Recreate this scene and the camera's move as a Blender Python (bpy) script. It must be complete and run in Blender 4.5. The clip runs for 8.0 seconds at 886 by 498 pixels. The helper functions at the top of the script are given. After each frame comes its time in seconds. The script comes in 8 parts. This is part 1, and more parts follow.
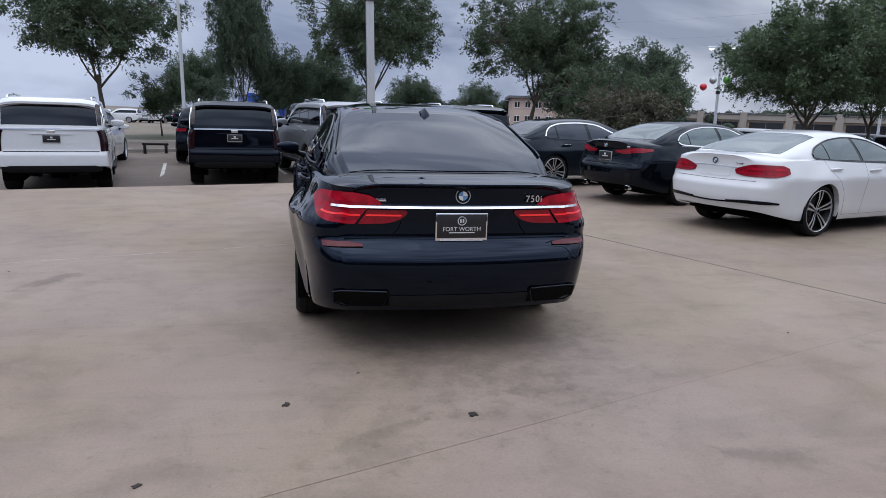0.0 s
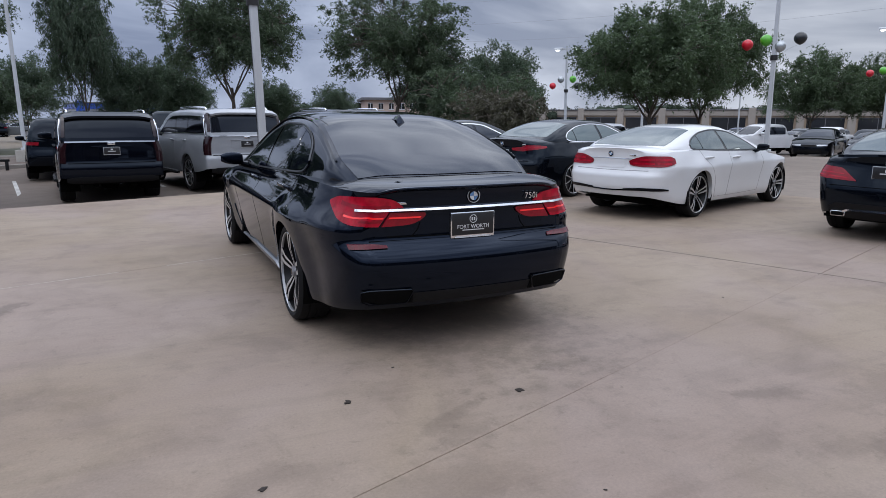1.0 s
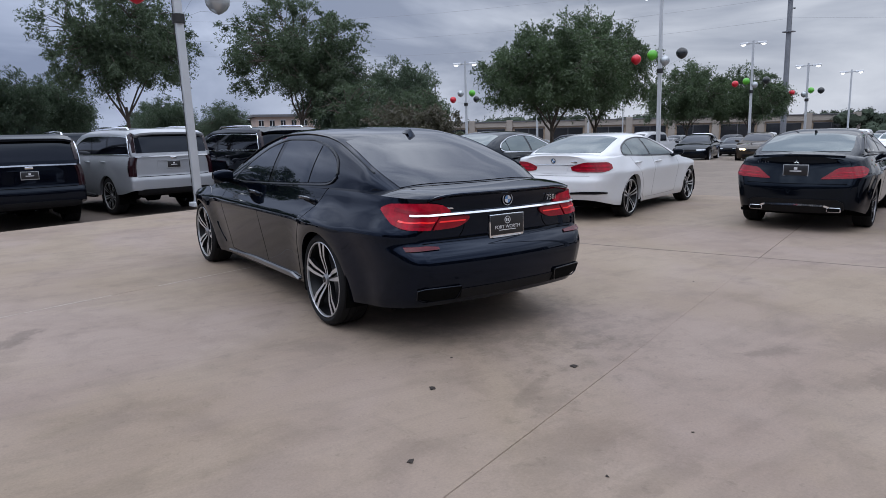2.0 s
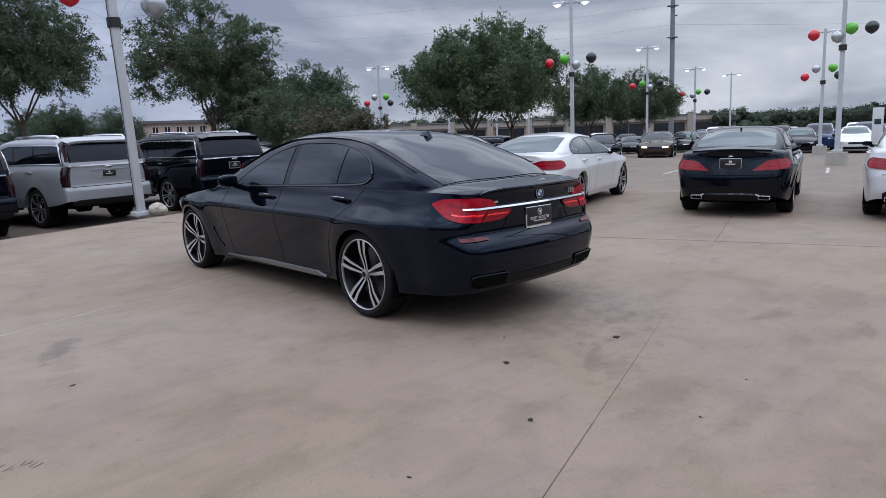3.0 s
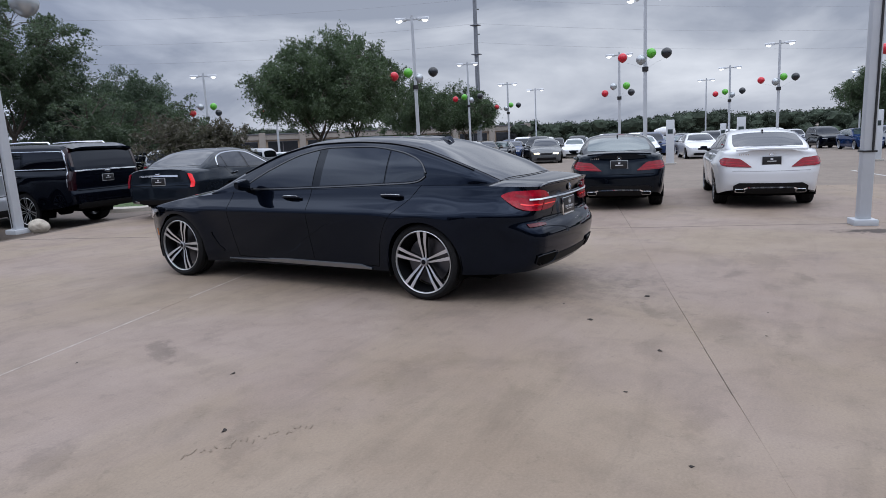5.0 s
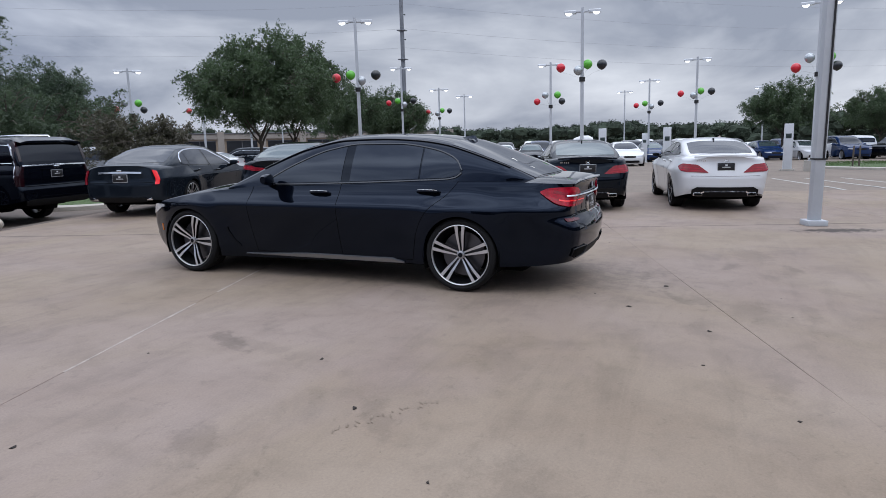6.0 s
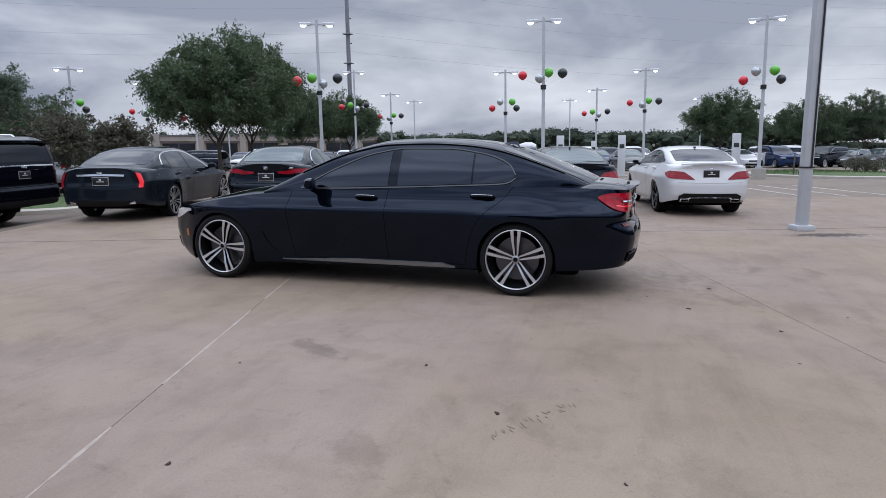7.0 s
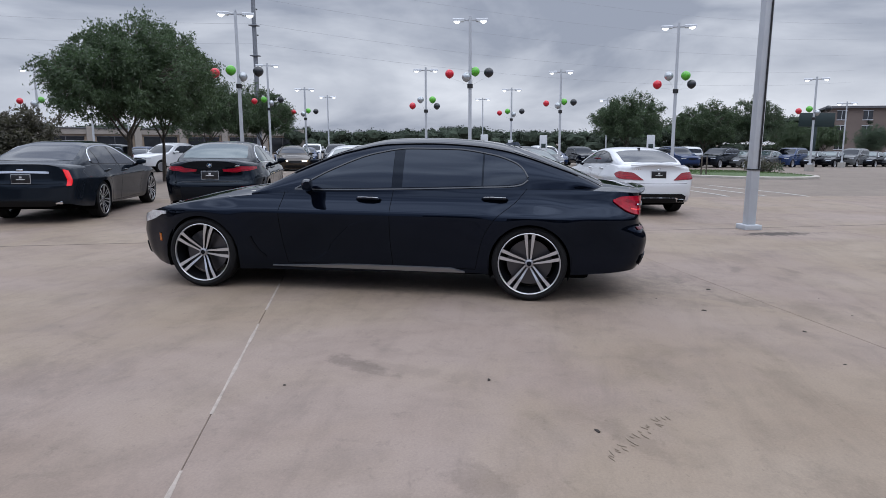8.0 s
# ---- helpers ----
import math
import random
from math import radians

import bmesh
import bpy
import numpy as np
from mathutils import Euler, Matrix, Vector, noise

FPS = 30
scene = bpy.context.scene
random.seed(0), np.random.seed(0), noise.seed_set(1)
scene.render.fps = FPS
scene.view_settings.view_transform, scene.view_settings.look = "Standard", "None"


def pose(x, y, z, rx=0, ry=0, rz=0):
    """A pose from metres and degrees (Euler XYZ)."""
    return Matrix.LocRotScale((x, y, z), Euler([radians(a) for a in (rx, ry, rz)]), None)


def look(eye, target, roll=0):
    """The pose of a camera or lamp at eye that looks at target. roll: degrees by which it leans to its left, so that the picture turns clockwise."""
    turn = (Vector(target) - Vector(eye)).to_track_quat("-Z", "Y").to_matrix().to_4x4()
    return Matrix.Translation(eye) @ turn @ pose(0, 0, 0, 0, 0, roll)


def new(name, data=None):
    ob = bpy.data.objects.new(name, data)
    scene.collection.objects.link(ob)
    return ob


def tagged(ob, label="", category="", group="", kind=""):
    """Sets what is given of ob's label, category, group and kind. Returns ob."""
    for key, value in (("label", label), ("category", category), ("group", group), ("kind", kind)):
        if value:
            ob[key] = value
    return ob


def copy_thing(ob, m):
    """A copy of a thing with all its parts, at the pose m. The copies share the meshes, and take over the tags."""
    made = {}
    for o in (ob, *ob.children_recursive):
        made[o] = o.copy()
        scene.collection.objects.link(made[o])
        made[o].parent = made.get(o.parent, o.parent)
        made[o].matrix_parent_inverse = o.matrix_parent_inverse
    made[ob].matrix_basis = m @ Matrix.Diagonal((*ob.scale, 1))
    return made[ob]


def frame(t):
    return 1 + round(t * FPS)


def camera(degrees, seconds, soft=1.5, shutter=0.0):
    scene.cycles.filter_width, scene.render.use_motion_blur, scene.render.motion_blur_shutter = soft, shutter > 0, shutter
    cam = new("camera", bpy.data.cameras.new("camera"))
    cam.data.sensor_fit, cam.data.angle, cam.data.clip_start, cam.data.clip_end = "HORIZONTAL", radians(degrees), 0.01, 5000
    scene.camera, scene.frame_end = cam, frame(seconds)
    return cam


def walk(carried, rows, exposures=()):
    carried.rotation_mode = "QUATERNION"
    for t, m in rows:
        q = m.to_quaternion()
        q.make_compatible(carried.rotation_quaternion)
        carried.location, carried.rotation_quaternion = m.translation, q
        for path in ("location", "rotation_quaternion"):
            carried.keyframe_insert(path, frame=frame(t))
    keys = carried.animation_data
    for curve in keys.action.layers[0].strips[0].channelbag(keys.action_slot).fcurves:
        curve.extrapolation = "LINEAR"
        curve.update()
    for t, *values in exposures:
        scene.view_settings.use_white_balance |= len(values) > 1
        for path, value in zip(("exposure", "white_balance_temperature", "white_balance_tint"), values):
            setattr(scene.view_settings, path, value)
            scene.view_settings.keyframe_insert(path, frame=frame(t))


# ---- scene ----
cam = camera(68.3, 8.0, soft=0.75)
PATH = [
    (0, (-0.905, -4.603, 1.417), (-0.475, -2.692, 1.011), 1.8),
    (0.5, (-1.382, -4.627, 1.431), (-0.716, -2.785, 1.029), 1.2),
    (1, (-1.878, -4.583, 1.434), (-1.039, -2.811, 1.04), 0.2),
    (1.5, (-2.402, -4.544, 1.418), (-1.404, -2.851, 1.049), -0.5),
    (1.7, (-2.604, -4.518, 1.42), (-1.554, -2.855, 1.057), -0.8),
    (2.8, (-3.716, -4.227, 1.457), (-2.417, -2.747, 1.109), -1.9),
    (3, (-3.926, -4.145, 1.444), (-2.579, -2.71, 1.091), -2.1),
    (3.5, (-4.422, -3.907, 1.466), (-2.971, -2.578, 1.111), -2.7),
    (4, (-4.925, -3.672, 1.491), (-3.387, -2.445, 1.132), -2.9),
    (4.5, (-5.373, -3.349, 1.489), (-3.753, -2.228, 1.141), -2.8),
    (5, (-5.806, -3.012, 1.46), (-4.096, -2.033, 1.118), -2.3),
    (5.2, (-5.957, -2.872, 1.449), (-4.213, -1.956, 1.107), -2.0),
    (6.5, (-6.771, -1.626, 1.428), (-4.918, -0.948, 1.102), -0.6),
    (7, (-6.893, -1.115, 1.44), (-5.005, -0.539, 1.119), -0.3),
    (7.5, (-6.936, -0.622, 1.444), (-5.014, -0.175, 1.117), -0.0),
    (8, (-6.863, -0.096, 1.466), (-4.912, 0.198, 1.137), 0.5),
]
walk(cam, [(t, look(eye, target, roll)) for t, eye, target, roll in PATH])

# ---------------------------------------------------------------- world and light
UPX, UPY = -0.3, -0.7            # the lot falls gently away: plumb things lean this much against it
HEAD = 16.5                        # the display rows' heading, degrees from x
FWD = Vector((math.cos(radians(HEAD)), math.sin(radians(HEAD)), 0))
ACR = Vector((-FWD.y, FWD.x, 0))

world = bpy.data.worlds.new("overcast_sky")
scene.world = world
world.use_nodes = True
wn, wl = world.node_tree.nodes, world.node_tree.links
wn.clear()
w_out = wn.new("ShaderNodeOutputWorld")
w_bg = wn.new("ShaderNodeBackground")
w_sky = wn.new("ShaderNodeTexSky")
w_sky.sky_type = "NISHITA"
w_sky.sun_disc = False
w_sky.sun_elevation, w_sky.sun_rotation = radians(52), radians(150)
w_sky.dust_density = 3.0
w_co = wn.new("ShaderNodeTexCoord")
w_sep = wn.new("ShaderNodeSeparateXYZ")
wl.new(w_co.outputs["Generated"], w_sep.inputs[0])
w_map = wn.new("ShaderNodeMapping")
w_map.inputs["Scale"].default_value = (1.0, 1.0, 3.0)
wl.new(w_co.outputs["Generated"], w_map.inputs[0])
w_no = wn.new("ShaderNodeTexNoise")
w_no.inputs["Scale"].default_value = 2.6
w_no.inputs["Detail"].default_value = 6.0
w_no.inputs["Roughness"].default_value = 0.52
w_no.inputs["Distortion"].default_value = 0.4
wl.new(w_map.outputs[0], w_no.inputs["Vector"])
w_cr = wn.new("ShaderNodeValToRGB")
w_cr.color_ramp.elements[0].position, w_cr.color_ramp.elements[0].color = 0.38, (0.35, 0.38, 0.46, 1)
w_cr.color_ramp.elements[1].position, w_cr.color_ramp.elements[1].color = 0.64, (0.80, 0.82, 0.88, 1)
wl.new(w_no.outputs[0], w_cr.inputs[0])
w_el = wn.new("ShaderNodeMapRange")        # an overcast sky is brightest overhead
w_el.inputs["From Min"].default_value, w_el.inputs["From Max"].default_value = 0.20, 0.75
w_el.inputs["To Min"].default_value, w_el.inputs["To Max"].default_value = 1.0, 3.5
wl.new(w_sep.outputs["Z"], w_el.inputs["Value"])
w_mul = wn.new("ShaderNodeVectorMath")
w_mul.operation = "SCALE"
w_az = wn.new("ShaderNodeMapRange")         # the cloud is thinner and paler towards the east
w_az.interpolation_type = "SMOOTHSTEP"
w_az.inputs["From Min"].default_value, w_az.inputs["From Max"].default_value = 0.15, 0.85
wl.new(w_sep.outputs["X"], w_az.inputs["Value"])
w_tint = wn.new("ShaderNodeMix")
w_tint.data_type = "RGBA"
w_tint.inputs[6].default_value, w_tint.inputs[7].default_value = (0.72, 0.80, 0.97, 1), (0.945, 0.975, 1.015, 1)
w_up = wn.new("ShaderNodeMapRange")         # overhead it is an even pale grey
w_up.interpolation_type = "SMOOTHSTEP"
w_up.inputs["From Min"].default_value, w_up.inputs["From Max"].default_value = 0.22, 0.55
wl.new(w_sep.outputs["Z"], w_up.inputs["Value"])
w_max = wn.new("ShaderNodeMath")
w_max.operation = "MAXIMUM"
wl.new(w_az.outputs[0], w_max.inputs[0])
wl.new(w_up.outputs[0], w_max.inputs[1])
wl.new(w_max.outputs[0], w_tint.inputs[0])
w_col = wn.new("ShaderNodeVectorMath")
w_col.operation = "MULTIPLY"
wl.new(w_cr.outputs[0], w_col.inputs[0])
wl.new(w_tint.outputs[2], w_col.inputs[1])
wl.new(w_col.outputs[0], w_mul.inputs[0])
wl.new(w_el.outputs[0], w_mul.inputs["Scale"])
w_ss = wn.new("ShaderNodeVectorMath")
w_ss.operation = "SCALE"
w_ss.inputs["Scale"].default_value = 0.06
wl.new(w_sky.outputs[0], w_ss.inputs[0])
w_mix = wn.new("ShaderNodeMix")
w_mix.data_type = "RGBA"
w_mix.inputs[0].default_value = 0.93
wl.new(w_ss.outputs[0], w_mix.inputs[6])
wl.new(w_mul.outputs[0], w_mix.inputs[7])
wl.new(w_mix.outputs[2], w_bg.inputs["Color"])
w_bg.inputs["Strength"].default_value = 1.0
wl.new(w_bg.outputs[0], w_out.inputs[0])

sun_data = bpy.data.lights.new("sun", "SUN")
sun_data.energy, sun_data.angle, sun_data.color = 0.25, radians(40), (1.0, 0.97, 0.93)
sun = new("sun", sun_data)
sun.matrix_world = look((0, 0, 30), (8.0, 12.0, 0))


# ---------------------------------------------------------------- materials
def material(name, color, rough=0.5, metal=0.0, coat=0.0, spec=0.5, vary=0.0, vscale=4.0, bump=0.0, bscale=60.0, per_object=0.0,
             emit=None, power=0.0, island=0.0, coat_ior=1.40, ior=1.5, tint=None, through_light=0.0):
    m = bpy.data.materials.new(name)
    m.use_nodes = True
    nt = m.node_tree
    b = nt.nodes["Principled BSDF"]
    b.inputs["Base Color"].default_value = (*color, 1)
    b.inputs["Roughness"].default_value = rough
    b.inputs["Metallic"].default_value = metal
    b.inputs["Specular IOR Level"].default_value = spec
    b.inputs["IOR"].default_value = ior
    b.inputs["Coat Weight"].default_value = coat
    b.inputs["Coat Roughness"].default_value = 0.03
    b.inputs["Coat IOR"].default_value = coat_ior
    if tint:
        b.inputs["Specular Tint"].default_value = (*tint, 1)
    if emit:
        b.inputs["Emission Color"].default_value = (*emit, 1)
        b.inputs["Emission Strength"].default_value = power
    co = nt.nodes.new("ShaderNodeTexCoord")
    if vary or per_object or island:
        hs = nt.nodes.new("ShaderNodeHueSaturation")
        hs.inputs["Color"].default_value = (*color, 1)
        nt.links.new(hs.outputs[0], b.inputs["Base Color"])
        value = None
        if vary:
            n1 = nt.nodes.new("ShaderNodeTexNoise")
            n1.inputs["Scale"].default_value, n1.inputs["Detail"].default_value = vscale, 8.0
            n1.inputs["Roughness"].default_value = 0.65
            nt.links.new(co.outputs["Object"], n1.inputs["Vector"])
            mr = nt.nodes.new("ShaderNodeMapRange")
            mr.inputs["From Min"].default_value, mr.inputs["From Max"].default_value = 0.25, 0.75
            mr.inputs["To Min"].default_value, mr.inputs["To Max"].default_value = 1 - vary, 1 + vary
            nt.links.new(n1.outputs[0], mr.inputs["Value"])
            value = mr.outputs[0]
        if per_object or island:
            oi = nt.nodes.new("ShaderNodeObjectInfo" if per_object else "ShaderNodeNewGeometry")
            sp = per_object or island
            mo = nt.nodes.new("ShaderNodeMapRange")
            mo.inputs["To Min"].default_value, mo.inputs["To Max"].default_value = 1 - sp, 1 + sp
            nt.links.new(oi.outputs["Random" if per_object else "Random Per Island"], mo.inputs["Value"])
            if value:
                mu = nt.nodes.new("ShaderNodeMath")
                mu.operation = "MULTIPLY"
                nt.links.new(value, mu.inputs[0])
                nt.links.new(mo.outputs[0], mu.inputs[1])
                value = mu.outputs[0]
            else:
                value = mo.outputs[0]
        nt.links.new(value, hs.inputs["Value"])
    if bump:
        n2 = nt.nodes.new("ShaderNodeTexNoise")
        n2.inputs["Scale"].default_value, n2.inputs["Detail"].default_value = bscale, 5.0
        nt.links.new(co.outputs["Object"], n2.inputs["Vector"])
        bp = nt.nodes.new("ShaderNodeBump")
        bp.inputs["Strength"].default_value, bp.inputs["Distance"].default_value = bump, 0.01
        nt.links.new(n2.outputs[0], bp.inputs["Height"])
        nt.links.new(bp.outputs[0], b.inputs["Normal"])
    if through_light:
        # thin leaves let part of the light through
        tr, ms = nt.nodes.new("ShaderNodeBsdfTranslucent"), nt.nodes.new("ShaderNodeMixShader")
        tr.inputs["Color"].default_value = (color[0] * 1.15, color[1] * 1.3, color[2] * 0.95, 1)
        ms.inputs[0].default_value = through_light
        nt.links.new(b.outputs[0], ms.inputs[1])
        nt.links.new(tr.outputs[0], ms.inputs[2])
        nt.links.new(ms.outputs[0], nt.nodes["Material Output"].inputs["Surface"])
    return m


M = {}
M["black_paint"] = material("black_paint", (0.0012, 0.0019, 0.0040), 0.02, spec=0.5, ior=1.41, tint=(0.56, 0.70, 1.0), vary=0.12, vscale=3)
M["black_paint_suv"] = material("black_paint_suv", (0.0018, 0.0022, 0.0045), 0.04, spec=0.28, tint=(0.66, 0.80, 1.0), vary=0.15, vscale=3)
M["navy_paint"] = material("navy_paint", (0.0020, 0.0028, 0.0050), 0.04, spec=0.30, tint=(0.68, 0.82, 1.0), vary=0.1, vscale=3)
M["grey_paint"] = material("grey_paint", (0.008, 0.011, 0.016), 0.05, spec=0.30, tint=(0.72, 0.85, 1.0), vary=0.1, vscale=3)
M["white_paint"] = material("white_paint", (0.60, 0.61, 0.63), 0.35, coat=1.0, vary=0.02, vscale=3)
M["silver_paint"] = material("silver_paint", (0.29, 0.305, 0.33), 0.40, 0.40, coat=1.0, vary=0.04, vscale=3)
M["pearl_paint"] = material("pearl_paint", (0.57, 0.59, 0.62), 0.38, coat=1.0, vary=0.03, vscale=3)
M["tint_glass"] = material("tint_glass", (0.002, 0.003, 0.007), 0.015, spec=0.52, ior=1.5, tint=(0.68, 0.80, 1.0))
M["privacy_glass"] = material("privacy_glass", (0.002, 0.002, 0.004), 0.02, spec=0.45, tint=(0.75, 0.85, 1.0))
M["clear_glass"] = material("clear_glass", (0.045, 0.064, 0.066), 0.02, spec=0.9, tint=(0.75, 0.92, 1.0))
M["gloss_black"] = material("gloss_black", (0.002, 0.002, 0.003), 0.06, spec=0.26, tint=(0.62, 0.76, 1.0))
M["plastic"] = material("black_plastic", (0.007, 0.007, 0.008), 0.6, spec=0.2, vary=0.2, vscale=20, bump=0.1, bscale=300)
M["under"] = material("underbody_black", (0.002, 0.002, 0.002), 0.9, spec=0.1, vary=0.3, vscale=6)
M["seam"] = material("panel_gap", (0.001, 0.001, 0.001), 0.9, spec=0.1)
M["seam_light"] = material("panel_gap_in_pale_paint", (0.22, 0.22, 0.23), 0.9, spec=0.1)
M["chrome"] = material("chrome", (0.86, 0.87, 0.89), 0.10, 1.0)
M["sill_satin"] = material("satin_aluminium", (0.30, 0.31, 0.33), 0.30, 0.85)
M["satin"] = material("satin_trim", (0.095, 0.098, 0.105), 0.32, 0.75)
M["lamp_red"] = material("lamp_red", (0.33, 0.004, 0.018), 0.16, spec=0.2, coat=0.3, vary=0.5, vscale=13)
M["lamp_red_dark"] = material("lamp_red_dark", (0.21, 0.003, 0.012), 0.2, spec=0.25, coat=0.4, vary=0.3, vscale=20)
M["lamp_reflector"] = material("reflector_red", (0.085, 0.003, 0.010), 0.2, spec=0.25, coat=0.2, vary=0.3, vscale=30)
M["lamp_red_lit"] = material("lamp_red_lit", (0.55, 0.006, 0.012), 0.1, coat=1.0, emit=(1.0, 0.03, 0.03), power=0.35)
M["lamp_dark"] = material("lamp_smoked", (0.014, 0.003, 0.005), 0.08, coat=0.6)
M["lamp_clear"] = material("lamp_clear", (0.66, 0.68, 0.72), 0.1, 0.35, coat=1.0, vary=0.5, vscale=22)
M["lamp_on"] = material("headlamp_on", (0.9, 0.8, 0.6), 0.2, emit=(1.0, 0.78, 0.45), power=5.0)
M["amber"] = material("amber_marker", (0.45, 0.12, 0.01), 0.15, coat=1.0)
M["tyre"] = material("tyre_rubber", (0.007, 0.007, 0.008), 0.8, spec=0.25, vary=0.25, vscale=12, bump=0.2, bscale=120)
M["rim_face"] = material("machined_rim", (0.60, 0.61, 0.63), 0.28, 0.8)
M["rim_dark"] = material("rim_dark", (0.004, 0.004, 0.005), 0.35, spec=0.3)
M["rim_grey"] = material("rim_grey", (0.34, 0.34, 0.36), 0.35, 0.8)
M["disc"] = material("brake_steel", (0.10, 0.10, 0.11), 0.35, 0.9)
M["plate_rim"] = material("plate_rim", (0.40, 0.41, 0.43), 0.35, 0.3)
M["plate_dark"] = material("plate_black", (0.010, 0.010, 0.012), 0.4)
M["ink"] = material("white_lettering", (0.62, 0.63, 0.65), 0.4, 0.3)
M["blue_badge"] = material("badge_blue", (0.10, 0.22, 0.42), 0.2, coat=1.0)
M["pole_paint"] = material("pole_grey_paint", (0.44, 0.46, 0.49), 0.5, vary=0.08, vscale=2, bump=0.05, bscale=30)
M["steel"] = material("weathered_steel", (0.20, 0.21, 0.23), 0.55, 0.5, vary=0.15, vscale=2)
M["lamp_lens"] = material("lamp_lens", (0.9, 0.9, 0.9), 0.3, emit=(0.95, 0.98, 1.0), power=3.4)
M["cable"] = material("black_cable", (0.012, 0.012, 0.013), 0.6)
M["concrete_base"] = material("cast_concrete", (0.36, 0.34, 0.31), 0.85, vary=0.15, vscale=5, bump=0.3, bscale=40)
M["balloon_red"] = material("balloon_red", (0.58, 0.012, 0.030), 0.28, coat=0.3, vary=0.05)
M["balloon_green"] = material("balloon_green", (0.10, 0.42, 0.035), 0.28, coat=0.3, vary=0.05)
M["balloon_silver"] = material("balloon_silver", (0.42, 0.45, 0.47), 0.22, 0.5)
M["balloon_black"] = material("balloon_black", (0.015, 0.018, 0.022), 0.28, coat=0.3)
M["bark"] = material("bark", (0.075, 0.060, 0.048), 0.9, vary=0.35, vscale=9, bump=0.6, bscale=25)
M["leaf"] = material("oak_leaf", (0.066, 0.094, 0.056), 0.55, island=0.5, through_light=0.35)
M["leaf_dark"] = material("dense_leaf", (0.068, 0.098, 0.066), 0.55, island=0.5, through_light=0.35)
M["leaf_light"] = material("fresh_leaf", (0.066, 0.098, 0.052), 0.55, island=0.5, through_light=0.35)
M["leaf_russet"] = material("russet_leaf", (0.075, 0.068, 0.050), 0.6, island=0.5, through_light=0.3)
M["leaf_far"] = material("far_wood_leaf", (0.040, 0.053, 0.038), 0.85, spec=0.1, vary=0.6, vscale=0.8, bump=1.0, bscale=2.5, island=0.35)
M["rock"] = material("limestone", (0.42, 0.38, 0.32), 0.9, vary=0.25, vscale=12, bump=0.8, bscale=25)
M["grass"] = material("grass", (0.055, 0.095, 0.025), 0.8, vary=0.3, vscale=3, bump=0.6, bscale=90)
M["grass_blade"] = material("grass_blade", (0.06, 0.11, 0.025), 0.7, island=0.35)
M["line_paint"] = material("line_paint", (0.42, 0.41, 0.39), 0.8, vary=0.4, vscale=5, bump=0.2, bscale=60)
M["kerb"] = material("kerb_concrete", (0.40, 0.37, 0.33), 0.85, vary=0.15, vscale=4, bump=0.3, bscale=40)
M["tan_wall"] = material("tan_masonry", (0.36, 0.28, 0.21), 0.9, vary=0.12, vscale=0.4, bump=0.2, bscale=8)
M["grey_wall"] = material("grey_stone_wall", (0.30, 0.27, 0.24), 0.9, vary=0.12, vscale=0.4)
M["brown_wall"] = material("brown_masonry", (0.17, 0.135, 0.12), 0.9, vary=0.1, vscale=0.3)
M["dark_window"] = material("dark_window", (0.02, 0.022, 0.026), 0.08, spec=0.6)
M["roof_grey"] = material("roof_grey", (0.11, 0.11, 0.12), 0.8, vary=0.1, vscale=0.4)
M["sign_white"] = material("sign_white", (0.55, 0.57, 0.60), 0.5, vary=0.05)
M["sign_dark"] = material("sign_dark", (0.02, 0.035, 0.035), 0.4)
M["sign_blue"] = material("sign_blue", (0.02, 0.07, 0.35), 0.4)
M["debris"] = material("dry_leaf", (0.018, 0.012, 0.009), 0.8)


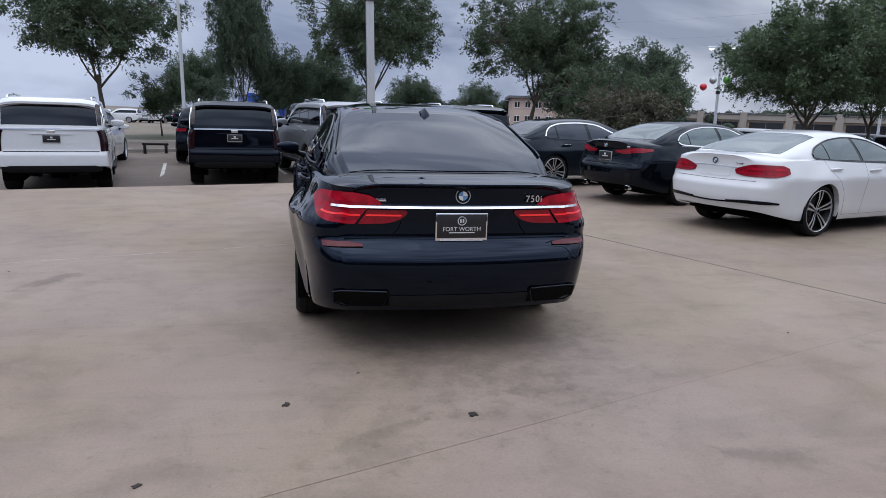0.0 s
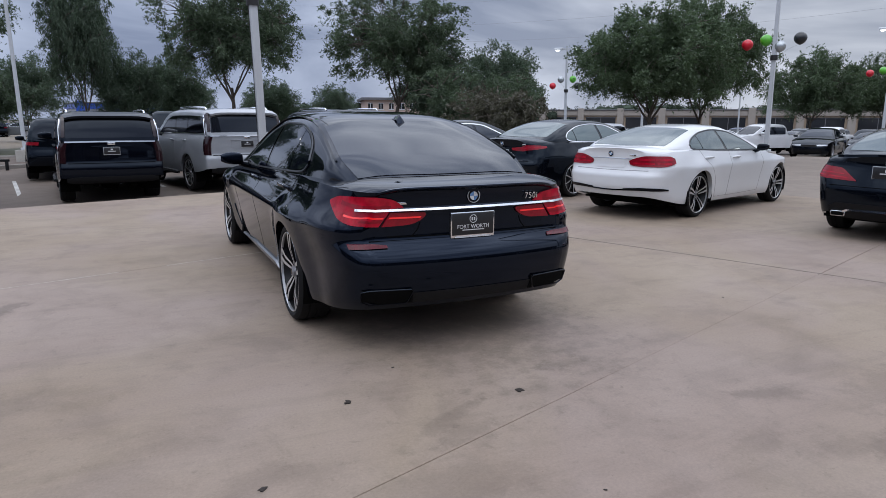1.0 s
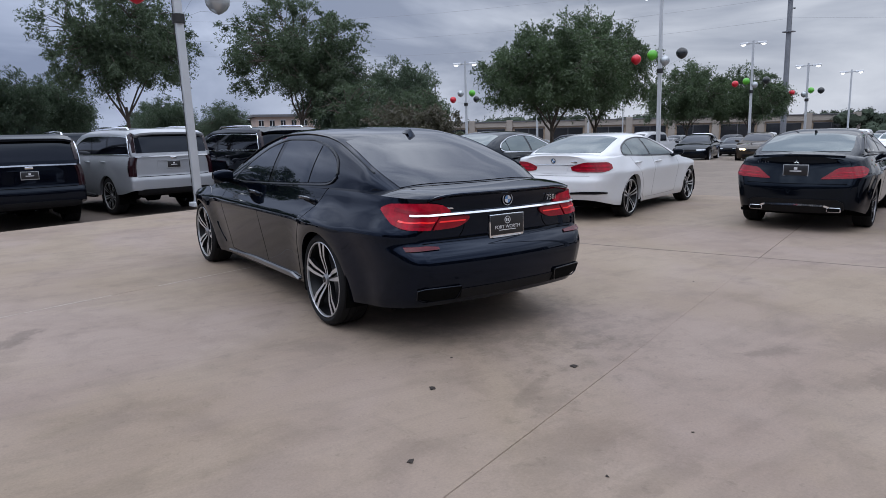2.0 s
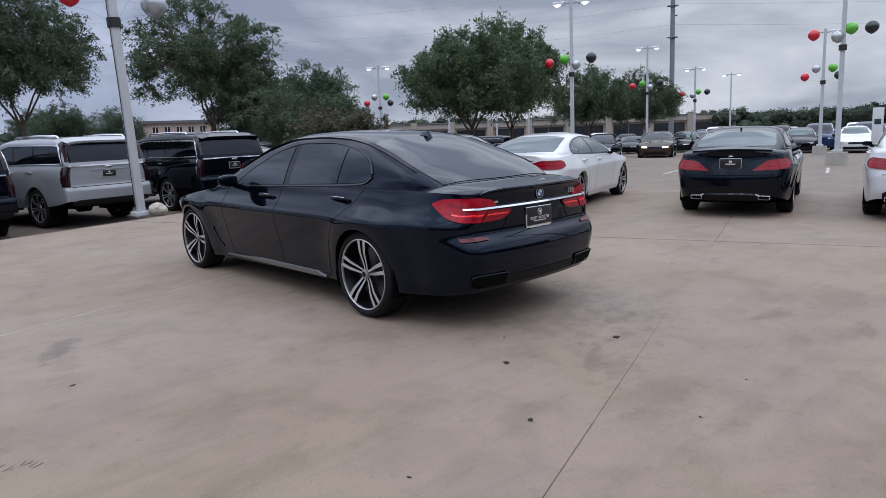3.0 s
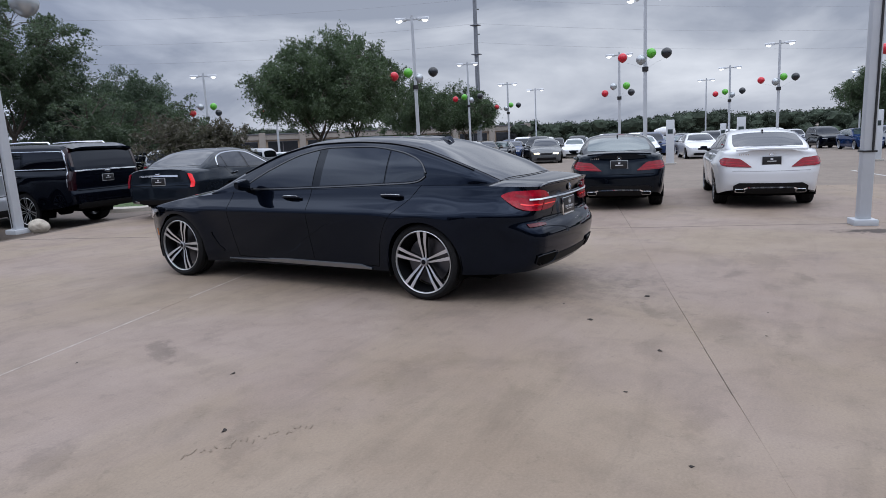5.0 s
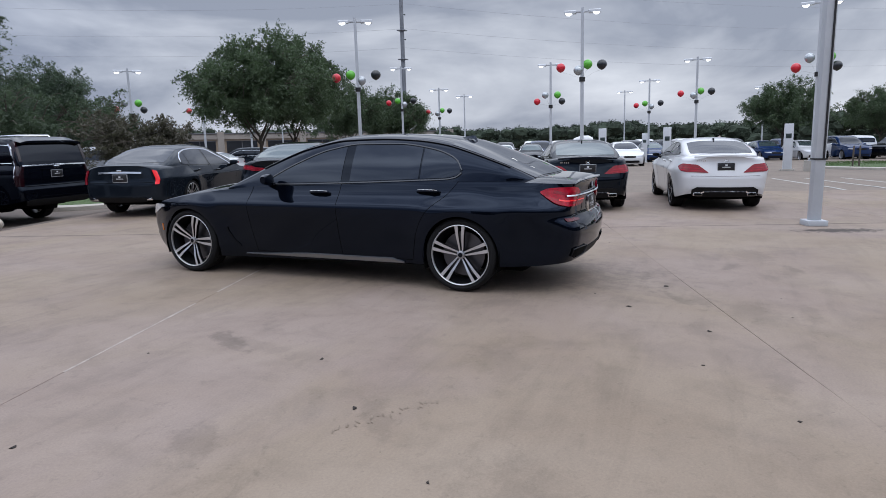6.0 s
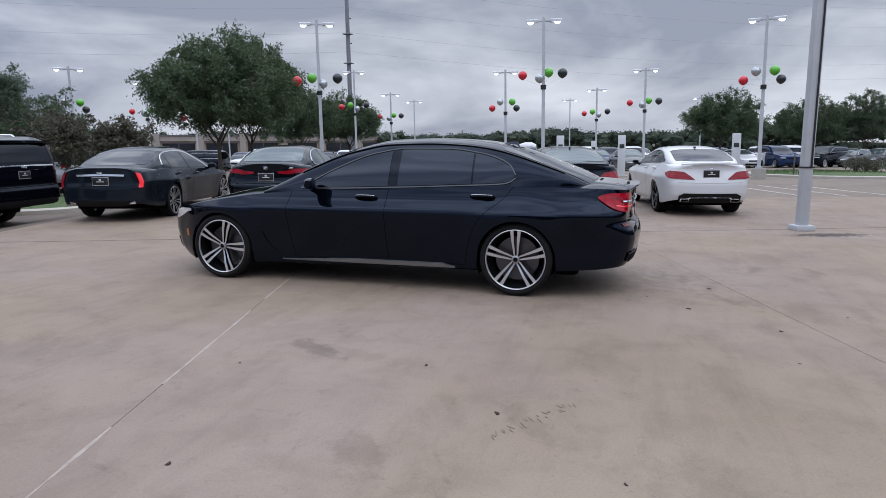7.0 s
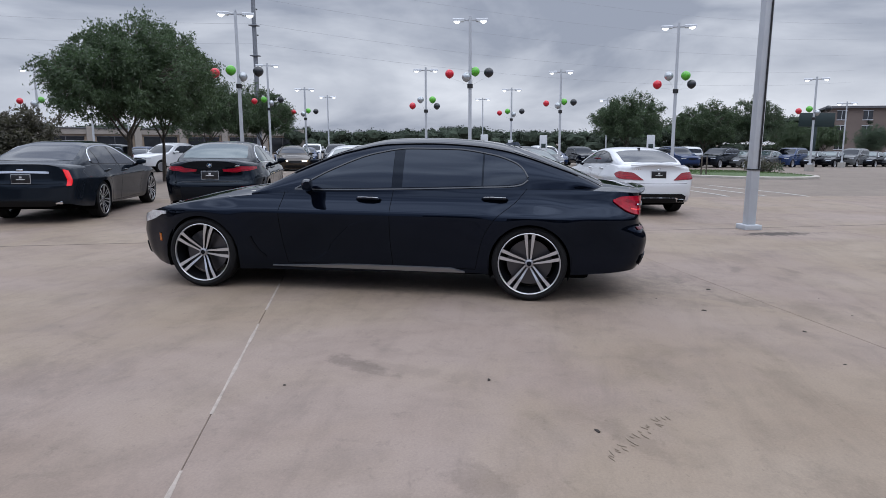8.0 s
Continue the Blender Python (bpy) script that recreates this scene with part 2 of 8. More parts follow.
def ground_material(name, dark, light, tint, scale, stains_and_shade=()):
    """Concrete or asphalt: broad blotches, fine grain, pores, and stains and painted shade with a place of their own
    (x, y, rx, ry, turn, depth).
    """
    m = bpy.data.materials.new(name)
    m.use_nodes = True
    nt = m.node_tree
    b = nt.nodes["Principled BSDF"]
    geo = nt.nodes.new("ShaderNodeNewGeometry")

    def noisy(scale_, detail, rough, lo, hi, a, c, distort=0.0, at=None):
        n = nt.nodes.new("ShaderNodeTexNoise")
        n.inputs["Scale"].default_value, n.inputs["Detail"].default_value = scale_, detail
        n.inputs["Roughness"].default_value, n.inputs["Distortion"].default_value = rough, distort
        nt.links.new(at or geo.outputs["Position"], n.inputs["Vector"])
        r = nt.nodes.new("ShaderNodeMapRange")
        r.inputs["From Min"].default_value, r.inputs["From Max"].default_value = lo, hi
        r.inputs["To Min"].default_value, r.inputs["To Max"].default_value = a, c
        nt.links.new(n.outputs[0], r.inputs["Value"])
        return n, r.outputs[0]

    def times(a, c):
        k = nt.nodes.new("ShaderNodeMath")
        k.operation = "MULTIPLY"
        nt.links.new(a, k.inputs[0])
        nt.links.new(c, k.inputs[1])
        return k.outputs[0]

    big, v1 = noisy(scale, 7, 0.6, 0.3, 0.7, 0.0, 1.0, 0.6)
    mix = nt.nodes.new("ShaderNodeMix")
    mix.data_type = "RGBA"
    mix.inputs[6].default_value, mix.inputs[7].default_value = (*dark, 1), (*light, 1)
    nt.links.new(v1, mix.inputs[0])
    if tint:
        # a second, greyer cast in broad drifts
        _, v0 = noisy(scale * 0.62, 5, 0.55, 0.42, 0.60, 0.0, 1.0, 0.8)
        mix2 = nt.nodes.new("ShaderNodeMix")
        mix2.data_type, mix2.blend_type = "RGBA", "MULTIPLY"
        mix2.inputs[7].default_value = (*tint, 1)
        nt.links.new(v0, mix2.inputs[0])
        nt.links.new(mix.outputs[2], mix2.inputs[6])
        mix = mix2
    _, v2 = noisy(2.2, 6, 0.66, 0.32, 0.54, 0.86, 1.03, 0.35)
    _, v3 = noisy(70, 4, 0.7, 0.3, 0.7, 0.90, 1.08)
    _, v4 = noisy(9, 6, 0.75, 0.30, 0.42, 0.82, 1.0, 0.4)
    # wiped streaks along the driving lines, and patches with a firmer edge
    lay = nt.nodes.new("ShaderNodeMapping")
    lay.inputs["Rotation"].default_value = (0, 0, radians(-HEAD - 8))
    lay.inputs["Scale"].default_value = (0.45, 2.6, 1.0)
    nt.links.new(geo.outputs["Position"], lay.inputs[0])
    _, v5 = noisy(1.5, 7, 0.68, 0.34, 0.50, 0.90, 1.0, 0.5, lay.outputs[0])
    _, v6 = noisy(1.15, 5, 0.72, 0.375, 0.42, 0.93, 1.0, 1.2)
    _, v7 = noisy(26, 3, 0.6, 0.26, 0.33, 0.80, 1.0, 0.0)
    val = times(times(times(v2, v3), v4), times(times(v5, v6), v7))
    for sx, sy, rx, ry, turn, depth in stains_and_shade:
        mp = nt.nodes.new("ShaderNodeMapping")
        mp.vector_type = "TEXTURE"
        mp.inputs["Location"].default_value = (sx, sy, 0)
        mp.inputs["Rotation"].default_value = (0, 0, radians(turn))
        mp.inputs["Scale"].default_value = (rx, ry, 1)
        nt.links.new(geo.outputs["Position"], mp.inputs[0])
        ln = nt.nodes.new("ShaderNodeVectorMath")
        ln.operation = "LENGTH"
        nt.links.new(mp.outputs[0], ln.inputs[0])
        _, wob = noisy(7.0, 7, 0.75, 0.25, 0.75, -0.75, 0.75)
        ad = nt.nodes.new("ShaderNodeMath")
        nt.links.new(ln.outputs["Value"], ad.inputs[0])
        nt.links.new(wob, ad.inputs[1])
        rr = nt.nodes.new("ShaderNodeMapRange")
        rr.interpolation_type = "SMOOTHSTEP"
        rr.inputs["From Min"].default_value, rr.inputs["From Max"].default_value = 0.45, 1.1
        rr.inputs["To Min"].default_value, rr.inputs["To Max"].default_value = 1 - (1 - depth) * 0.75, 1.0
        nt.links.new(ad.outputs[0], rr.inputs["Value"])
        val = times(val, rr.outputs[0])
    hs = nt.nodes.new("ShaderNodeHueSaturation")
    nt.links.new(mix.outputs[2], hs.inputs["Color"])
    nt.links.new(val, hs.inputs["Value"])
    nt.links.new(hs.outputs[0], b.inputs["Base Color"])
    b.inputs["Roughness"].default_value = 0.72
    b.inputs["Specular IOR Level"].default_value = 0.3
    bp = nt.nodes.new("ShaderNodeBump")
    bp.inputs["Strength"].default_value, bp.inputs["Distance"].default_value = 0.14, 0.004
    gr, _ = noisy(120, 4, 0.7, 0, 1, 0, 1)
    nt.links.new(gr.outputs[0], bp.inputs["Height"])
    nt.links.new(bp.outputs[0], b.inputs["Normal"])
    return m


# the ellipse at (0.2, 0.6) is the saloon's contact shade, painted into the concrete
M["concrete"] = ground_material("broomed_concrete", (0.216, 0.165, 0.1215), (0.270, 0.216, 0.167), (0.99, 0.985, 1.09), 0.55, stains_and_shade=(
    (4.42, -3.92, 0.75, 0.22, -70, 0.0), (-2.87, 1.08, 0.36, 0.10, 60, 0.66), (-4.25, 0.12, 0.28, 0.14, 30, 0.74),
    (-3.7, -0.6, 0.34, 0.09, 40, 0.80), (-2.9, 0.75, 0.5, 0.1, 75, 0.85), (-4.6, -1.6, 0.8, 0.35, 20, 0.84),
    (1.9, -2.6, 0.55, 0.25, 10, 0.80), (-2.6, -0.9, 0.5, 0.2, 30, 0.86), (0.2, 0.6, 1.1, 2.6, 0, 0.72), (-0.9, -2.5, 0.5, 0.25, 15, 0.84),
    (1.4, -4.2, 0.5, 0.3, 10, 0.82), (-4.0, 3.0, 1.2, 0.5, 16, 0.85), (1.06, -2.36, 0.22, 0.07, -20, 0.80), (0.57, -2.73, 0.27, 0.09, 17, 0.82), (1.02, -2.95, 0.32, 0.11, -6, 0.84), (-0.61, -1.95, 0.37, 0.07, 31, 0.80), (0.34, -1.55, 0.22, 0.09, 8, 0.82), (1.09, -2.39, 0.27, 0.11, -15, 0.84), (1.13, -2.98, 0.32, 0.07, 22, 0.80), (-0.79, -2.92, 0.37, 0.09, -1, 0.82), (-1.54, -2.11, 0.22, 0.11, 36, 0.84), (-0.58, -2.09, 0.27, 0.07, 13, 0.80), (-2.46, -2.59, 0.32, 0.09, -10, 0.82)))
M["asphalt"] = ground_material("faded_asphalt", (0.109, 0.085, 0.070), (0.148, 0.118, 0.098), None, 0.35)
M["east_lot"] = ground_material("worn_lot_paving", (0.169, 0.135, 0.109), (0.209, 0.171, 0.141), None, 0.35)
M["dry_field"] = ground_material("dry_field", (0.143, 0.115, 0.085), (0.183, 0.152, 0.115), None, 0.12)
M["verge"] = ground_material("worn_verge", (0.050, 0.054, 0.028), (0.088, 0.082, 0.048), None, 0.3)
M["road"] = ground_material("concrete_road", (0.172, 0.155, 0.138), (0.206, 0.189, 0.172), None, 0.3)


# ---------------------------------------------------------------- mesh helpers
class Geo:
    """Vertices and faces of one part, gathered before it becomes a mesh."""

    def __init__(self):
        self.v, self.f = [], []

    def add(self, verts, faces):
        n = len(self.v)
        self.v.extend([tuple(p) for p in verts])
        self.f.extend([tuple(i + n for i in q) for q in faces])
        return self

    def grid(self, rows, flip=False):
        r, c = len(rows), len(rows[0])
        faces = []
        for i in range(r - 1):
            for j in range(c - 1):
                q = (i * c + j, i * c + j + 1, (i + 1) * c + j + 1, (i + 1) * c + j)
                faces.append(q[::-1] if flip else q)
        return self.add([p for row in rows for p in row], faces)

    def box(self, lo, hi, m=None, bevel=0.0):
        bm = bmesh.new()
        bmesh.ops.create_cube(bm, size=1.0)
        for v in bm.verts:
            v.co = Vector([(lo[k] + hi[k]) / 2 + v.co[k] * (hi[k] - lo[k]) for k in range(3)])
        if bevel:
            bmesh.ops.bevel(bm, geom=bm.edges[:], offset=bevel, segments=2, affect="EDGES", profile=0.5)
        bm.verts.index_update()
        vs = [(m @ v.co if m else v.co) for v in bm.verts]
        fs = [[v.index for v in q.verts] for q in bm.faces]
        bm.free()
        return self.add(vs, fs)

    def tube(self, pts, radii, sides=8, cap=True, square=False):
        pts = [Vector(p) for p in pts]
        if not hasattr(radii, "__len__"):
            radii = [radii] * len(pts)
        rings = []
        up = None
        for i, p in enumerate(pts):
            d = (pts[min(i + 1, len(pts) - 1)] - pts[max(i - 1, 0)]).normalized()
            if up is None:
                up = Vector((1, 0, 0)) if abs(d.x) < 0.9 else Vector((0, 1, 0))
            side = d.cross(up).normalized()
            up = side.cross(d).normalized()
            off = math.pi / 4 if square else 0
            rings.append([p + radii[i] * (math.cos(a) * side + math.sin(a) * up) for a in
                          [off + 2 * math.pi * k / sides for k in range(sides)]])
        n0 = len(self.v)
        self.v.extend([tuple(q) for ring in rings for q in ring])
        for i in range(len(rings) - 1):
            for k in range(sides):
                a, b = n0 + i * sides + k, n0 + i * sides + (k + 1) % sides
                self.f.append((a, b, b + sides, a + sides))
        if cap:
            self.f.append(tuple(n0 + k for k in range(sides))[::-1])
            self.f.append(tuple(n0 + (len(rings) - 1) * sides + k for k in range(sides)))
        return self

    def lathe(self, profile, segs=32, axis="x"):
        """profile: (along the axis, radius) pairs; closed when the radius ends at 0."""
        rows = []
        for k in range(segs + 1):
            a = 2 * math.pi * k / segs
            c, s = math.cos(a), math.sin(a)
            rows.append([(u, r * c, r * s) if axis == "x" else (r * c, r * s, u) for u, r in profile])
        return self.grid(rows)

    def strip(self, pts, normals, width, height):
        """A low bar laid along a surface: used for gaps, trim and piping."""
        pts, normals = [Vector(p) for p in pts], [Vector(q) for q in normals]
        rows = []
        for i, p in enumerate(pts):
            d = (pts[min(i + 1, len(pts) - 1)] - pts[max(i - 1, 0)]).normalized()
            nrm = normals[i].normalized()
            s = d.cross(nrm).normalized() * (width / 2)
            rows.append([p - s - nrm * 0.004, p - s * 0.9 + nrm * height, p + s * 0.9 + nrm * height, p + s - nrm * 0.004])
        return self.grid(rows)


def part(name, geo, mat, parent=None, label="", smooth=True, sharp=38, weld=False):
    me = bpy.data.meshes.new(name)
    me.from_pydata([tuple(p) for p in geo.v], [], geo.f)
    me.materials.append(M[mat] if isinstance(mat, str) else mat)
    if weld:
        bm = bmesh.new()
        bm.from_mesh(me)
        bmesh.ops.remove_doubles(bm, verts=bm.verts[:], dist=0.0006)
        bmesh.ops.recalc_face_normals(bm, faces=bm.faces[:])
        bm.to_mesh(me)
        bm.free()
    me.polygons.foreach_set("use_smooth", [smooth] * len(me.polygons))
    if smooth and sharp:
        me.set_sharp_from_angle(angle=radians(sharp))
    ob = new(name, me)
    if parent is not None:
        ob.parent = parent
    if label:
        ob["label"] = label
    return ob


def spline(*pts):
    """A smooth curve through points that never overshoots between them."""
    xs, ys = np.array([p[0] for p in pts], float), np.array([p[1] for p in pts], float)
    h, d = np.diff(xs), np.diff(ys) / np.diff(xs)
    m = np.zeros(len(xs))
    m[0], m[-1] = d[0], d[-1]
    for i in range(1, len(xs) - 1):
        if d[i - 1] * d[i] > 0:
            w1, w2 = 2 * h[i] + h[i - 1], h[i] + 2 * h[i - 1]
            m[i] = (w1 + w2) / (w1 / d[i - 1] + w2 / d[i])

    def at(x):
        if x <= xs[0]:
            return float(ys[0])
        if x >= xs[-1]:
            return float(ys[-1])
        i = int(np.searchsorted(xs, x)) - 1
        i = max(0, min(i, len(h) - 1))
        t = (x - xs[i]) / h[i]
        return float((2 * t ** 3 - 3 * t ** 2 + 1) * ys[i] + (t ** 3 - 2 * t ** 2 + t) * h[i] * m[i]
                     + (-2 * t ** 3 + 3 * t ** 2) * ys[i + 1] + (t ** 3 - t ** 2) * h[i] * m[i + 1])
    return at


def smooth01(t):
    t = max(0.0, min(1.0, t))
    return t * t * (3 - 2 * t)


def empty(name, m, label, category, group="", kind=""):
    ob = new(name)
    ob.matrix_world = m
    ob.empty_display_size = 0.2
    return tagged(ob, label, category, group, kind)


# ---------------------------------------------------------------- vehicles
class Shape:
    """The skin of a car in its own frame: rear axle at y = 0, nose towards +y, ground at z = 0."""

    def __init__(self, s):
        self.s = s
        self.hw, self.inset = spline(*s["plan"]), spline(*s["inset"])
        self.belt, self.deck, self.roof = spline(*s["belt"]), spline(*s["deck"]), spline(*s["roof"])
        self.sill = spline(*s["sill"])
        self.rear_in, self.front_in = spline(*s["rear_in"]), spline(*s["front_in"])
        self.y0, self.y1 = s["plan"][0][0], s["plan"][-1][0]
        self.g0, self.g1 = s["roof"][0][0], s["roof"][-1][0]
        self.axles, self.r, self.ar = (0.0, s["wheelbase"]), s["wheel_r"], s["arch_r"]
        self.high = max(p[1] for p in s["roof"])
        self.drop = s.get("rail_drop", 0.09)

    def bottom(self, y):
        z = self.sill(y)
        for a in self.axles:
            d = abs(y - a)
            if d < self.ar:
                z = max(z, self.r * 0.98 + math.sqrt(max(self.ar ** 2 - d * d, 0)))
        return z

    def shift(self, y, z):
        wr = smooth01((self.s.get("tail_from", -0.45) - y) / (self.s.get("tail_from", -0.45) - self.y0))
        wf = smooth01((y - (self.axles[1] + 0.42)) / (self.y1 - self.axles[1] - 0.42))
        return y + wr * self.rear_in(z) - wf * self.front_in(z)

    def flare(self, y, z):
        f = 0.0
        for a in self.axles:
            d = math.hypot(y - a, z - self.r)
            f = max(f, self.s.get("flare", 0.012) * smooth01(1 - (d - self.ar) / 0.26))
        return f

    def tuck_in(self, y, z):
        """The bumper corners draw in towards the ground behind the rear wheels."""
        return self.s.get("tail_tuck", 0.0) * smooth01((-0.36 - y) / 0.5) * smooth01((0.66 - z) / 0.36)

    def side(self, y, z, sgn=-1, out=0.0):
        x = self.hw(y) - self.inset(z) + self.flare(y, z) - self.tuck_in(y, z)
        p = Vector((sgn * x, self.shift(y, z), z))
        return p + self.side_n(y, z, sgn) * out if out else p

    def side_n(self, y, z, sgn=-1):
        e = 0.01
        a = Vector(((self.hw(y + e) - self.hw(y - e)) * sgn, 2 * e, 0))
        b = Vector((-(self.inset(z + e) - self.inset(z - e)) * sgn, 0, 2 * e))
        n = a.cross(b)
        if n.x * sgn < 0:
            n = -n
        return n.normalized()

    def cap(self, x, z, front=False, out=0.0):
        ye = self.y1 if front else self.y0
        w = max(self.hw(ye) - self.inset(z) - self.tuck_in(ye, z), 0.1)
        crown = self.s["nose_crown" if front else "tail_crown"] * (1 - min(1.0, (x / w) ** 2))
        y = self.shift(ye, z)
        return Vector((x, y + crown + out if front else y - crown - out, z))

    def wrap(self, d, z, sgn=-1, front=False, out=0.0):
        """d metres round the corner: positive along the end face towards the middle, negative along the flank."""
        ye = self.y1 if front else self.y0
        if d <= 0:
            y = ye + (d if front else -d)
            p = self.side(y, z, sgn)
            return p + self.side_n(y, z, sgn) * out
        w = self.hw(ye) - self.inset(z) - self.tuck_in(ye, z)
        return self.cap(sgn * (w - d), z, front, out)

    def rail(self, y):
        zb, zr = self.belt(y), self.roof(y)
        hmax = self.high - self.drop - zb
        h = max(0.0, zr - self.drop * min(1.0, max(0.0, (zr - zb) / hmax)) - zb)
        xb = self.hw(y) - self.inset(zb) - self.s.get("shoulder", 0.012) - self.s.get("haunch", 0.0) * smooth01((0.6 - y) / 0.9)
        e = smooth01((self.g0 + 0.42 - y) / 0.42) * self.s.get("tuck", 1.0)
        xb, zb = xb - 0.085 * e, zb - 0.035 * e
        k = min(1.0, h / hmax)
        return xb, xb - (xb - self.s["roof_half"]) * k ** 0.9, zb, zb + h

    def green(self, y, z, sgn=-1, out=0.0):
        xb, xr, zb, zr = self.rail(y)
        v = (z - zb) / max(zr - zb, 1e-3)
        x = xb + (xr - xb) * v + 0.02 * math.sin(math.pi * max(0, min(1, v)))
        return Vector((sgn * (x + out * 0.93), y, z + out * 0.35))

    def top(self, y, u, sgn=1, out=0.0):
        """u: 0 at the centre line, 1 at the roof rail."""
        _, xr, _, zr = self.rail(y)
        zc = self.roof(y)
        x = xr * u
        z = zr + (zc - zr) * (1 - abs(u) ** self.s.get("roof_pow", 2.6))
        dz = (self.roof(y + 0.01) - self.roof(y - 0.01)) / 0.02
        n = Vector((0, -dz, 1)).normalized()
        return Vector((sgn * x, y, z)) + n * out


def patch(fn, us, lo, hi, rows, skirt=0.0, base=None):
    """A panel on a skin: columns at us, from lo(u) to hi(u); skirt closes its edge down to the skin."""
    g = Geo()
    cols = []
    for u in us:
        a, b = lo(u), hi(u)
        cols.append([fn(u, a + (b - a) * k / (rows - 1)) for k in range(rows)])
    g.grid(cols)
    if base is not None:
        ring = [(us[i], 0) for i in range(len(us))] + [(us[-1], k) for k in range(1, rows)] + \
               [(us[i], rows - 1) for i in range(len(us) - 2, -1, -1)] + [(us[0], k) for k in range(rows - 2, -1, -1)]
        o, q = [], []
        for u, k in ring:
            a, b = lo(u), hi(u)
            z = a + (b - a) * k / (rows - 1)
            o.append(fn(u, z))
            q.append(base(u, z))
        g.grid([o, q])
    return g


def span(a, b, n):
    return [a + (b - a) * i / (n - 1) for i in range(n)]


WHEELS = {}


def wheel_meshes(r, width, style):
    """Rim, tyre, disc and cap meshes, hub at the origin, outer face towards -x."""
    key = (r, width, style)
    if key in WHEELS:
        return WHEELS[key]
    w, rim = width / 2, r * style[1]
    coarse = len(style) > 5
    tyre = Geo().lathe([(-w * 0.78, rim - 0.004), (-w, rim + (r - rim) * 0.45), (-w * 0.8, r - 0.005), (w * 0.8, r - 0.005), (w, rim + 0.02), (w * 0.8, rim - 0.004)], 28) if coarse else Geo().lathe([(-w * 0.78, rim - 0.004), (-w * 0.96, rim + 0.012), (-w, rim + (r - rim) * 0.45), (-w * 0.95, r - 0.022),
                        (-w * 0.8, r - 0.005), (-w * 0.45, r), (-w * 0.43, r - 0.007), (-w * 0.37, r - 0.007), (-w * 0.35, r), (-0.01, r),
                        (-0.008, r - 0.007), (0.008, r - 0.007), (0.01, r), (w * 0.8, r - 0.005), (w * 0.96, r - 0.03),
                        (w, rim + 0.02), (w * 0.8, rim - 0.004)], 48)
    lip = Geo().lathe([(-w * 0.80, rim - 0.002), (-w * 0.93, rim + 0.004), (-w * 0.95, rim - 0.001), (-w * 0.92, rim - 0.006), (-w * 0.6, rim - 0.010)], 28 if coarse else 48)
    barrel = Geo().lathe([(-w * 0.82, rim - 0.010), (-w * 0.4, rim - 0.03), (w * 0.1, rim - 0.05), (w * 0.7, rim - 0.02)], 40)
    disc = Geo().lathe([(-0.002, 0.0), (-0.002, rim * 0.74), (0.018, rim * 0.74), (0.018, 0.0)], 36)
    cap = Geo().lathe([(-w * 0.80, 0.0), (-w * 0.80, 0.030), (-w * 0.76, 0.038), (-w * 0.6, 0.040)], 20)
    n, pair = style[0], style[2]
    face_x, hub_x = -w * 0.90, -w * 0.62
    spoke, back = Geo(), Geo()
    for off in ((-pair, pair) if pair else (0,)):
        r0, r1 = 0.030, rim - 0.006
        rows = []
        for t in (0.0, 0.15, 0.35, 0.5, 0.62, 1.0):
            rr = r0 + (r1 - r0) * t
            wd = (0.0062 * max(1.0, style[3] * 0.7) + 0.0070 * smooth01((t - 0.2) / 0.6) * style[3]) * (r / 0.35)
            ang = math.pi / 2 + off * (1.0 if t > 0.5 else 0.9)
            if style[3] > 1.5:      # twin spokes that widen towards the rim with a slit between them
                wd = 0.0064 + 0.0100 * t
                ang = math.pi / 2 + math.copysign((0.0135 + 0.0215 * t) / rr, off)
            c = Vector((hub_x + (face_x - hub_x) * smooth01(t * 1.3), rr * math.cos(ang), rr * math.sin(ang)))
            tan = Vector((0, -math.sin(ang), math.cos(ang)))
            if pair and t < 0.4 and style[3] < 1.5:
                c += tan * (0.007 if off > 0 else -0.007) * (1 - t / 0.4)
            rows.append([c - tan * wd * 1.2 + Vector((0.034, 0, 0)), c - tan * wd, c + tan * wd, c + tan * wd * 1.2 + Vector((0.034, 0, 0))])
        spoke.grid([[q[1], q[2]] for q in rows])
        back.grid([[q[0], q[1] + Vector((0.0006, 0, 0))] for q in rows])
        back.grid([[q[2] + Vector((0.0006, 0, 0)), q[3]] for q in rows])
    WHEELS[key] = (tyre, lip, barrel, disc, cap, spoke, back)
    return WHEELS[key]


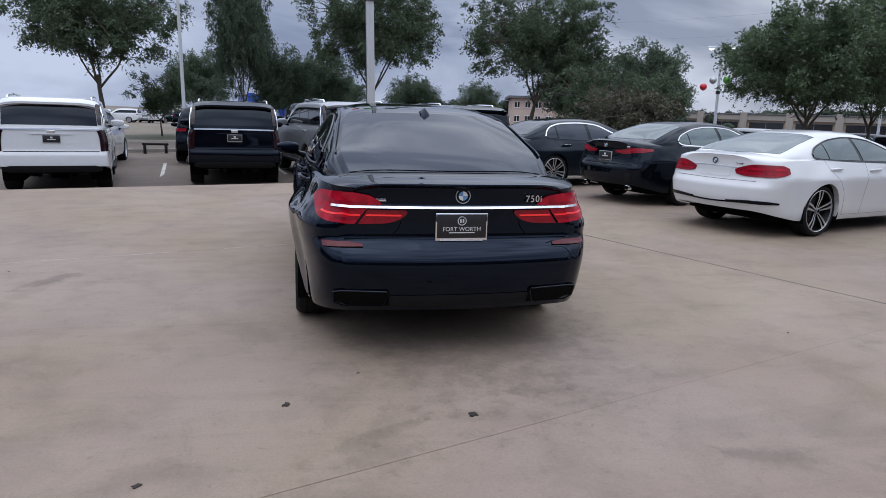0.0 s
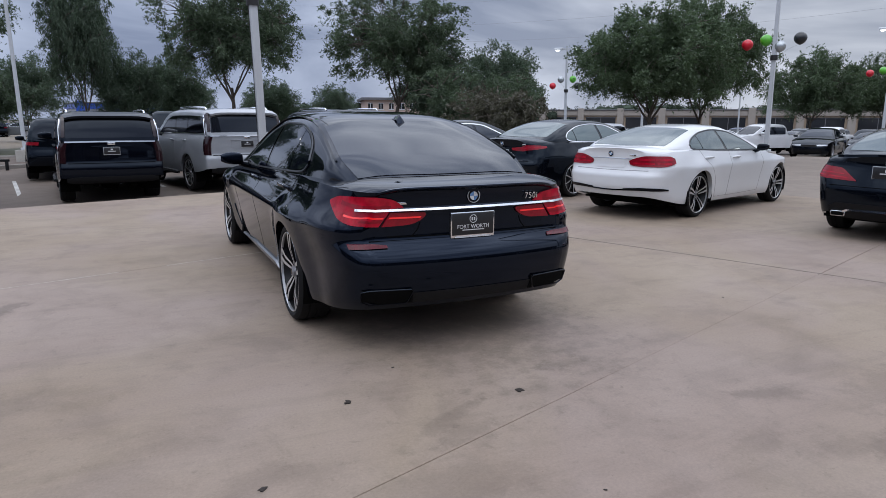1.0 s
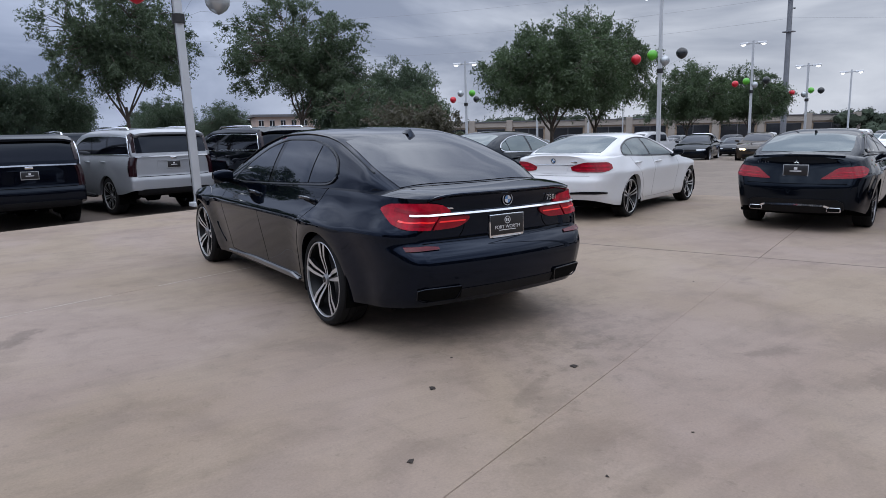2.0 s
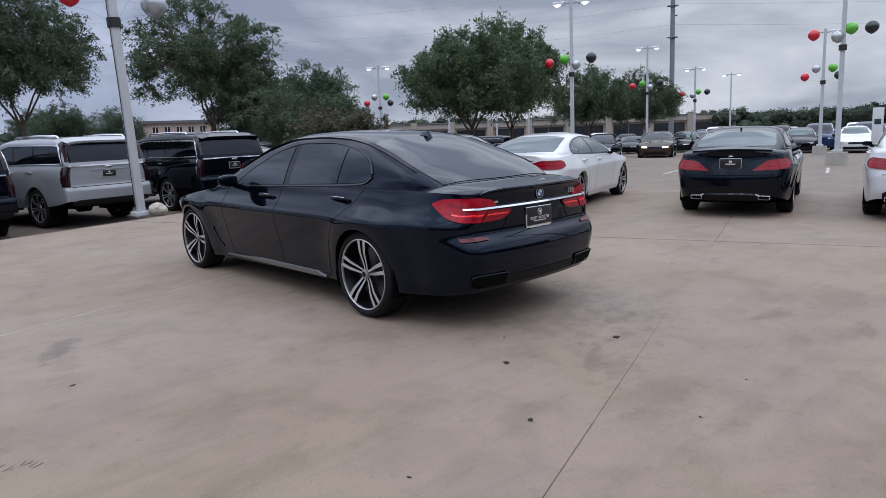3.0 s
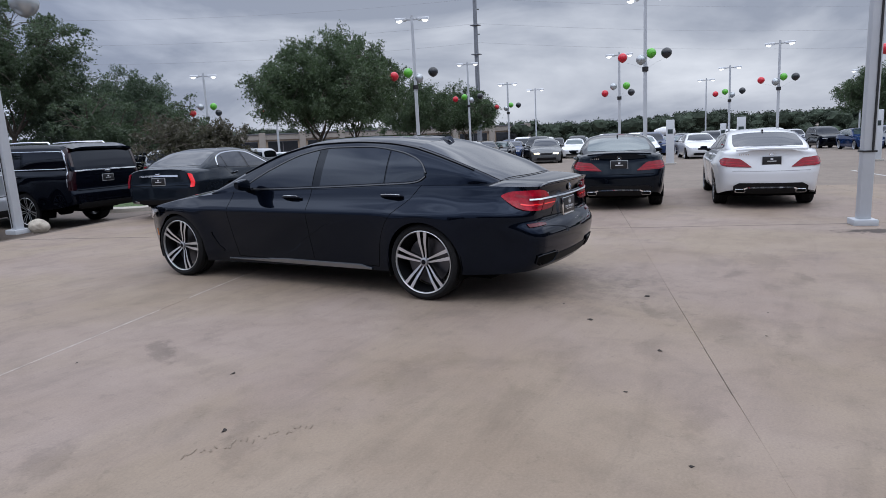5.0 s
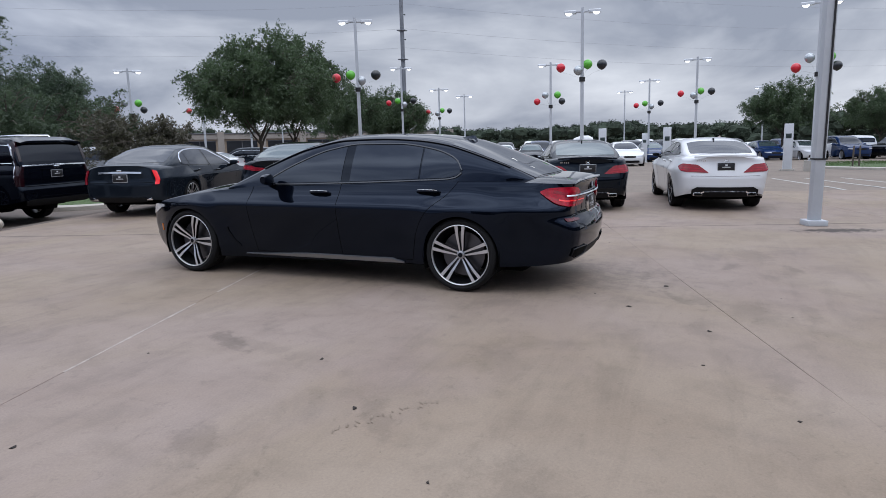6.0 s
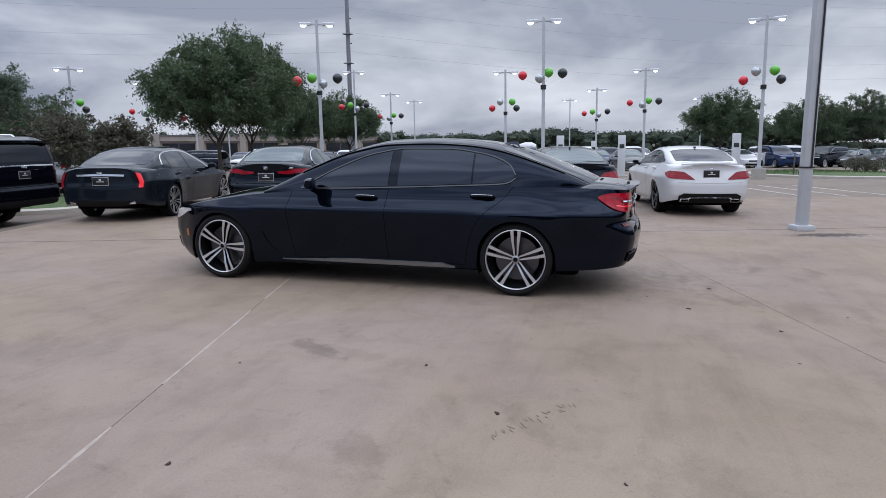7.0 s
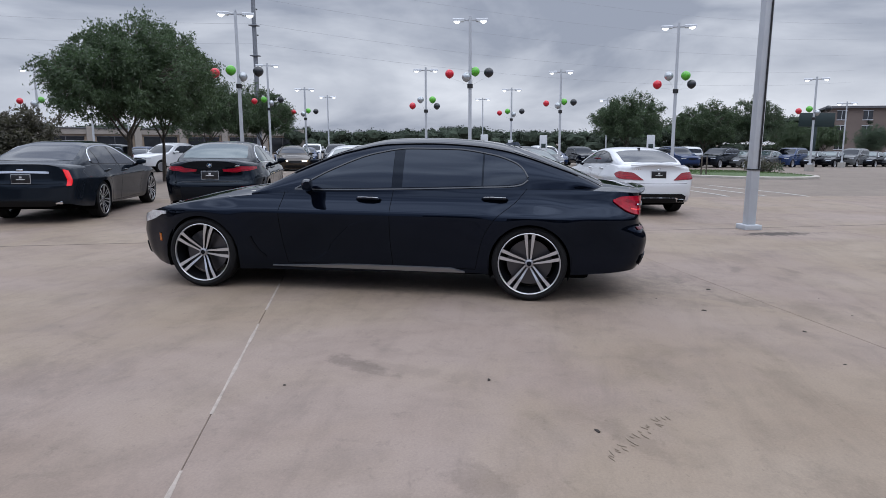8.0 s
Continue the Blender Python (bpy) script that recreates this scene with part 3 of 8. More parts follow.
def add_wheel(car, s, x, y, sgn, low=False):
    style = tuple(s["wheel_style"]) + (("coarse",) if low else ())
    tyre, lip, barrel, disc, cap, spoke, back = wheel_meshes(s["wheel_r"], s["tyre_w"], style)
    key = ("mesh", s["wheel_r"], s["tyre_w"], style, low)
    face = "rim_face" if style[4] else "rim_grey"
    if key not in WHEELS:
        made = [part("wheel", lip, face, sharp=30), part("tyre", tyre, "tyre", sharp=25), part("rim_barrel", barrel, "rim_dark")]
        if low:
            w = s["tyre_w"] / 2
            made[2].data = part("rim_barrel", Geo().lathe([(-w * 0.6, 0.0), (-w * 0.6, s["wheel_r"] * style[1])], 24), "rim_grey").data
            bpy.data.objects.remove([o for o in bpy.data.objects if o.data == made[2].data and o != made[2]][0])
        else:
            made += [part("brake_disc", disc, "disc"), part("centre_cap", cap, "rim_grey")]
            w = s["tyre_w"] / 2
            made.append(part("cap_badge", Geo().lathe([(-w * 0.80 - 0.001, 0.0), (-w * 0.80 - 0.002, 0.021), (-w * 0.80 + 0.001, 0.023)], 16), "gloss_black"))
        meshes = [(o.name.split(".")[0], o.data) for o in made]
        sp = None
        if not low:
            sp = (part("spoke", spoke, face, sharp=30), part("spoke_side", back, "rim_dark"))
            made += sp
            sp = (sp[0].data, sp[1].data)
        WHEELS[key] = (meshes, sp)
        for o in made:
            bpy.data.objects.remove(o)
    meshes, sp = WHEELS[key]
    root = new(*meshes[0])
    root.parent = car
    root.matrix_basis = pose(x, y, s["wheel_r"], 0, 0, 0 if sgn < 0 else 180)
    for name, me in meshes[1:]:
        new(name, me).parent = root
    if sp:
        for i in range(style[0]):
            o = new("spoke", sp[0])
            o.parent = root
            o.matrix_basis = pose(0, 0, 0, 360 * i / style[0] + (0 if y < 1 else 17))
            q = new("spoke_side", sp[1])
            q.parent = root
            q.matrix_basis = pose(0, 0, 0, 360 * i / style[0] + (0 if y < 1 else 17))
    return root


def car_body(name, s, paint, m, label, category="car", group="", fine=1.0):
    """A car: skin, glasshouse, glass, wheels, lamps, gaps and trim. Returns the Empty at its rear axle and its Shape."""
    car = empty(name, m, label, category, group)
    k = Shape(s)
    low = fine < 0.7
    # stations along the length
    ys = []
    for t in span(0, 1, max(7, int(13 * fine))):
        ys.append(k.y0 + (1 - math.cos(t * math.pi / 2)) * (-k.ar - 0.004 - k.y0))
        ys.append(k.y1 - (1 - math.cos(t * math.pi / 2)) * (k.y1 - k.axles[1] - k.ar - 0.004))
    for a in k.axles:
        ys += [a + k.ar * math.sin(q) for q in span(-math.pi / 2, math.pi / 2, max(9, int(17 * fine)))]
        ys += [a - k.ar - 0.004, a + k.ar + 0.004]
    ys += span(k.ar + 0.03, k.axles[1] - k.ar - 0.03, max(6, int(14 * fine)))
    ys = sorted(set(round(y, 4) for y in ys))
    nr, nd = max(7, int(16 * fine)) + s.get("more_rows", 0), max(4, int(9 * fine))
    rows = []
    for y in ys:
        zb, zt = k.bottom(y), k.belt(y)
        zs = [zb + (zt - zb) * i / (nr - 1) for i in range(nr)]
        if "crease" in s:
            n1, zc = int(nr * 0.66), min(s["crease"], zt - 0.06)
            zs = [zb + (zc - zb) * i / n1 for i in range(n1)] + [zc + (zt - zc) * i / (nr - 1 - n1) for i in range(nr - n1)]
        left = [k.side(y, z) for z in zs]
        left = [Vector((left[0].x + 0.07, left[0].y, left[0].z + 0.015))] + left
        xb = -left[-1].x
        dk = max(k.deck(y), zt + 0.002)
        topline = []
        for j in range(1, 2 * nd):
            u = 1 - abs(1 - j / nd)
            x = -xb * (1 - j / nd)
            z = zt + (dk - zt) * (1 - (1 - u) ** (2.4 + (s.get("deck_pow", 2.4) - 2.4) * smooth01((-0.45 - y) / 0.4)))
            topline.append(Vector((x, k.shift(y, z), z)))
        rows.append(left + topline + [Vector((-p.x, p.y, p.z)) for p in reversed(left)])
    skin = Geo().grid(rows)
    for front, row in ((False, rows[0]), (True, rows[-1])):
        left = row[1:nr + 1]
        crest = [left[-1]] + row[nr + 1:nr + 2 * nd] + [Vector((-left[-1].x, left[-1].y, left[-1].z))]
        capr = []
        z0 = left[0].z
        for i in range(nr):
            f = (left[i].z - z0) / (left[-1].z - z0)
            line = []
            for c in crest:
                z = z0 + f * (c.z - z0)
                x = c.x / abs(crest[0].x) * abs(left[i].x)
                line.append(k.cap(x, z, front))
            capr.append(line)
        skin.grid(capr, flip=front)
    part("body", skin, paint, car, weld=True, sharp=50)
    # glasshouse
    gy = [k.g0]
    dense = span(k.g0, k.g1, 400)
    want, acc = (k.g1 - k.g0 + 1.6) / max(18, int(44 * fine)), 0.0
    for a, b in zip(dense, dense[1:]):
        acc += math.hypot(b - a, k.roof(b) - k.roof(a))
        if acc >= want:
            gy.append(b)
            acc = 0.0
    gy.append(k.g1)
    rows = []
    for y in gy:
        xb, xr, zb, zr = k.rail(y)
        half = [k.green(y, zb + (zr - zb) * i / 6 - (0.02 if i == 0 else 0), -1) for i in range(7)]
        tops = [k.top(y, u) for u in span(-1, 1, 17)][1:-1]
        rows.append(half + tops + [Vector((-p.x, p.y, p.z)) for p in reversed(half)])
    part("roof", Geo().grid(rows), s.get("roof_mat", paint), car, sharp=60, weld=True)
    # underside and wheel housings
    pan = Geo()
    hwm = s["plan"][len(s["plan"]) // 2][1]
    pan.box((-hwm + 0.30, k.y0 + 0.5, k.sill(0.5) - 0.03 - s.get("pan_drop", 0.0) * 0.5), (hwm - 0.30, k.y1 - 0.4, 0.5), bevel=0.05)
    pan.box((-hwm + 0.42, k.y0 + 0.14 + s.get("pan_drop", 0.0), k.sill(k.y0) + 0.03 - s.get("pan_drop", 0.0)), (hwm - 0.42, k.y0 + 0.7, 0.55), bevel=0.05)
    pan.box((-hwm + 0.09, k.ar + 0.05, k.sill(1.4) + 0.03), (hwm - 0.09, k.axles[1] - k.ar - 0.05, 0.5), bevel=0.04)
    part("underbody", pan, "under", car)
    for a in k.axles:
        for sg in (-1, 1):
            g = Geo()
            arc = [(a + (k.ar + 0.012) * math.cos(q), k.r + (k.ar + 0.012) * math.sin(q)) for q in span(-0.4, math.pi + 0.4, 15)]
            xo = k.hw(a) - 0.025
            g.grid([[(sg * xo, y, z), (sg * (xo - 0.36), y, z)] for y, z in arc])
            g.add([(sg * (xo - 0.36), y, z) for y, z in arc], [tuple(range(len(arc)))])
            part("wheel_housing", g, "under", car)
    for y in k.axles:
        for sg in (-1, 1):
            add_wheel(car, s, sg * (s["track_half"]), y, sg, low)
    # glass
    glass = s.get("glass", "tint_glass")
    ya, yb = s["rear_glass"]
    c = s.get("glass_u", 0.86)
    part("rear_window", patch(lambda u, y: k.top(y, u, 1, 0.004), span(-c, c, 11), lambda u: ya + s.get("rear_bow", 0.05) * u * u, lambda u: yb - 0.02 * u * u,
                              max(6, int(12 * fine)), base=lambda u, y: k.top(y, u, 1, -0.004)), glass, car, "dark glass")
    ya, yb = s["windscreen"]
    part("windscreen", patch(lambda u, y: k.top(y, u, 1, 0.004), span(-0.9, 0.9, 9), lambda u: ya + 0.03 * u * u, lambda u: yb - 0.10 * u * u,
                             max(6, int(10 * fine)), base=lambda u, y: k.top(y, u, 1, -0.004)), s.get("screen_glass", glass), car, "dark glass")
    lo, hi = spline(*s["dlo_low"]), spline(*s["dlo_high"])
    d0, d1 = s["dlo_low"][0][0], s["dlo_low"][-1][0]
    for sg in (-1, 1):
        us = [d0 + (d1 - d0) * (1 - math.cos(math.pi * t)) / 2 for t in span(0, 1, max(14, int(34 * fine)))]
        part("window_surround", patch(lambda y, z: k.green(y, z, sg, 0.004), us, lo, hi, 5), "gloss_black", car)
        for i, (pa, pb) in enumerate(s["panes"]):
            def plo(y):
                return min(lo(y) + 0.014, (lo(y) + hi(y)) / 2)

            def phi(y):
                return max(hi(y) - 0.014, (lo(y) + hi(y)) / 2)
            us2 = span(pa, pb, max(8, int(16 * fine)))
            part("side_window", patch(lambda y, z: k.green(y, z, sg, 0.008), us2, plo, phi, 5), s.get("side_glass", glass), car, "dark glass")
        if s.get("dlo_trim"):
            pts = [k.green(y, lo(y), sg, 0.006) for y in us] + [k.green(y, hi(y), sg, 0.006) for y in reversed(us)]
            if s.get("trim_top_only"):
                pts = [k.green(y, hi(y), sg, 0.006) for y in us]
            part("window_trim", Geo().strip(pts, [Vector((sg, 0, 0.35))] * len(pts), s.get("trim_w", 0.018), 0.006), s["dlo_trim"], car)
    # gaps between panels
    if not low:
        for sg in (-1, 1):
            for line in s.get("gaps", ()):
                zc = [p for p in line]
                fy = spline(*[(i, p[0]) for i, p in enumerate(zc)])
                fz = spline(*[(i, p[1]) for i, p in enumerate(zc)])
                tt = span(0, len(zc) - 1, 6 * (len(zc) - 1) + 1)
                pts = [k.side(fy(t), fz(t), sg) for t in tt]
                part("panel_gap", Geo().strip(pts, [k.side_n(fy(t), fz(t), sg) for t in tt], 0.0048, 0.0012), "seam_light" if paint in ("white_paint", "pearl_paint", "silver_paint") else "seam", car)
            for hy, hz in s.get("door_handles", ()):
                g = Geo()
                n = [k.side(hy + d, hz + 0.012 * d, sg, o) for d, o in ((-0.115, -0.002), (-0.10, 0.026), (-0.04, 0.036), (0.04, 0.036), (0.10, 0.026), (0.115, -0.002))]
                g.tube(n, [0.012, 0.015, 0.017, 0.017, 0.015, 0.012], 8)
                hd = part("door_handle", g, paint, car)
                if s.get("handle_chrome"):
                    pts = [k.side(hy + d, hz + 0.012 * d + 0.006, sg, o) for d, o in ((-0.10, 0.042), (-0.04, 0.052), (0.04, 0.052), (0.10, 0.042))]
                    part("handle_strip", Geo().tube(pts, 0.0022, 6), "chrome", hd, "chrome strip")
    # mirrors
    my, mz, ms = s["mirror"]
    for sg in (-1, 1):
        xb = k.hw(my) - k.inset(mz)
        g = Geo()
        rings = []
        for t in span(0, 1, 9):
            w = math.sin(math.pi * (0.06 + 0.88 * t)) ** 0.28 * (1.0 - 0.22 * t)
            ctr = Vector((sg * (xb + 0.055 + 0.215 * t * ms), my - 0.03 - 0.05 * t, mz + 0.055 * ms + 0.01 * t))
            rings.append([ctr + Vector((0, 0.085 * ms * w * q * math.cos(a) * (1.0 if math.cos(a) > 0 else 0.5), 0.070 * ms * w * q * math.sin(a)))
                          for a, q in [(a, (abs(math.cos(a)) ** 3.2 + abs(math.sin(a)) ** 3.2) ** (-1 / 3.2)) for a in span(0, 2 * math.pi, 21)]])
        g.grid(rings, flip=sg > 0)
        for ring in (rings[0], rings[-1]):
            g.add(ring, [tuple(range(len(ring)))])
        mir = part("door_mirror", g, s.get("mirror_mat", paint), car, sharp=70)
        arm = Geo().tube([(sg * (xb - 0.03), my, mz - 0.02), (sg * (xb + 0.05), my - 0.01, mz + 0.0), (sg * (xb + 0.10), my - 0.03, mz + 0.03)], [0.035, 0.028, 0.03], 8)
        part("mirror_foot", arm, "gloss_black", mir)
    return car, k


def lamp(car, k, name, sgn, d0, d1, lo, hi, mat, front=False, out=0.010, cols=16, rows=7, label=""):
    lo, hi = spline(*lo), spline(*hi)
    g = patch(lambda d, z: k.wrap(d, z, sgn, front, out), span(d0, d1, cols), lo, hi, rows, base=lambda d, z: k.wrap(d, z, sgn, front, -0.01))
    return part(name, g, mat, car, label)


def end_bar(car, k, name, pts, mat, width, height, front=False, label="", out=0.0, n=40):
    """A bar across the end face through (x, z) points."""
    fx = spline(*[(i, p[0]) for i, p in enumerate(pts)])
    fz = spline(*[(i, p[1]) for i, p in enumerate(pts)])
    tt = span(0, len(pts) - 1, n)
    ps = [k.cap(fx(t), fz(t), front, out) for t in tt]
    return part(name, Geo().strip(ps, [Vector((0, 1 if front else -1, 0.1))] * n, width, height), mat, car, label)


def end_panel(car, k, name, x0, x1, z0, z1, mat, front=False, out=0.006, label="", corner=0.02, cols=14):
    def edge(x):
        a = min(x - x0, x1 - x)
        return corner - math.sqrt(max(corner ** 2 - (corner - min(a, corner)) ** 2, 0))
    g = patch(lambda x, z: k.cap(x, z, front, out), span(x0, x1, cols), lambda x: z0 + edge(x), lambda x: z1 - edge(x), 5,
              base=lambda x, z: k.cap(x, z, front, -0.01))
    return part(name, g, mat, car, label)


def plate(car, k, z, words="", front=False, frame_mat="plate_rim", x=0.0, dress=True):
    y = k.cap(x, z, front).y
    sg = 1 if front else -1
    b = Geo().box((x - 0.153, y - 0.014, z - 0.080), (x + 0.153, y + 0.014, z + 0.080), bevel=0.006)
    p = part("plate_frame", b, frame_mat, car, "bright plate frame")
    f = Geo().box((x - 0.144, y + sg * 0.015 - 0.003, z - 0.063), (x + 0.144, y + sg * 0.015 + 0.003, z + 0.072), bevel=0.002)
    part("plate_insert", f, "plate_dark", p, "black paper plate insert")
    yy = y + sg * 0.0195
    if dress:
        ring = Geo()
        ring.tube([(x + 0.024 * math.cos(a), yy, z + 0.036 + 0.024 * math.sin(a)) for a in span(0, 2 * math.pi, 17)], 0.0025, 5, cap=False)
        ring.box((x - 0.012, yy - 0.001, z + 0.026), (x - 0.003, yy + 0.001, z + 0.046))
        ring.box((x + 0.003, yy - 0.001, z + 0.026), (x + 0.012, yy + 0.001, z + 0.046))
        part("plate_emblem", ring, "ink", p)
        bar = Geo().box((x - 0.075, yy - 0.001, z - 0.034), (x + 0.075, yy + 0.001, z - 0.029))
        bar.box((x - 0.125, y + sg * 0.016 - 0.001, z - 0.079), (x + 0.125, y + sg * 0.016 + 0.001, z - 0.071))
        part("plate_small_print", bar, "ink", p)
    else:
        g = Geo().box((x - 0.07, yy - 0.001, z - 0.012), (x + 0.07, yy + 0.001, z + 0.002))
        g.box((x - 0.02, yy - 0.001, z + 0.014), (x + 0.02, yy + 0.001, z + 0.046))
        part("plate_small_print", g, "ink", p)
    if words:
        letters("plate_words", words, (x, yy, z - 0.022), 0.034, p, front)
    return p


def letters(name, words, at, size, parent, front=False, mat="ink", depth=0.0008, align="CENTER", spread=1.0):
    cu = bpy.data.curves.new(name, "FONT")
    cu.body, cu.size, cu.extrude, cu.align_x, cu.space_character = words, size, depth, align, spread
    cu.materials.append(M[mat])
    ob = new(name, cu)
    ob.parent = parent
    ob.matrix_basis = pose(*at, 90, 0, 180 if front else 0)
    return ob


def roundel(car, k, z, r=0.041, front=False):
    y = k.cap(0, z, front).y
    sg = 1 if front else -1
    g = Geo()
    g.lathe([(0.0, 0.0), (0.0, r), (0.008, r), (0.008, 0.0)], 28, axis="z")
    rot = pose(0, y, z, 90, 0, 0)
    g.v = [tuple(rot @ Vector(p)) for p in g.v]
    b = part("badge", g, "gloss_black", car, "round blue and white badge")
    yy = y + sg * 0.0095
    for name, q0, mat in (("badge_quarter", 0, "ink"), ("badge_quarter", 1, "blue_badge"), ("badge_quarter", 2, "ink"), ("badge_quarter", 3, "blue_badge")):
        a0 = q0 * math.pi / 2
        vs = [(0, yy, z)] + [(0.64 * r * math.cos(a), yy, z + 0.64 * r * math.sin(a)) for a in span(a0, a0 + math.pi / 2, 7)]
        part(name, Geo().add(vs, [tuple(range(len(vs)))]), mat, b)
    ring = Geo().tube([(r * math.cos(a), y + sg * 0.008, z + r * math.sin(a)) for a in span(0, 2 * math.pi, 29)], 0.0028, 5, cap=False)
    part("badge_ring", ring, "plate_rim", b)


SALOON = dict(
    plan=((-1.14, 0.70), (-1.10, 0.775), (-1.0, 0.845), (-0.78, 0.905), (-0.3, 0.940), (1.0, 0.950), (2.6, 0.945), (3.25, 0.925),
          (3.62, 0.87), (3.9, 0.76), (4.03, 0.62), (4.09, 0.46)),
    inset=((0.15, 0.10), (0.22, 0.05), (0.30, 0.018), (0.36, 0.022), (0.55, 0.006), (0.72, 0.012), (0.80, 0.010), (0.85, 0.009), (0.89, 0.030), (0.98, 0.076), (1.06, 0.125)),
    belt=((-1.14, 1.026), (-0.9, 1.030), (-0.4, 1.030), (0.1, 1.022), (1.28, 0.985), (2.1, 0.965), (2.6, 0.935), (3.2, 0.855), (3.7, 0.755), (3.98, 0.66), (4.09, 0.60)),
    deck_pow=8.0, shoulder=0.022, haunch=0.045, deck=((-1.14, 1.050), (-1.05, 1.060), (-0.9, 1.066), (-0.7, 1.070), (-0.3, 1.062), (0.5, 1.045), (2.3, 1.02), (2.55, 1.005), (3.0, 0.965), (3.55, 0.845), (3.9, 0.715), (4.09, 0.62)),
    roof_pow=4.6, rail_drop=0.055, roof=((-0.80, 1.050), (-0.66, 1.094), (-0.30, 1.228), (0.10, 1.376), (0.26, 1.424), (0.55, 1.467), (0.95, 1.487), (1.35, 1.478), (1.77, 1.398), (2.2, 1.215), (2.55, 1.030), (2.70, 0.955)),
    sill=((-1.14, 0.36), (-0.9, 0.30), (-0.4, 0.255), (0.5, 0.235), (2.6, 0.195), (3.6, 0.185), (4.09, 0.22)),
    rear_in=((0.2, 0.28), (0.30, 0.16), (0.40, 0.055), (0.50, 0.005), (0.54, 0.0), (0.66, 0.004), (0.70, 0.03), (0.735, 0.078), (0.80, 0.085), (0.94, 0.078), (1.0, 0.070), (1.045, 0.035), (1.07, 0.03)),
    front_in=((0.2, 0.10), (0.32, 0.02), (0.5, 0.0), (0.62, 0.03), (0.72, 0.06)),
    wheelbase=3.21, wheel_r=0.350, arch_r=0.388, tyre_w=0.255, track_half=0.805, wheel_style=(5, 0.81, 0.12, 1.0, True),
    roof_half=0.585, tail_crown=0.055, nose_crown=0.10, rear_glass=(-0.60, 0.20), windscreen=(1.74, 2.50), rear_bow=0.10, glass_u=0.90,
    dlo_low=((-0.06, 1.095), (0.0, 1.062), (0.1, 1.046), (0.4, 1.036), (1.28, 1.003), (2.0, 0.985), (2.24, 0.985)),
    dlo_high=((-0.06, 1.125), (0.0, 1.215), (0.1, 1.262), (0.35, 1.330), (0.75, 1.383), (1.15, 1.385), (1.5, 1.335), (1.9, 1.185), (2.24, 0.992)),
    panes=((-0.045, 0.265), (0.285, 1.222), (1.288, 2.20)), dlo_trim="gloss_black", trim_w=0.014,
    gaps=(((1.28, 0.995), (1.30, 0.80), (1.30, 0.55), (1.28, 0.275)), ((-0.02, 1.03), (0.10, 0.90), (0.30, 0.73), (0.44, 0.55), (0.50, 0.275)),
          ((2.36, 0.96), (2.40, 0.75), (2.38, 0.5), (2.34, 0.275)), ((0.50, 0.275), (1.4, 0.265), (2.34, 0.275))),
    door_handles=((1.52, 0.905), (0.33, 0.93)), handle_chrome=True, mirror=(2.12, 0.985, 0.95), flare=0.003, tail_from=-0.45)

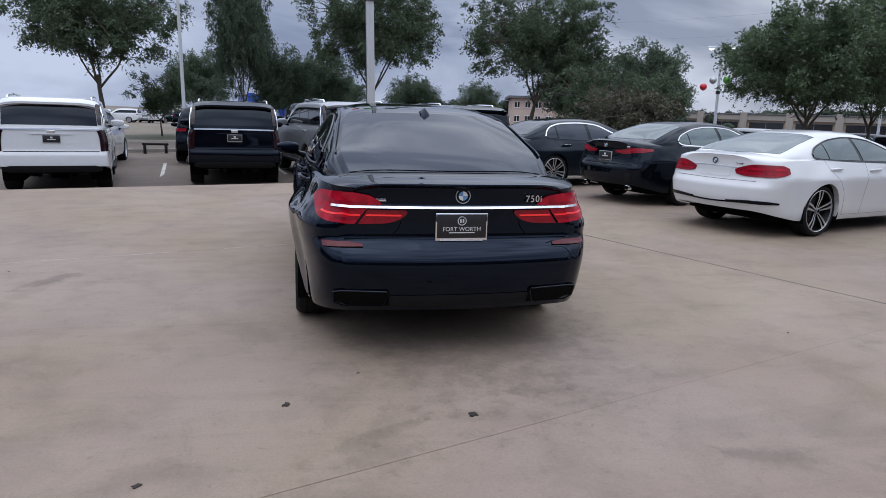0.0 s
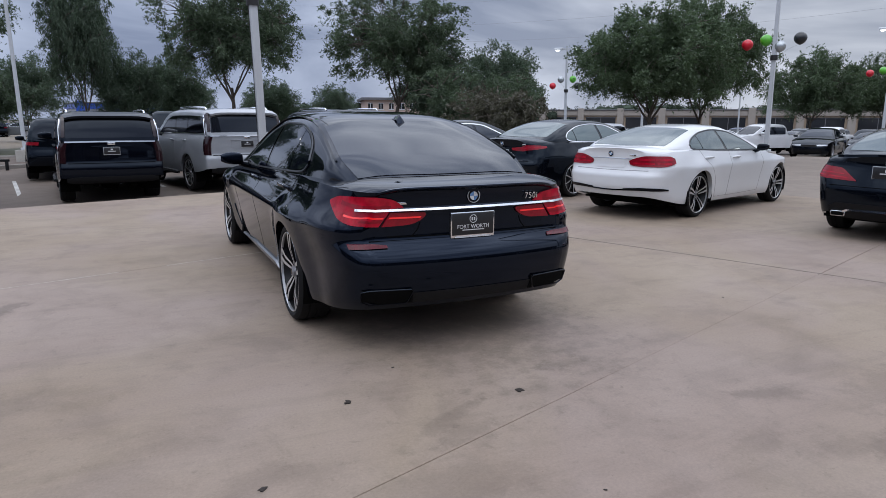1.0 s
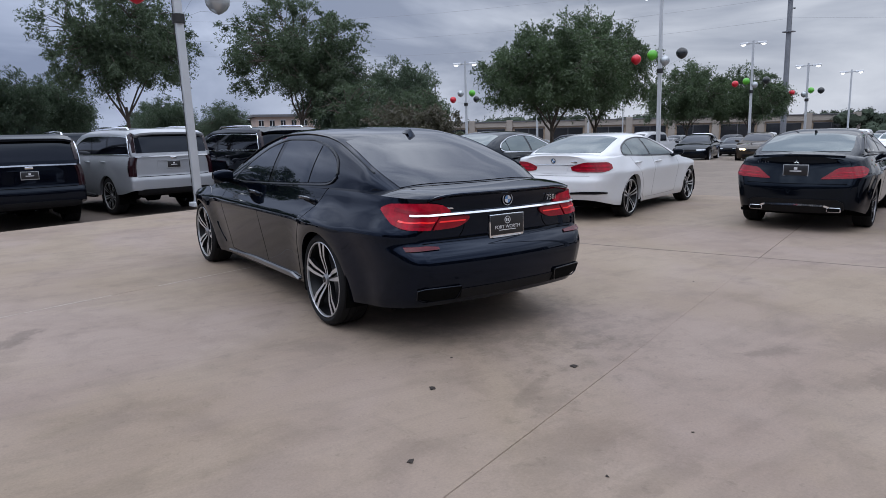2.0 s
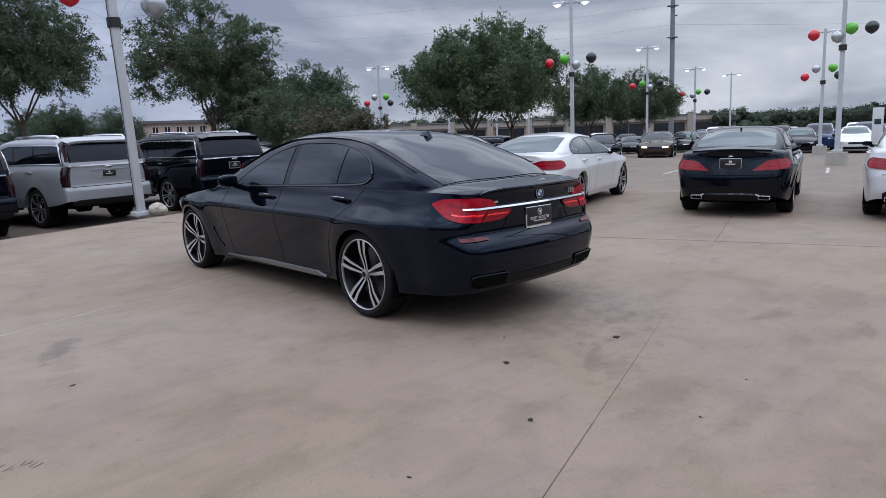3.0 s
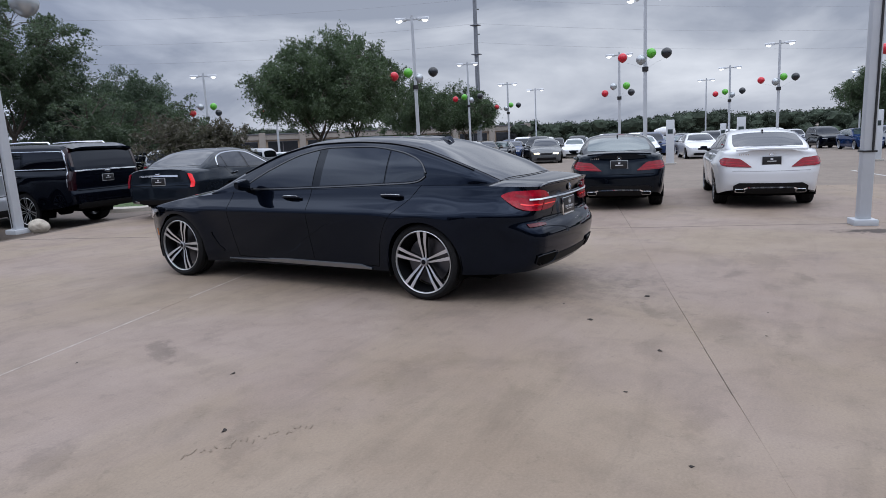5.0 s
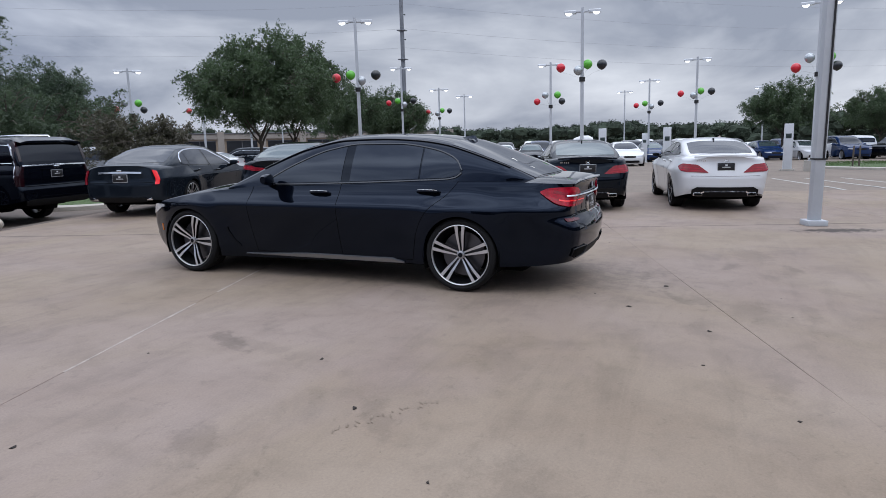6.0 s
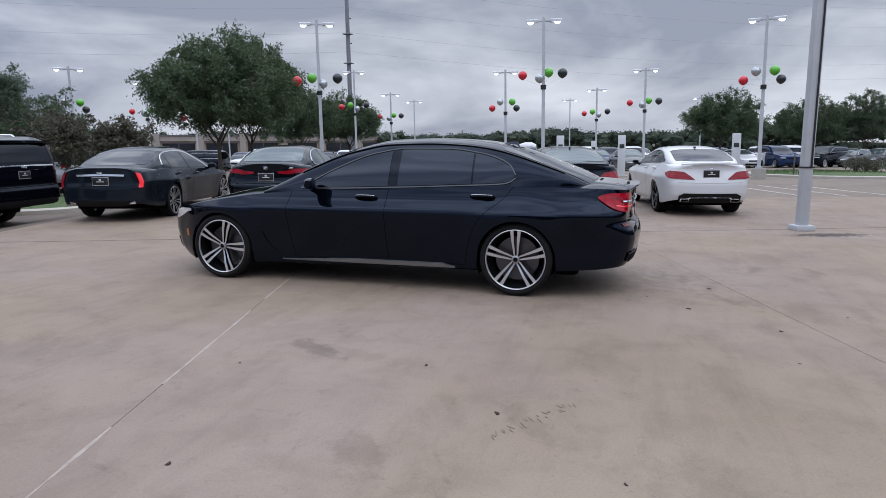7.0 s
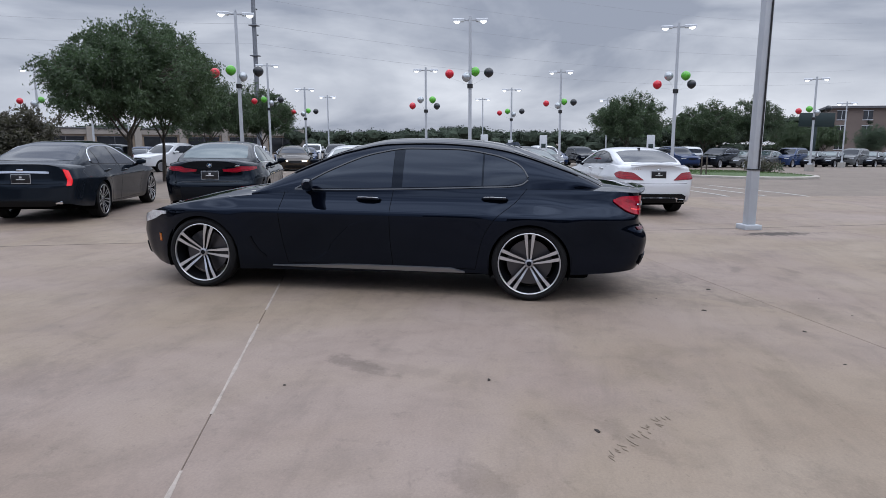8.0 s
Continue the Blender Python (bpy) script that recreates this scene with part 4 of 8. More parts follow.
LIMO = dict(SALOON)
LIMO.update(
    plan=((-1.065, 0.697), (-1.03, 0.768), (-0.93, 0.840), (-0.72, 0.899), (-0.3, 0.936), (1.0, 0.948), (2.6, 0.945), (3.22, 0.925),
          (3.57, 0.885), (3.84, 0.80), (3.97, 0.70), (4.03, 0.59)),
    inset=((0.15, 0.13), (0.20, 0.105), (0.25, 0.090), (0.30, 0.079), (0.36, 0.070), (0.44, 0.058), (0.53, 0.042), (0.62, 0.025), (0.70, 0.010), (0.755, 0.002), (0.775, 0.001),
           (0.80, 0.011), (0.84, 0.037), (0.89, 0.068), (0.94, 0.090), (1.0, 0.110), (1.06, 0.140)),
    crease=0.775, pan_drop=0.07, more_rows=10, tail_tuck=-0.022,
    belt=((-1.065, 1.004), (-0.85, 1.014), (-0.4, 1.026), (0.1, 1.022), (1.28, 0.985), (2.1, 0.965), (2.6, 0.935), (3.2, 0.862), (3.62, 0.785), (3.9, 0.705), (4.03, 0.645)),
    roof=((-0.74, 1.035), (-0.66, 1.076), (-0.30, 1.224), (0.10, 1.376), (0.26, 1.424), (0.55, 1.467), (0.95, 1.487), (1.35, 1.478), (1.77, 1.398), (2.2, 1.215), (2.55, 1.030), (2.70, 0.955)),
    deck=((-1.065, 1.026), (-0.98, 1.040), (-0.85, 1.054), (-0.7, 1.064), (-0.3, 1.062), (0.5, 1.045), (2.3, 1.02), (2.55, 1.005), (3.0, 0.965), (3.5, 0.865), (3.85, 0.755), (4.03, 0.665)),
    sill=((-1.065, 0.298), (-0.85, 0.278), (-0.4, 0.255), (0.5, 0.235), (2.6, 0.195), (3.55, 0.185), (4.03, 0.22)),
    rear_in=((0.2, 0.18), (0.30, 0.085), (0.36, 0.046), (0.42, 0.025), (0.50, 0.008), (0.55, 0.001), (0.575, 0.0), (0.61, 0.007), (0.65, 0.026), (0.68, 0.049), (0.698, 0.068), (0.715, 0.080), (0.78, 0.085), (0.92, 0.078), (0.98, 0.070), (1.025, 0.045), (1.05, 0.04)),
    arch_r=0.374, wheel_style=(5, 0.81, 0.12, 2.1, True), nose_crown=0.09, flare=0.038, dlo_trim="satin", trim_w=0.012, rear_glass=(-0.672, 0.20), rear_bow=0.035, glass_u=0.945,
    dlo_low=((0.035, 1.105), (0.09, 1.064), (0.18, 1.046), (0.45, 1.034), (1.28, 1.003), (2.0, 0.985), (2.26, 0.985)),
    dlo_high=((0.035, 1.130), (0.09, 1.215), (0.17, 1.268), (0.38, 1.335), (0.75, 1.383), (1.15, 1.385), (1.5, 1.335), (1.9, 1.185), (2.26, 0.992)),
    panes=((0.05, 0.445), (0.462, 1.212), (1.312, 2.22)),
    gaps=(((1.29, 0.995), (1.31, 0.80), (1.31, 0.55), (1.29, 0.275)), ((0.04, 1.03), (0.14, 0.91), (0.33, 0.75), (0.44, 0.55), (0.50, 0.275)),
          ((2.36, 0.96), (2.40, 0.75), (2.38, 0.5), (2.34, 0.275)), ((0.50, 0.275), (1.4, 0.265), (2.34, 0.275))))

hero, kh = car_body("saloon", LIMO, "black_paint", pose(0, 0, 0), "glossy black long four-door luxury saloon parked on pale concrete", fine=1.5)
for sg in (-1, 1):
    t = lamp(hero, kh, "tail_lamp", sg, -0.29, 0.165, ((-0.29, 0.930), (-0.21, 0.882), (-0.10, 0.830), (0.0, 0.806), (0.080, 0.803), (0.096, 0.910), (0.165, 0.910)),
             ((-0.29, 0.945), (-0.20, 0.972), (-0.03, 0.976), (0.07, 0.964), (0.12, 0.944), (0.165, 0.914)), "lamp_red", out=0.014, cols=44, rows=9, label="red wraparound tail lamp lens")
    tongue = lamp(hero, kh, "lamp_inner", sg, 0.100, 0.330, ((0.100, 0.802), (0.25, 0.808), (0.31, 0.828), (0.330, 0.852)),
                  ((0.100, 0.884), (0.31, 0.882), (0.330, 0.870)), "lamp_red_dark", out=0.013, cols=16, rows=6, label="darker red inner lamp")
    for z0, z1, a, b, ma, pa in ((0.848, 0.858, -0.10, 0.078, "lamp_red_lit", t), (0.848, 0.858, 0.11, 0.305, "lamp_red_lit", tongue), (0.826, 0.840, -0.02, 0.078, "lamp_red_dark", t), (0.906, 0.926, -0.16, 0.086, "lamp_red_dark", t)):
        g = patch(lambda d, z: kh.wrap(d, z, sg, False, 0.0165), span(a, b, 10), lambda d: z0 + max(0.0, -d - 0.05) * 0.18, lambda d: z1 + max(0.0, -d - 0.05) * 0.22, 2)
        part("lamp_light_bar", g, ma, pa)
    lamp(hero, kh, "bumper_reflector", sg, -0.05, 0.125, ((-0.05, 0.680), (0.125, 0.682)), ((-0.05, 0.706), (0.03, 0.706), (0.125, 0.696)), "lamp_reflector", out=0.012, cols=14, rows=8, label="dark red reflector")
    # tailpipe trim in the bumper
    g = patch(lambda d, z: kh.wrap(d, z, sg, False, 0.012), span(-0.03, 0.235, 10), lambda d: 0.338 + 0.02 * (d < 0.0), lambda d: 0.430 - 0.10 * max(0.0, d - 0.17), 4, base=lambda d, z: kh.wrap(d, z, sg, False, -0.03))
    ex = part("tailpipe_trim", g, "under", hero, "dark tailpipe opening in the bumper")
    ring = [(-0.03, 0.357), (-0.03, 0.422), (-0.01, 0.432), (0.225, 0.427), (0.235, 0.415), (0.205, 0.348), (0.185, 0.336), (-0.01, 0.336), (-0.03, 0.357)]
    pts = [kh.wrap(d, z, sg, False, 0.014) for d, z in ring]
    part("tailpipe_rim", Geo().tube(pts, 0.005, 6, cap=False), "gloss_black", ex)
    # bright sill strip and front wing blade
    g = Geo()
    g.grid([[kh.side(y, zz, sg, oo) for zz, oo in ((0.236, -0.004), (0.238, 0.016), (0.242 + 0.036 * w, 0.020), (0.246 + 0.036 * w, -0.004))]
            for y, w in [(y, smooth01((2.50 - y) / 0.9) * (1 - 0.8 * smooth01((0.72 - y) / 0.1))) for y in span(0.60, 2.50, 30)]], flip=sg > 0)
    part("sill_strip", g, "sill_satin", hero, "satin grey sill strip")
    pts = [kh.side(y, z, sg, 0.0) for y, z in ((2.70, 0.52), (2.69, 0.48), (2.66, 0.43), (2.62, 0.37), (2.56, 0.32))]
    part("wing_blade", Geo().strip(pts, [Vector((sg, 0, 0))] * 5, 0.022, 0.008), "gloss_black", hero)
    part("side_marker", Geo().strip([kh.side(3.70, z, sg, 0.002) for z in (0.44, 0.52)], [kh.side_n(3.70, 0.5, sg)] * 2, 0.028, 0.004), "amber", hero, "amber side marker")
    lamp(hero, kh, "head_lamp", sg, -0.44, 0.16, ((-0.40, 0.722), (-0.28, 0.670), (-0.1, 0.624), (0.16, 0.60)), ((-0.40, 0.752), (-0.28, 0.752), (-0.1, 0.705), (0.16, 0.675)), "lamp_clear", front=True, cols=14, label="clear head lamp")
    lamp(hero, kh, "front_air_intake", sg, -0.05, 0.2, ((-0.05, 0.28), (0.2, 0.27)), ((-0.05, 0.40), (0.2, 0.38)), "plastic", front=True, cols=8)
# chrome bar across the boot lid, running into both lamps
half = kh.hw(kh.y0) - kh.inset(0.898)
pts = [kh.wrap(d, 0.896, -1, False, 0.016) for d in span(-0.05, -0.01, 4)] + [kh.cap(x, 0.896, False, 0.014) for x in span(-half + 0.01, half - 0.01, 40)] + \
      [kh.wrap(d, 0.896, 1, False, 0.016) for d in span(-0.01, -0.05, 4)]
nrm = [Vector((p.x * (1.2 if abs(p.x) > 0.6 else 0.1), -1, 0.42)) for p in pts]
part("chrome_bar", Geo().strip(pts, nrm, 0.015, 0.012), "chrome", hero, "long chrome bar")
plate(hero, kh, 0.788, "FORT WORTH", frame_mat="chrome")
roundel(hero, kh, 0.966)
mb = letters("model_badge", "750i", (0.43, kh.cap(0.43, 0.948).y - 0.014, 0.930), 0.055, hero, mat="chrome", depth=0.002, spread=1.15)
mb.matrix_basis = pose(0.43, kh.cap(0.43, 0.948).y - 0.014, 0.930, 90, 0, 8.5)
part("drive_badge", Geo().box((-0.50, kh.cap(-0.46, 0.935).y - 0.004, 0.930), (-0.41, kh.cap(-0.46, 0.935).y + 0.002, 0.944), bevel=0.001), "chrome", hero)
end_bar(hero, kh, "bumper_gap", [(-0.66, 0.715), (-0.4, 0.715), (0, 0.712), (0.4, 0.715), (0.66, 0.715)], "seam", 0.010, 0.002)
end_bar(hero, kh, "lid_gap", [(-0.55, 0.740), (0, 0.732), (0.55, 0.740)], "seam", 0.007, 0.002)
lip_half = kh.hw(kh.y0) - kh.inset(kh.belt(kh.y0))
rows = []
for x in span(-0.615, 0.615, 41):
    zt, dk = kh.belt(kh.y0), kh.deck(kh.y0)
    z = zt + (dk - zt) * (1 - (abs(x) / lip_half) ** 8.0)
    y = kh.cap(x, z, False).y
    e = 1.0 - smooth01((abs(x) - 0.555) / 0.06)
    rows.append([Vector((x, y + 0.11, z + 0.004)), Vector((x, y + 0.03, z + 0.004 + 0.002 * e)), Vector((x, y - 0.016 * e, z + 0.002 + 0.007 * e)),
                 Vector((x, y - 0.018 * e, z + 0.004 * e - 0.002)), Vector((x, y - 0.012 * e, z - 0.006)), Vector((x, y + 0.02, z - 0.022))])
part("lid_lip", Geo().grid(rows), "black_paint", hero, sharp=30)
for sg in (-1, 1):
    pts = [kh.cap(sg * x, z, False) for x, z in ((0.345, 0.82), (0.36, 0.78), (0.39, 0.745), (0.42, 0.735))]
    part("lid_side_gap", Geo().strip(pts, [Vector((0, -1, 0))] * 4, 0.006, 0.002), "seam", hero)
    pts = [kh.top(y, sg * 1.0, 1, 0.004) for y in span(-0.42, 2.30, 40)]
    part("roof_moulding", Geo().strip(pts, [Vector((0.4 * sg, 0, 1))] * 40, 0.014, 0.003), "gloss_black", hero)
end_panel(hero, kh, "bumper_lower_panel", -0.52, 0.52, 0.33, 0.40, "plastic", out=0.006)
fin = Geo()
prof = [(-0.09, 0.0), (-0.075, 0.045), (-0.055, 0.058), (-0.03, 0.050), (0.04, 0.022), (0.09, 0.0)]
fin.grid([[(x, 0.22 + y, kh.roof(0.22 + y) - 0.005 + max(z - abs(x) * 1.2, 0) + 0.003) for y, z in prof] for x in (-0.03, -0.012, 0.0, 0.012, 0.03)])
part("roof_antenna", fin, "black_paint", hero, "shark-fin antenna")
end_panel(hero, kh, "front_grille", -0.36, 0.36, 0.42, 0.62, "plastic", front=True)


def shifted(s, **kw):
    d = dict(s)
    d.update(kw)
    return d


def rear_set(car, k, lamp_lo, lamp_hi, d0, d1, lmat, plate_z, gap_z, lower=None, pipes=None, bar=None):
    for sg in (-1, 1):
        lamp(car, k, "tail_lamp", sg, d0, d1, lamp_lo, lamp_hi, lmat, label="red tail lamp", cols=18)
    if plate_z:
        plate(car, k, plate_z, dress=False)
    if gap_z:
        pale = any(c.name.startswith("body") and c.data.materials[0].name.startswith("white") for c in car.children)
        end_bar(car, k, "bumper_gap", [(-0.6, gap_z), (0, gap_z - 0.005), (0.6, gap_z)], "seam_light" if pale else "seam", 0.008, 0.002)
    if lower:
        end_panel(car, k, "bumper_lower_panel", -lower[0], lower[0], lower[1], lower[2], "plastic", out=0.012, corner=0.05)
    if pipes:
        for sg in (-1, 1):
            px, pz, pw, ph, mat = pipes
            y = k.cap(sg * px, pz).y - 0.03
            g = Geo().box((sg * px - pw, y - 0.02, pz - ph), (sg * px + pw, y + 0.08, pz + ph), bevel=ph * 0.6)
            t = part("tailpipe", g, mat, car, "bright tailpipe trim")
            part("tailpipe_mouth", Geo().box((sg * px - pw * 0.85, y - 0.0225, pz - ph * 0.7), (sg * px + pw * 0.85, y - 0.018, pz + ph * 0.7), bevel=0.002), "under", t)
    if bar:
        end_bar(car, k, "lid_bar", [(-bar[0], bar[1]), (0, bar[1] + 0.01), (bar[0], bar[1])], bar[3], bar[2], 0.012)


def at_grid(x, y, head, z=0.0):
    return pose(x, y, z, 0, 0, head - 90)


# the compact saloons and four-door coupes of the display row
FASTBACK = shifted(SALOON,
    inset=((0.15, 0.12), (0.22, 0.078), (0.30, 0.056), (0.40, 0.046), (0.52, 0.033), (0.62, 0.018), (0.70, 0.006), (0.735, 0.001), (0.75, 0.001), (0.775, 0.008), (0.82, 0.024), (0.88, 0.046), (0.95, 0.074), (1.06, 0.125)),
    crease=0.745, more_rows=6, flare=0.026,
    plan=((-1.02, 0.60), (-0.98, 0.71), (-0.88, 0.80), (-0.6, 0.885), (0.0, 0.915), (1.3, 0.905), (2.3, 0.905), (2.9, 0.885), (3.25, 0.80), (3.5, 0.66), (3.6, 0.45)),
    belt=((-1.02, 0.955), (-0.8, 0.968), (-0.3, 0.978), (0.8, 0.945), (1.8, 0.915), (2.3, 0.88), (2.9, 0.79), (3.3, 0.70), (3.6, 0.56)),
    deck=((-1.02, 1.012), (-0.95, 1.022), (-0.6, 1.045), (0, 1.05), (2.0, 0.97), (2.3, 0.94), (2.9, 0.85), (3.3, 0.74), (3.6, 0.58)),
    roof=((-0.80, 1.01), (-0.62, 1.055), (-0.1, 1.245), (0.3, 1.345), (0.75, 1.385), (1.15, 1.375), (1.5, 1.30), (1.9, 1.13), (2.25, 0.96), (2.38, 0.89)),
    sill=((-1.02, 0.34), (-0.8, 0.28), (-0.3, 0.22), (2.6, 0.19), (3.6, 0.22)),
    rear_in=((0.2, 0.20), (0.34, 0.06), (0.5, 0.0), (0.62, 0.0), (0.70, 0.045), (0.80, 0.07), (0.95, 0.07), (1.02, 0.05)),
    wheelbase=2.81, wheel_r=0.335, arch_r=0.365, tyre_w=0.235, track_half=0.755, wheel_style=(5, 0.80, 0.12, 1.6, True), mirror_mat="gloss_black",
    roof_half=0.54, rear_glass=(-0.66, 0.22), windscreen=(1.46, 2.18), drop=0.08,
    dlo_low=((-0.12, 1.02), (-0.05, 0.992), (0.1, 0.978), (1.0, 0.952), (1.8, 0.935), (1.98, 0.935)),
    dlo_high=((-0.12, 1.05), (-0.05, 1.12), (0.1, 1.19), (0.4, 1.268), (0.8, 1.30), (1.2, 1.275), (1.6, 1.14), (1.98, 0.94)),
    panes=((-0.10, 0.18), (0.20, 0.86), (0.93, 1.95)), dlo_trim="satin", trim_w=0.014, deck_pow=4.0, glass="clear_glass",
    gaps=(((0.92, 0.95), (0.94, 0.75), (0.94, 0.5), (0.92, 0.27)), ((0.0, 0.98), (0.1, 0.85), (0.32, 0.68), (0.45, 0.5), (0.48, 0.27)),
          ((2.05, 0.90), (2.1, 0.7), (2.08, 0.5), (2.04, 0.27)), ((0.48, 0.27), (1.2, 0.262), (2.04, 0.27))),
    door_handles=((1.12, 0.845), (0.22, 0.865)), handle_chrome=False, mirror=(1.86, 0.93, 0.9), tail_from=-0.4)
def lower_roof(s, by):
    """The same car with its glasshouse lower by so many metres."""
    fall = lambda pts: tuple((y, z - by * smooth01((z - 1.02) / 0.28)) for y, z in pts)
    return shifted(s, roof=fall(s["roof"]), dlo_high=fall(s["dlo_high"]))


w4, k4 = car_body("coupe", lower_roof(FASTBACK, 0.035), "white_paint", at_grid(5.40, 3.33, 16.6), "white four-door coupe with dark alloy wheels and no number plate", group="display row")
rear_set(w4, k4, ((-0.31, 0.815), (-0.2, 0.782), (-0.05, 0.765), (0.1, 0.765), (0.22, 0.775), (0.27, 0.79)), ((-0.31, 0.880), (-0.22, 0.912), (0.0, 0.915), (0.05, 0.908), (0.20, 0.868), (0.27, 0.840)), -0.31, 0.27, "lamp_red_dark", None, 0.71)
for sg in (-1, 1):
    for z0, z1, a_, b_ in ((0.796, 0.822, -0.22, 0.22), (0.846, 0.876, -0.25, 0.10)):
        lamp(w4, k4, "lamp_light_bar", sg, a_, b_, ((a_, z0), (b_, z0)), ((a_, z1), (b_, z1)), "lamp_red", out=0.0125, cols=12, rows=2)
end_bar(w4, k4, "lid_trim", [(-0.36, 0.868), (0, 0.874), (0.36, 0.868)], "chrome", 0.008, 0.008)
roundel(w4, k4, 0.935)
for sg in (-1, 1):
    lamp(w4, k4, "bumper_insert", sg, -0.25, 0.30, ((-0.25, 0.435), (0.30, 0.425)), ((-0.25, 0.455), (-0.05, 0.475), (0.30, 0.452)), "gloss_black", cols=12, rows=3)
end_bar(w4, k4, "bumper_insert_line", [(-0.45, 0.438), (0, 0.42), (0.45, 0.438)], "gloss_black", 0.022, 0.008)
part("model_badge", Geo().box((0.27, k4.cap(0.33, 0.92).y - 0.004, 0.908), (0.40, k4.cap(0.33, 0.92).y + 0.002, 0.932), bevel=0.001), "chrome", w4)
end_panel(w4, k4, "plate_recess", -0.24, 0.24, 0.74, 0.86, "white_paint", out=0.006)
for sg in (-1, 1):
    lamp(w4, k4, "head_lamp", sg, -0.4, 0.12, ((-0.4, 0.66), (0.12, 0.56)), ((-0.4, 0.69), (0.12, 0.61)), "lamp_clear", front=True, cols=10)

SPORTS = shifted(FASTBACK,
    plan=((-1.05, 0.60), (-1.0, 0.72), (-0.9, 0.80), (-0.6, 0.88), (0.0, 0.912), (1.3, 0.90), (2.3, 0.90), (2.95, 0.88), (3.3, 0.79), (3.52, 0.64), (3.62, 0.45)),
    deck=((-1.05, 1.055), (-0.98, 1.075), (-0.6, 1.085), (0, 1.07), (2.0, 1.0), (2.3, 0.97), (2.9, 0.87), (3.3, 0.76), (3.62, 0.58)),
    belt=((-1.05, 0.985), (-0.8, 0.995), (-0.3, 1.0), (0.8, 0.975), (1.8, 0.945), (2.3, 0.90), (2.95, 0.81), (3.3, 0.72), (3.62, 0.56)),
    roof=((-0.72, 1.06), (-0.60, 1.09), (-0.1, 1.31), (0.25, 1.405), (0.7, 1.442), (1.15, 1.435), (1.55, 1.36), (1.95, 1.18), (2.3, 1.0), (2.44, 0.92)),
    wheelbase=2.85, rear_glass=(-0.58, 0.14), windscreen=(1.5, 2.24),
    dlo_low=((-0.12, 1.06), (-0.05, 1.025), (0.1, 1.01), (1.0, 0.985), (1.8, 0.968), (2.02, 0.966)),
    dlo_high=((-0.12, 1.09), (-0.05, 1.17), (0.1, 1.245), (0.4, 1.325), (0.8, 1.357), (1.2, 1.335), (1.6, 1.19), (2.02, 0.972)),
    mirror_mat="navy_paint", dlo_trim="chrome", trim_w=0.020, panes=((-0.10, 0.14), (0.16, 0.90), (0.97, 1.99)), door_handles=((1.14, 0.865), (0.22, 0.885)), wheel_style=(10, 0.80, 0.0, 0.5, True))
b3, k3 = car_body("sports_saloon", lower_roof(SPORTS, 0.035), "navy_paint", at_grid(5.26, 6.16, 16.5), "black compact sports saloon with bright window surrounds and thin-spoke wheels", group="display row")
rear_set(b3, k3, ((-0.28, 0.915), (0.0, 0.872), (0.10, 0.852), (0.32, 0.866)), ((-0.28, 0.945), (0.0, 0.960), (0.10, 0.930), (0.32, 0.908)), -0.28, 0.32, "lamp_red_dark", 0.80, 0.68, pipes=(0.52, 0.30, 0.055, 0.045, "chrome"), bar=(0.5, 0.685, 0.012, "satin"))
roundel(b3, k3, 0.985)
for sg in (-1, 1):
    lamp(b3, k3, "lamp_light_bar", sg, -0.22, 0.30, ((-0.22, 0.925), (0.0, 0.905), (0.10, 0.884), (0.30, 0.884)), ((-0.22, 0.936), (0.0, 0.925), (0.10, 0.900), (0.30, 0.896)), "lamp_red", out=0.0125, cols=14, rows=2)
    lamp(b3, k3, "bumper_side_vent", sg, -0.02, 0.05, ((-0.02, 0.40), (0.05, 0.40)), ((-0.02, 0.55), (0.05, 0.55)), "plastic", out=0.006, cols=4, rows=4)
part("model_badge", Geo().box((0.40, k3.cap(0.46, 0.97).y - 0.004, 0.962), (0.52, k3.cap(0.46, 0.97).y + 0.002, 0.984), bevel=0.001), "chrome", b3)

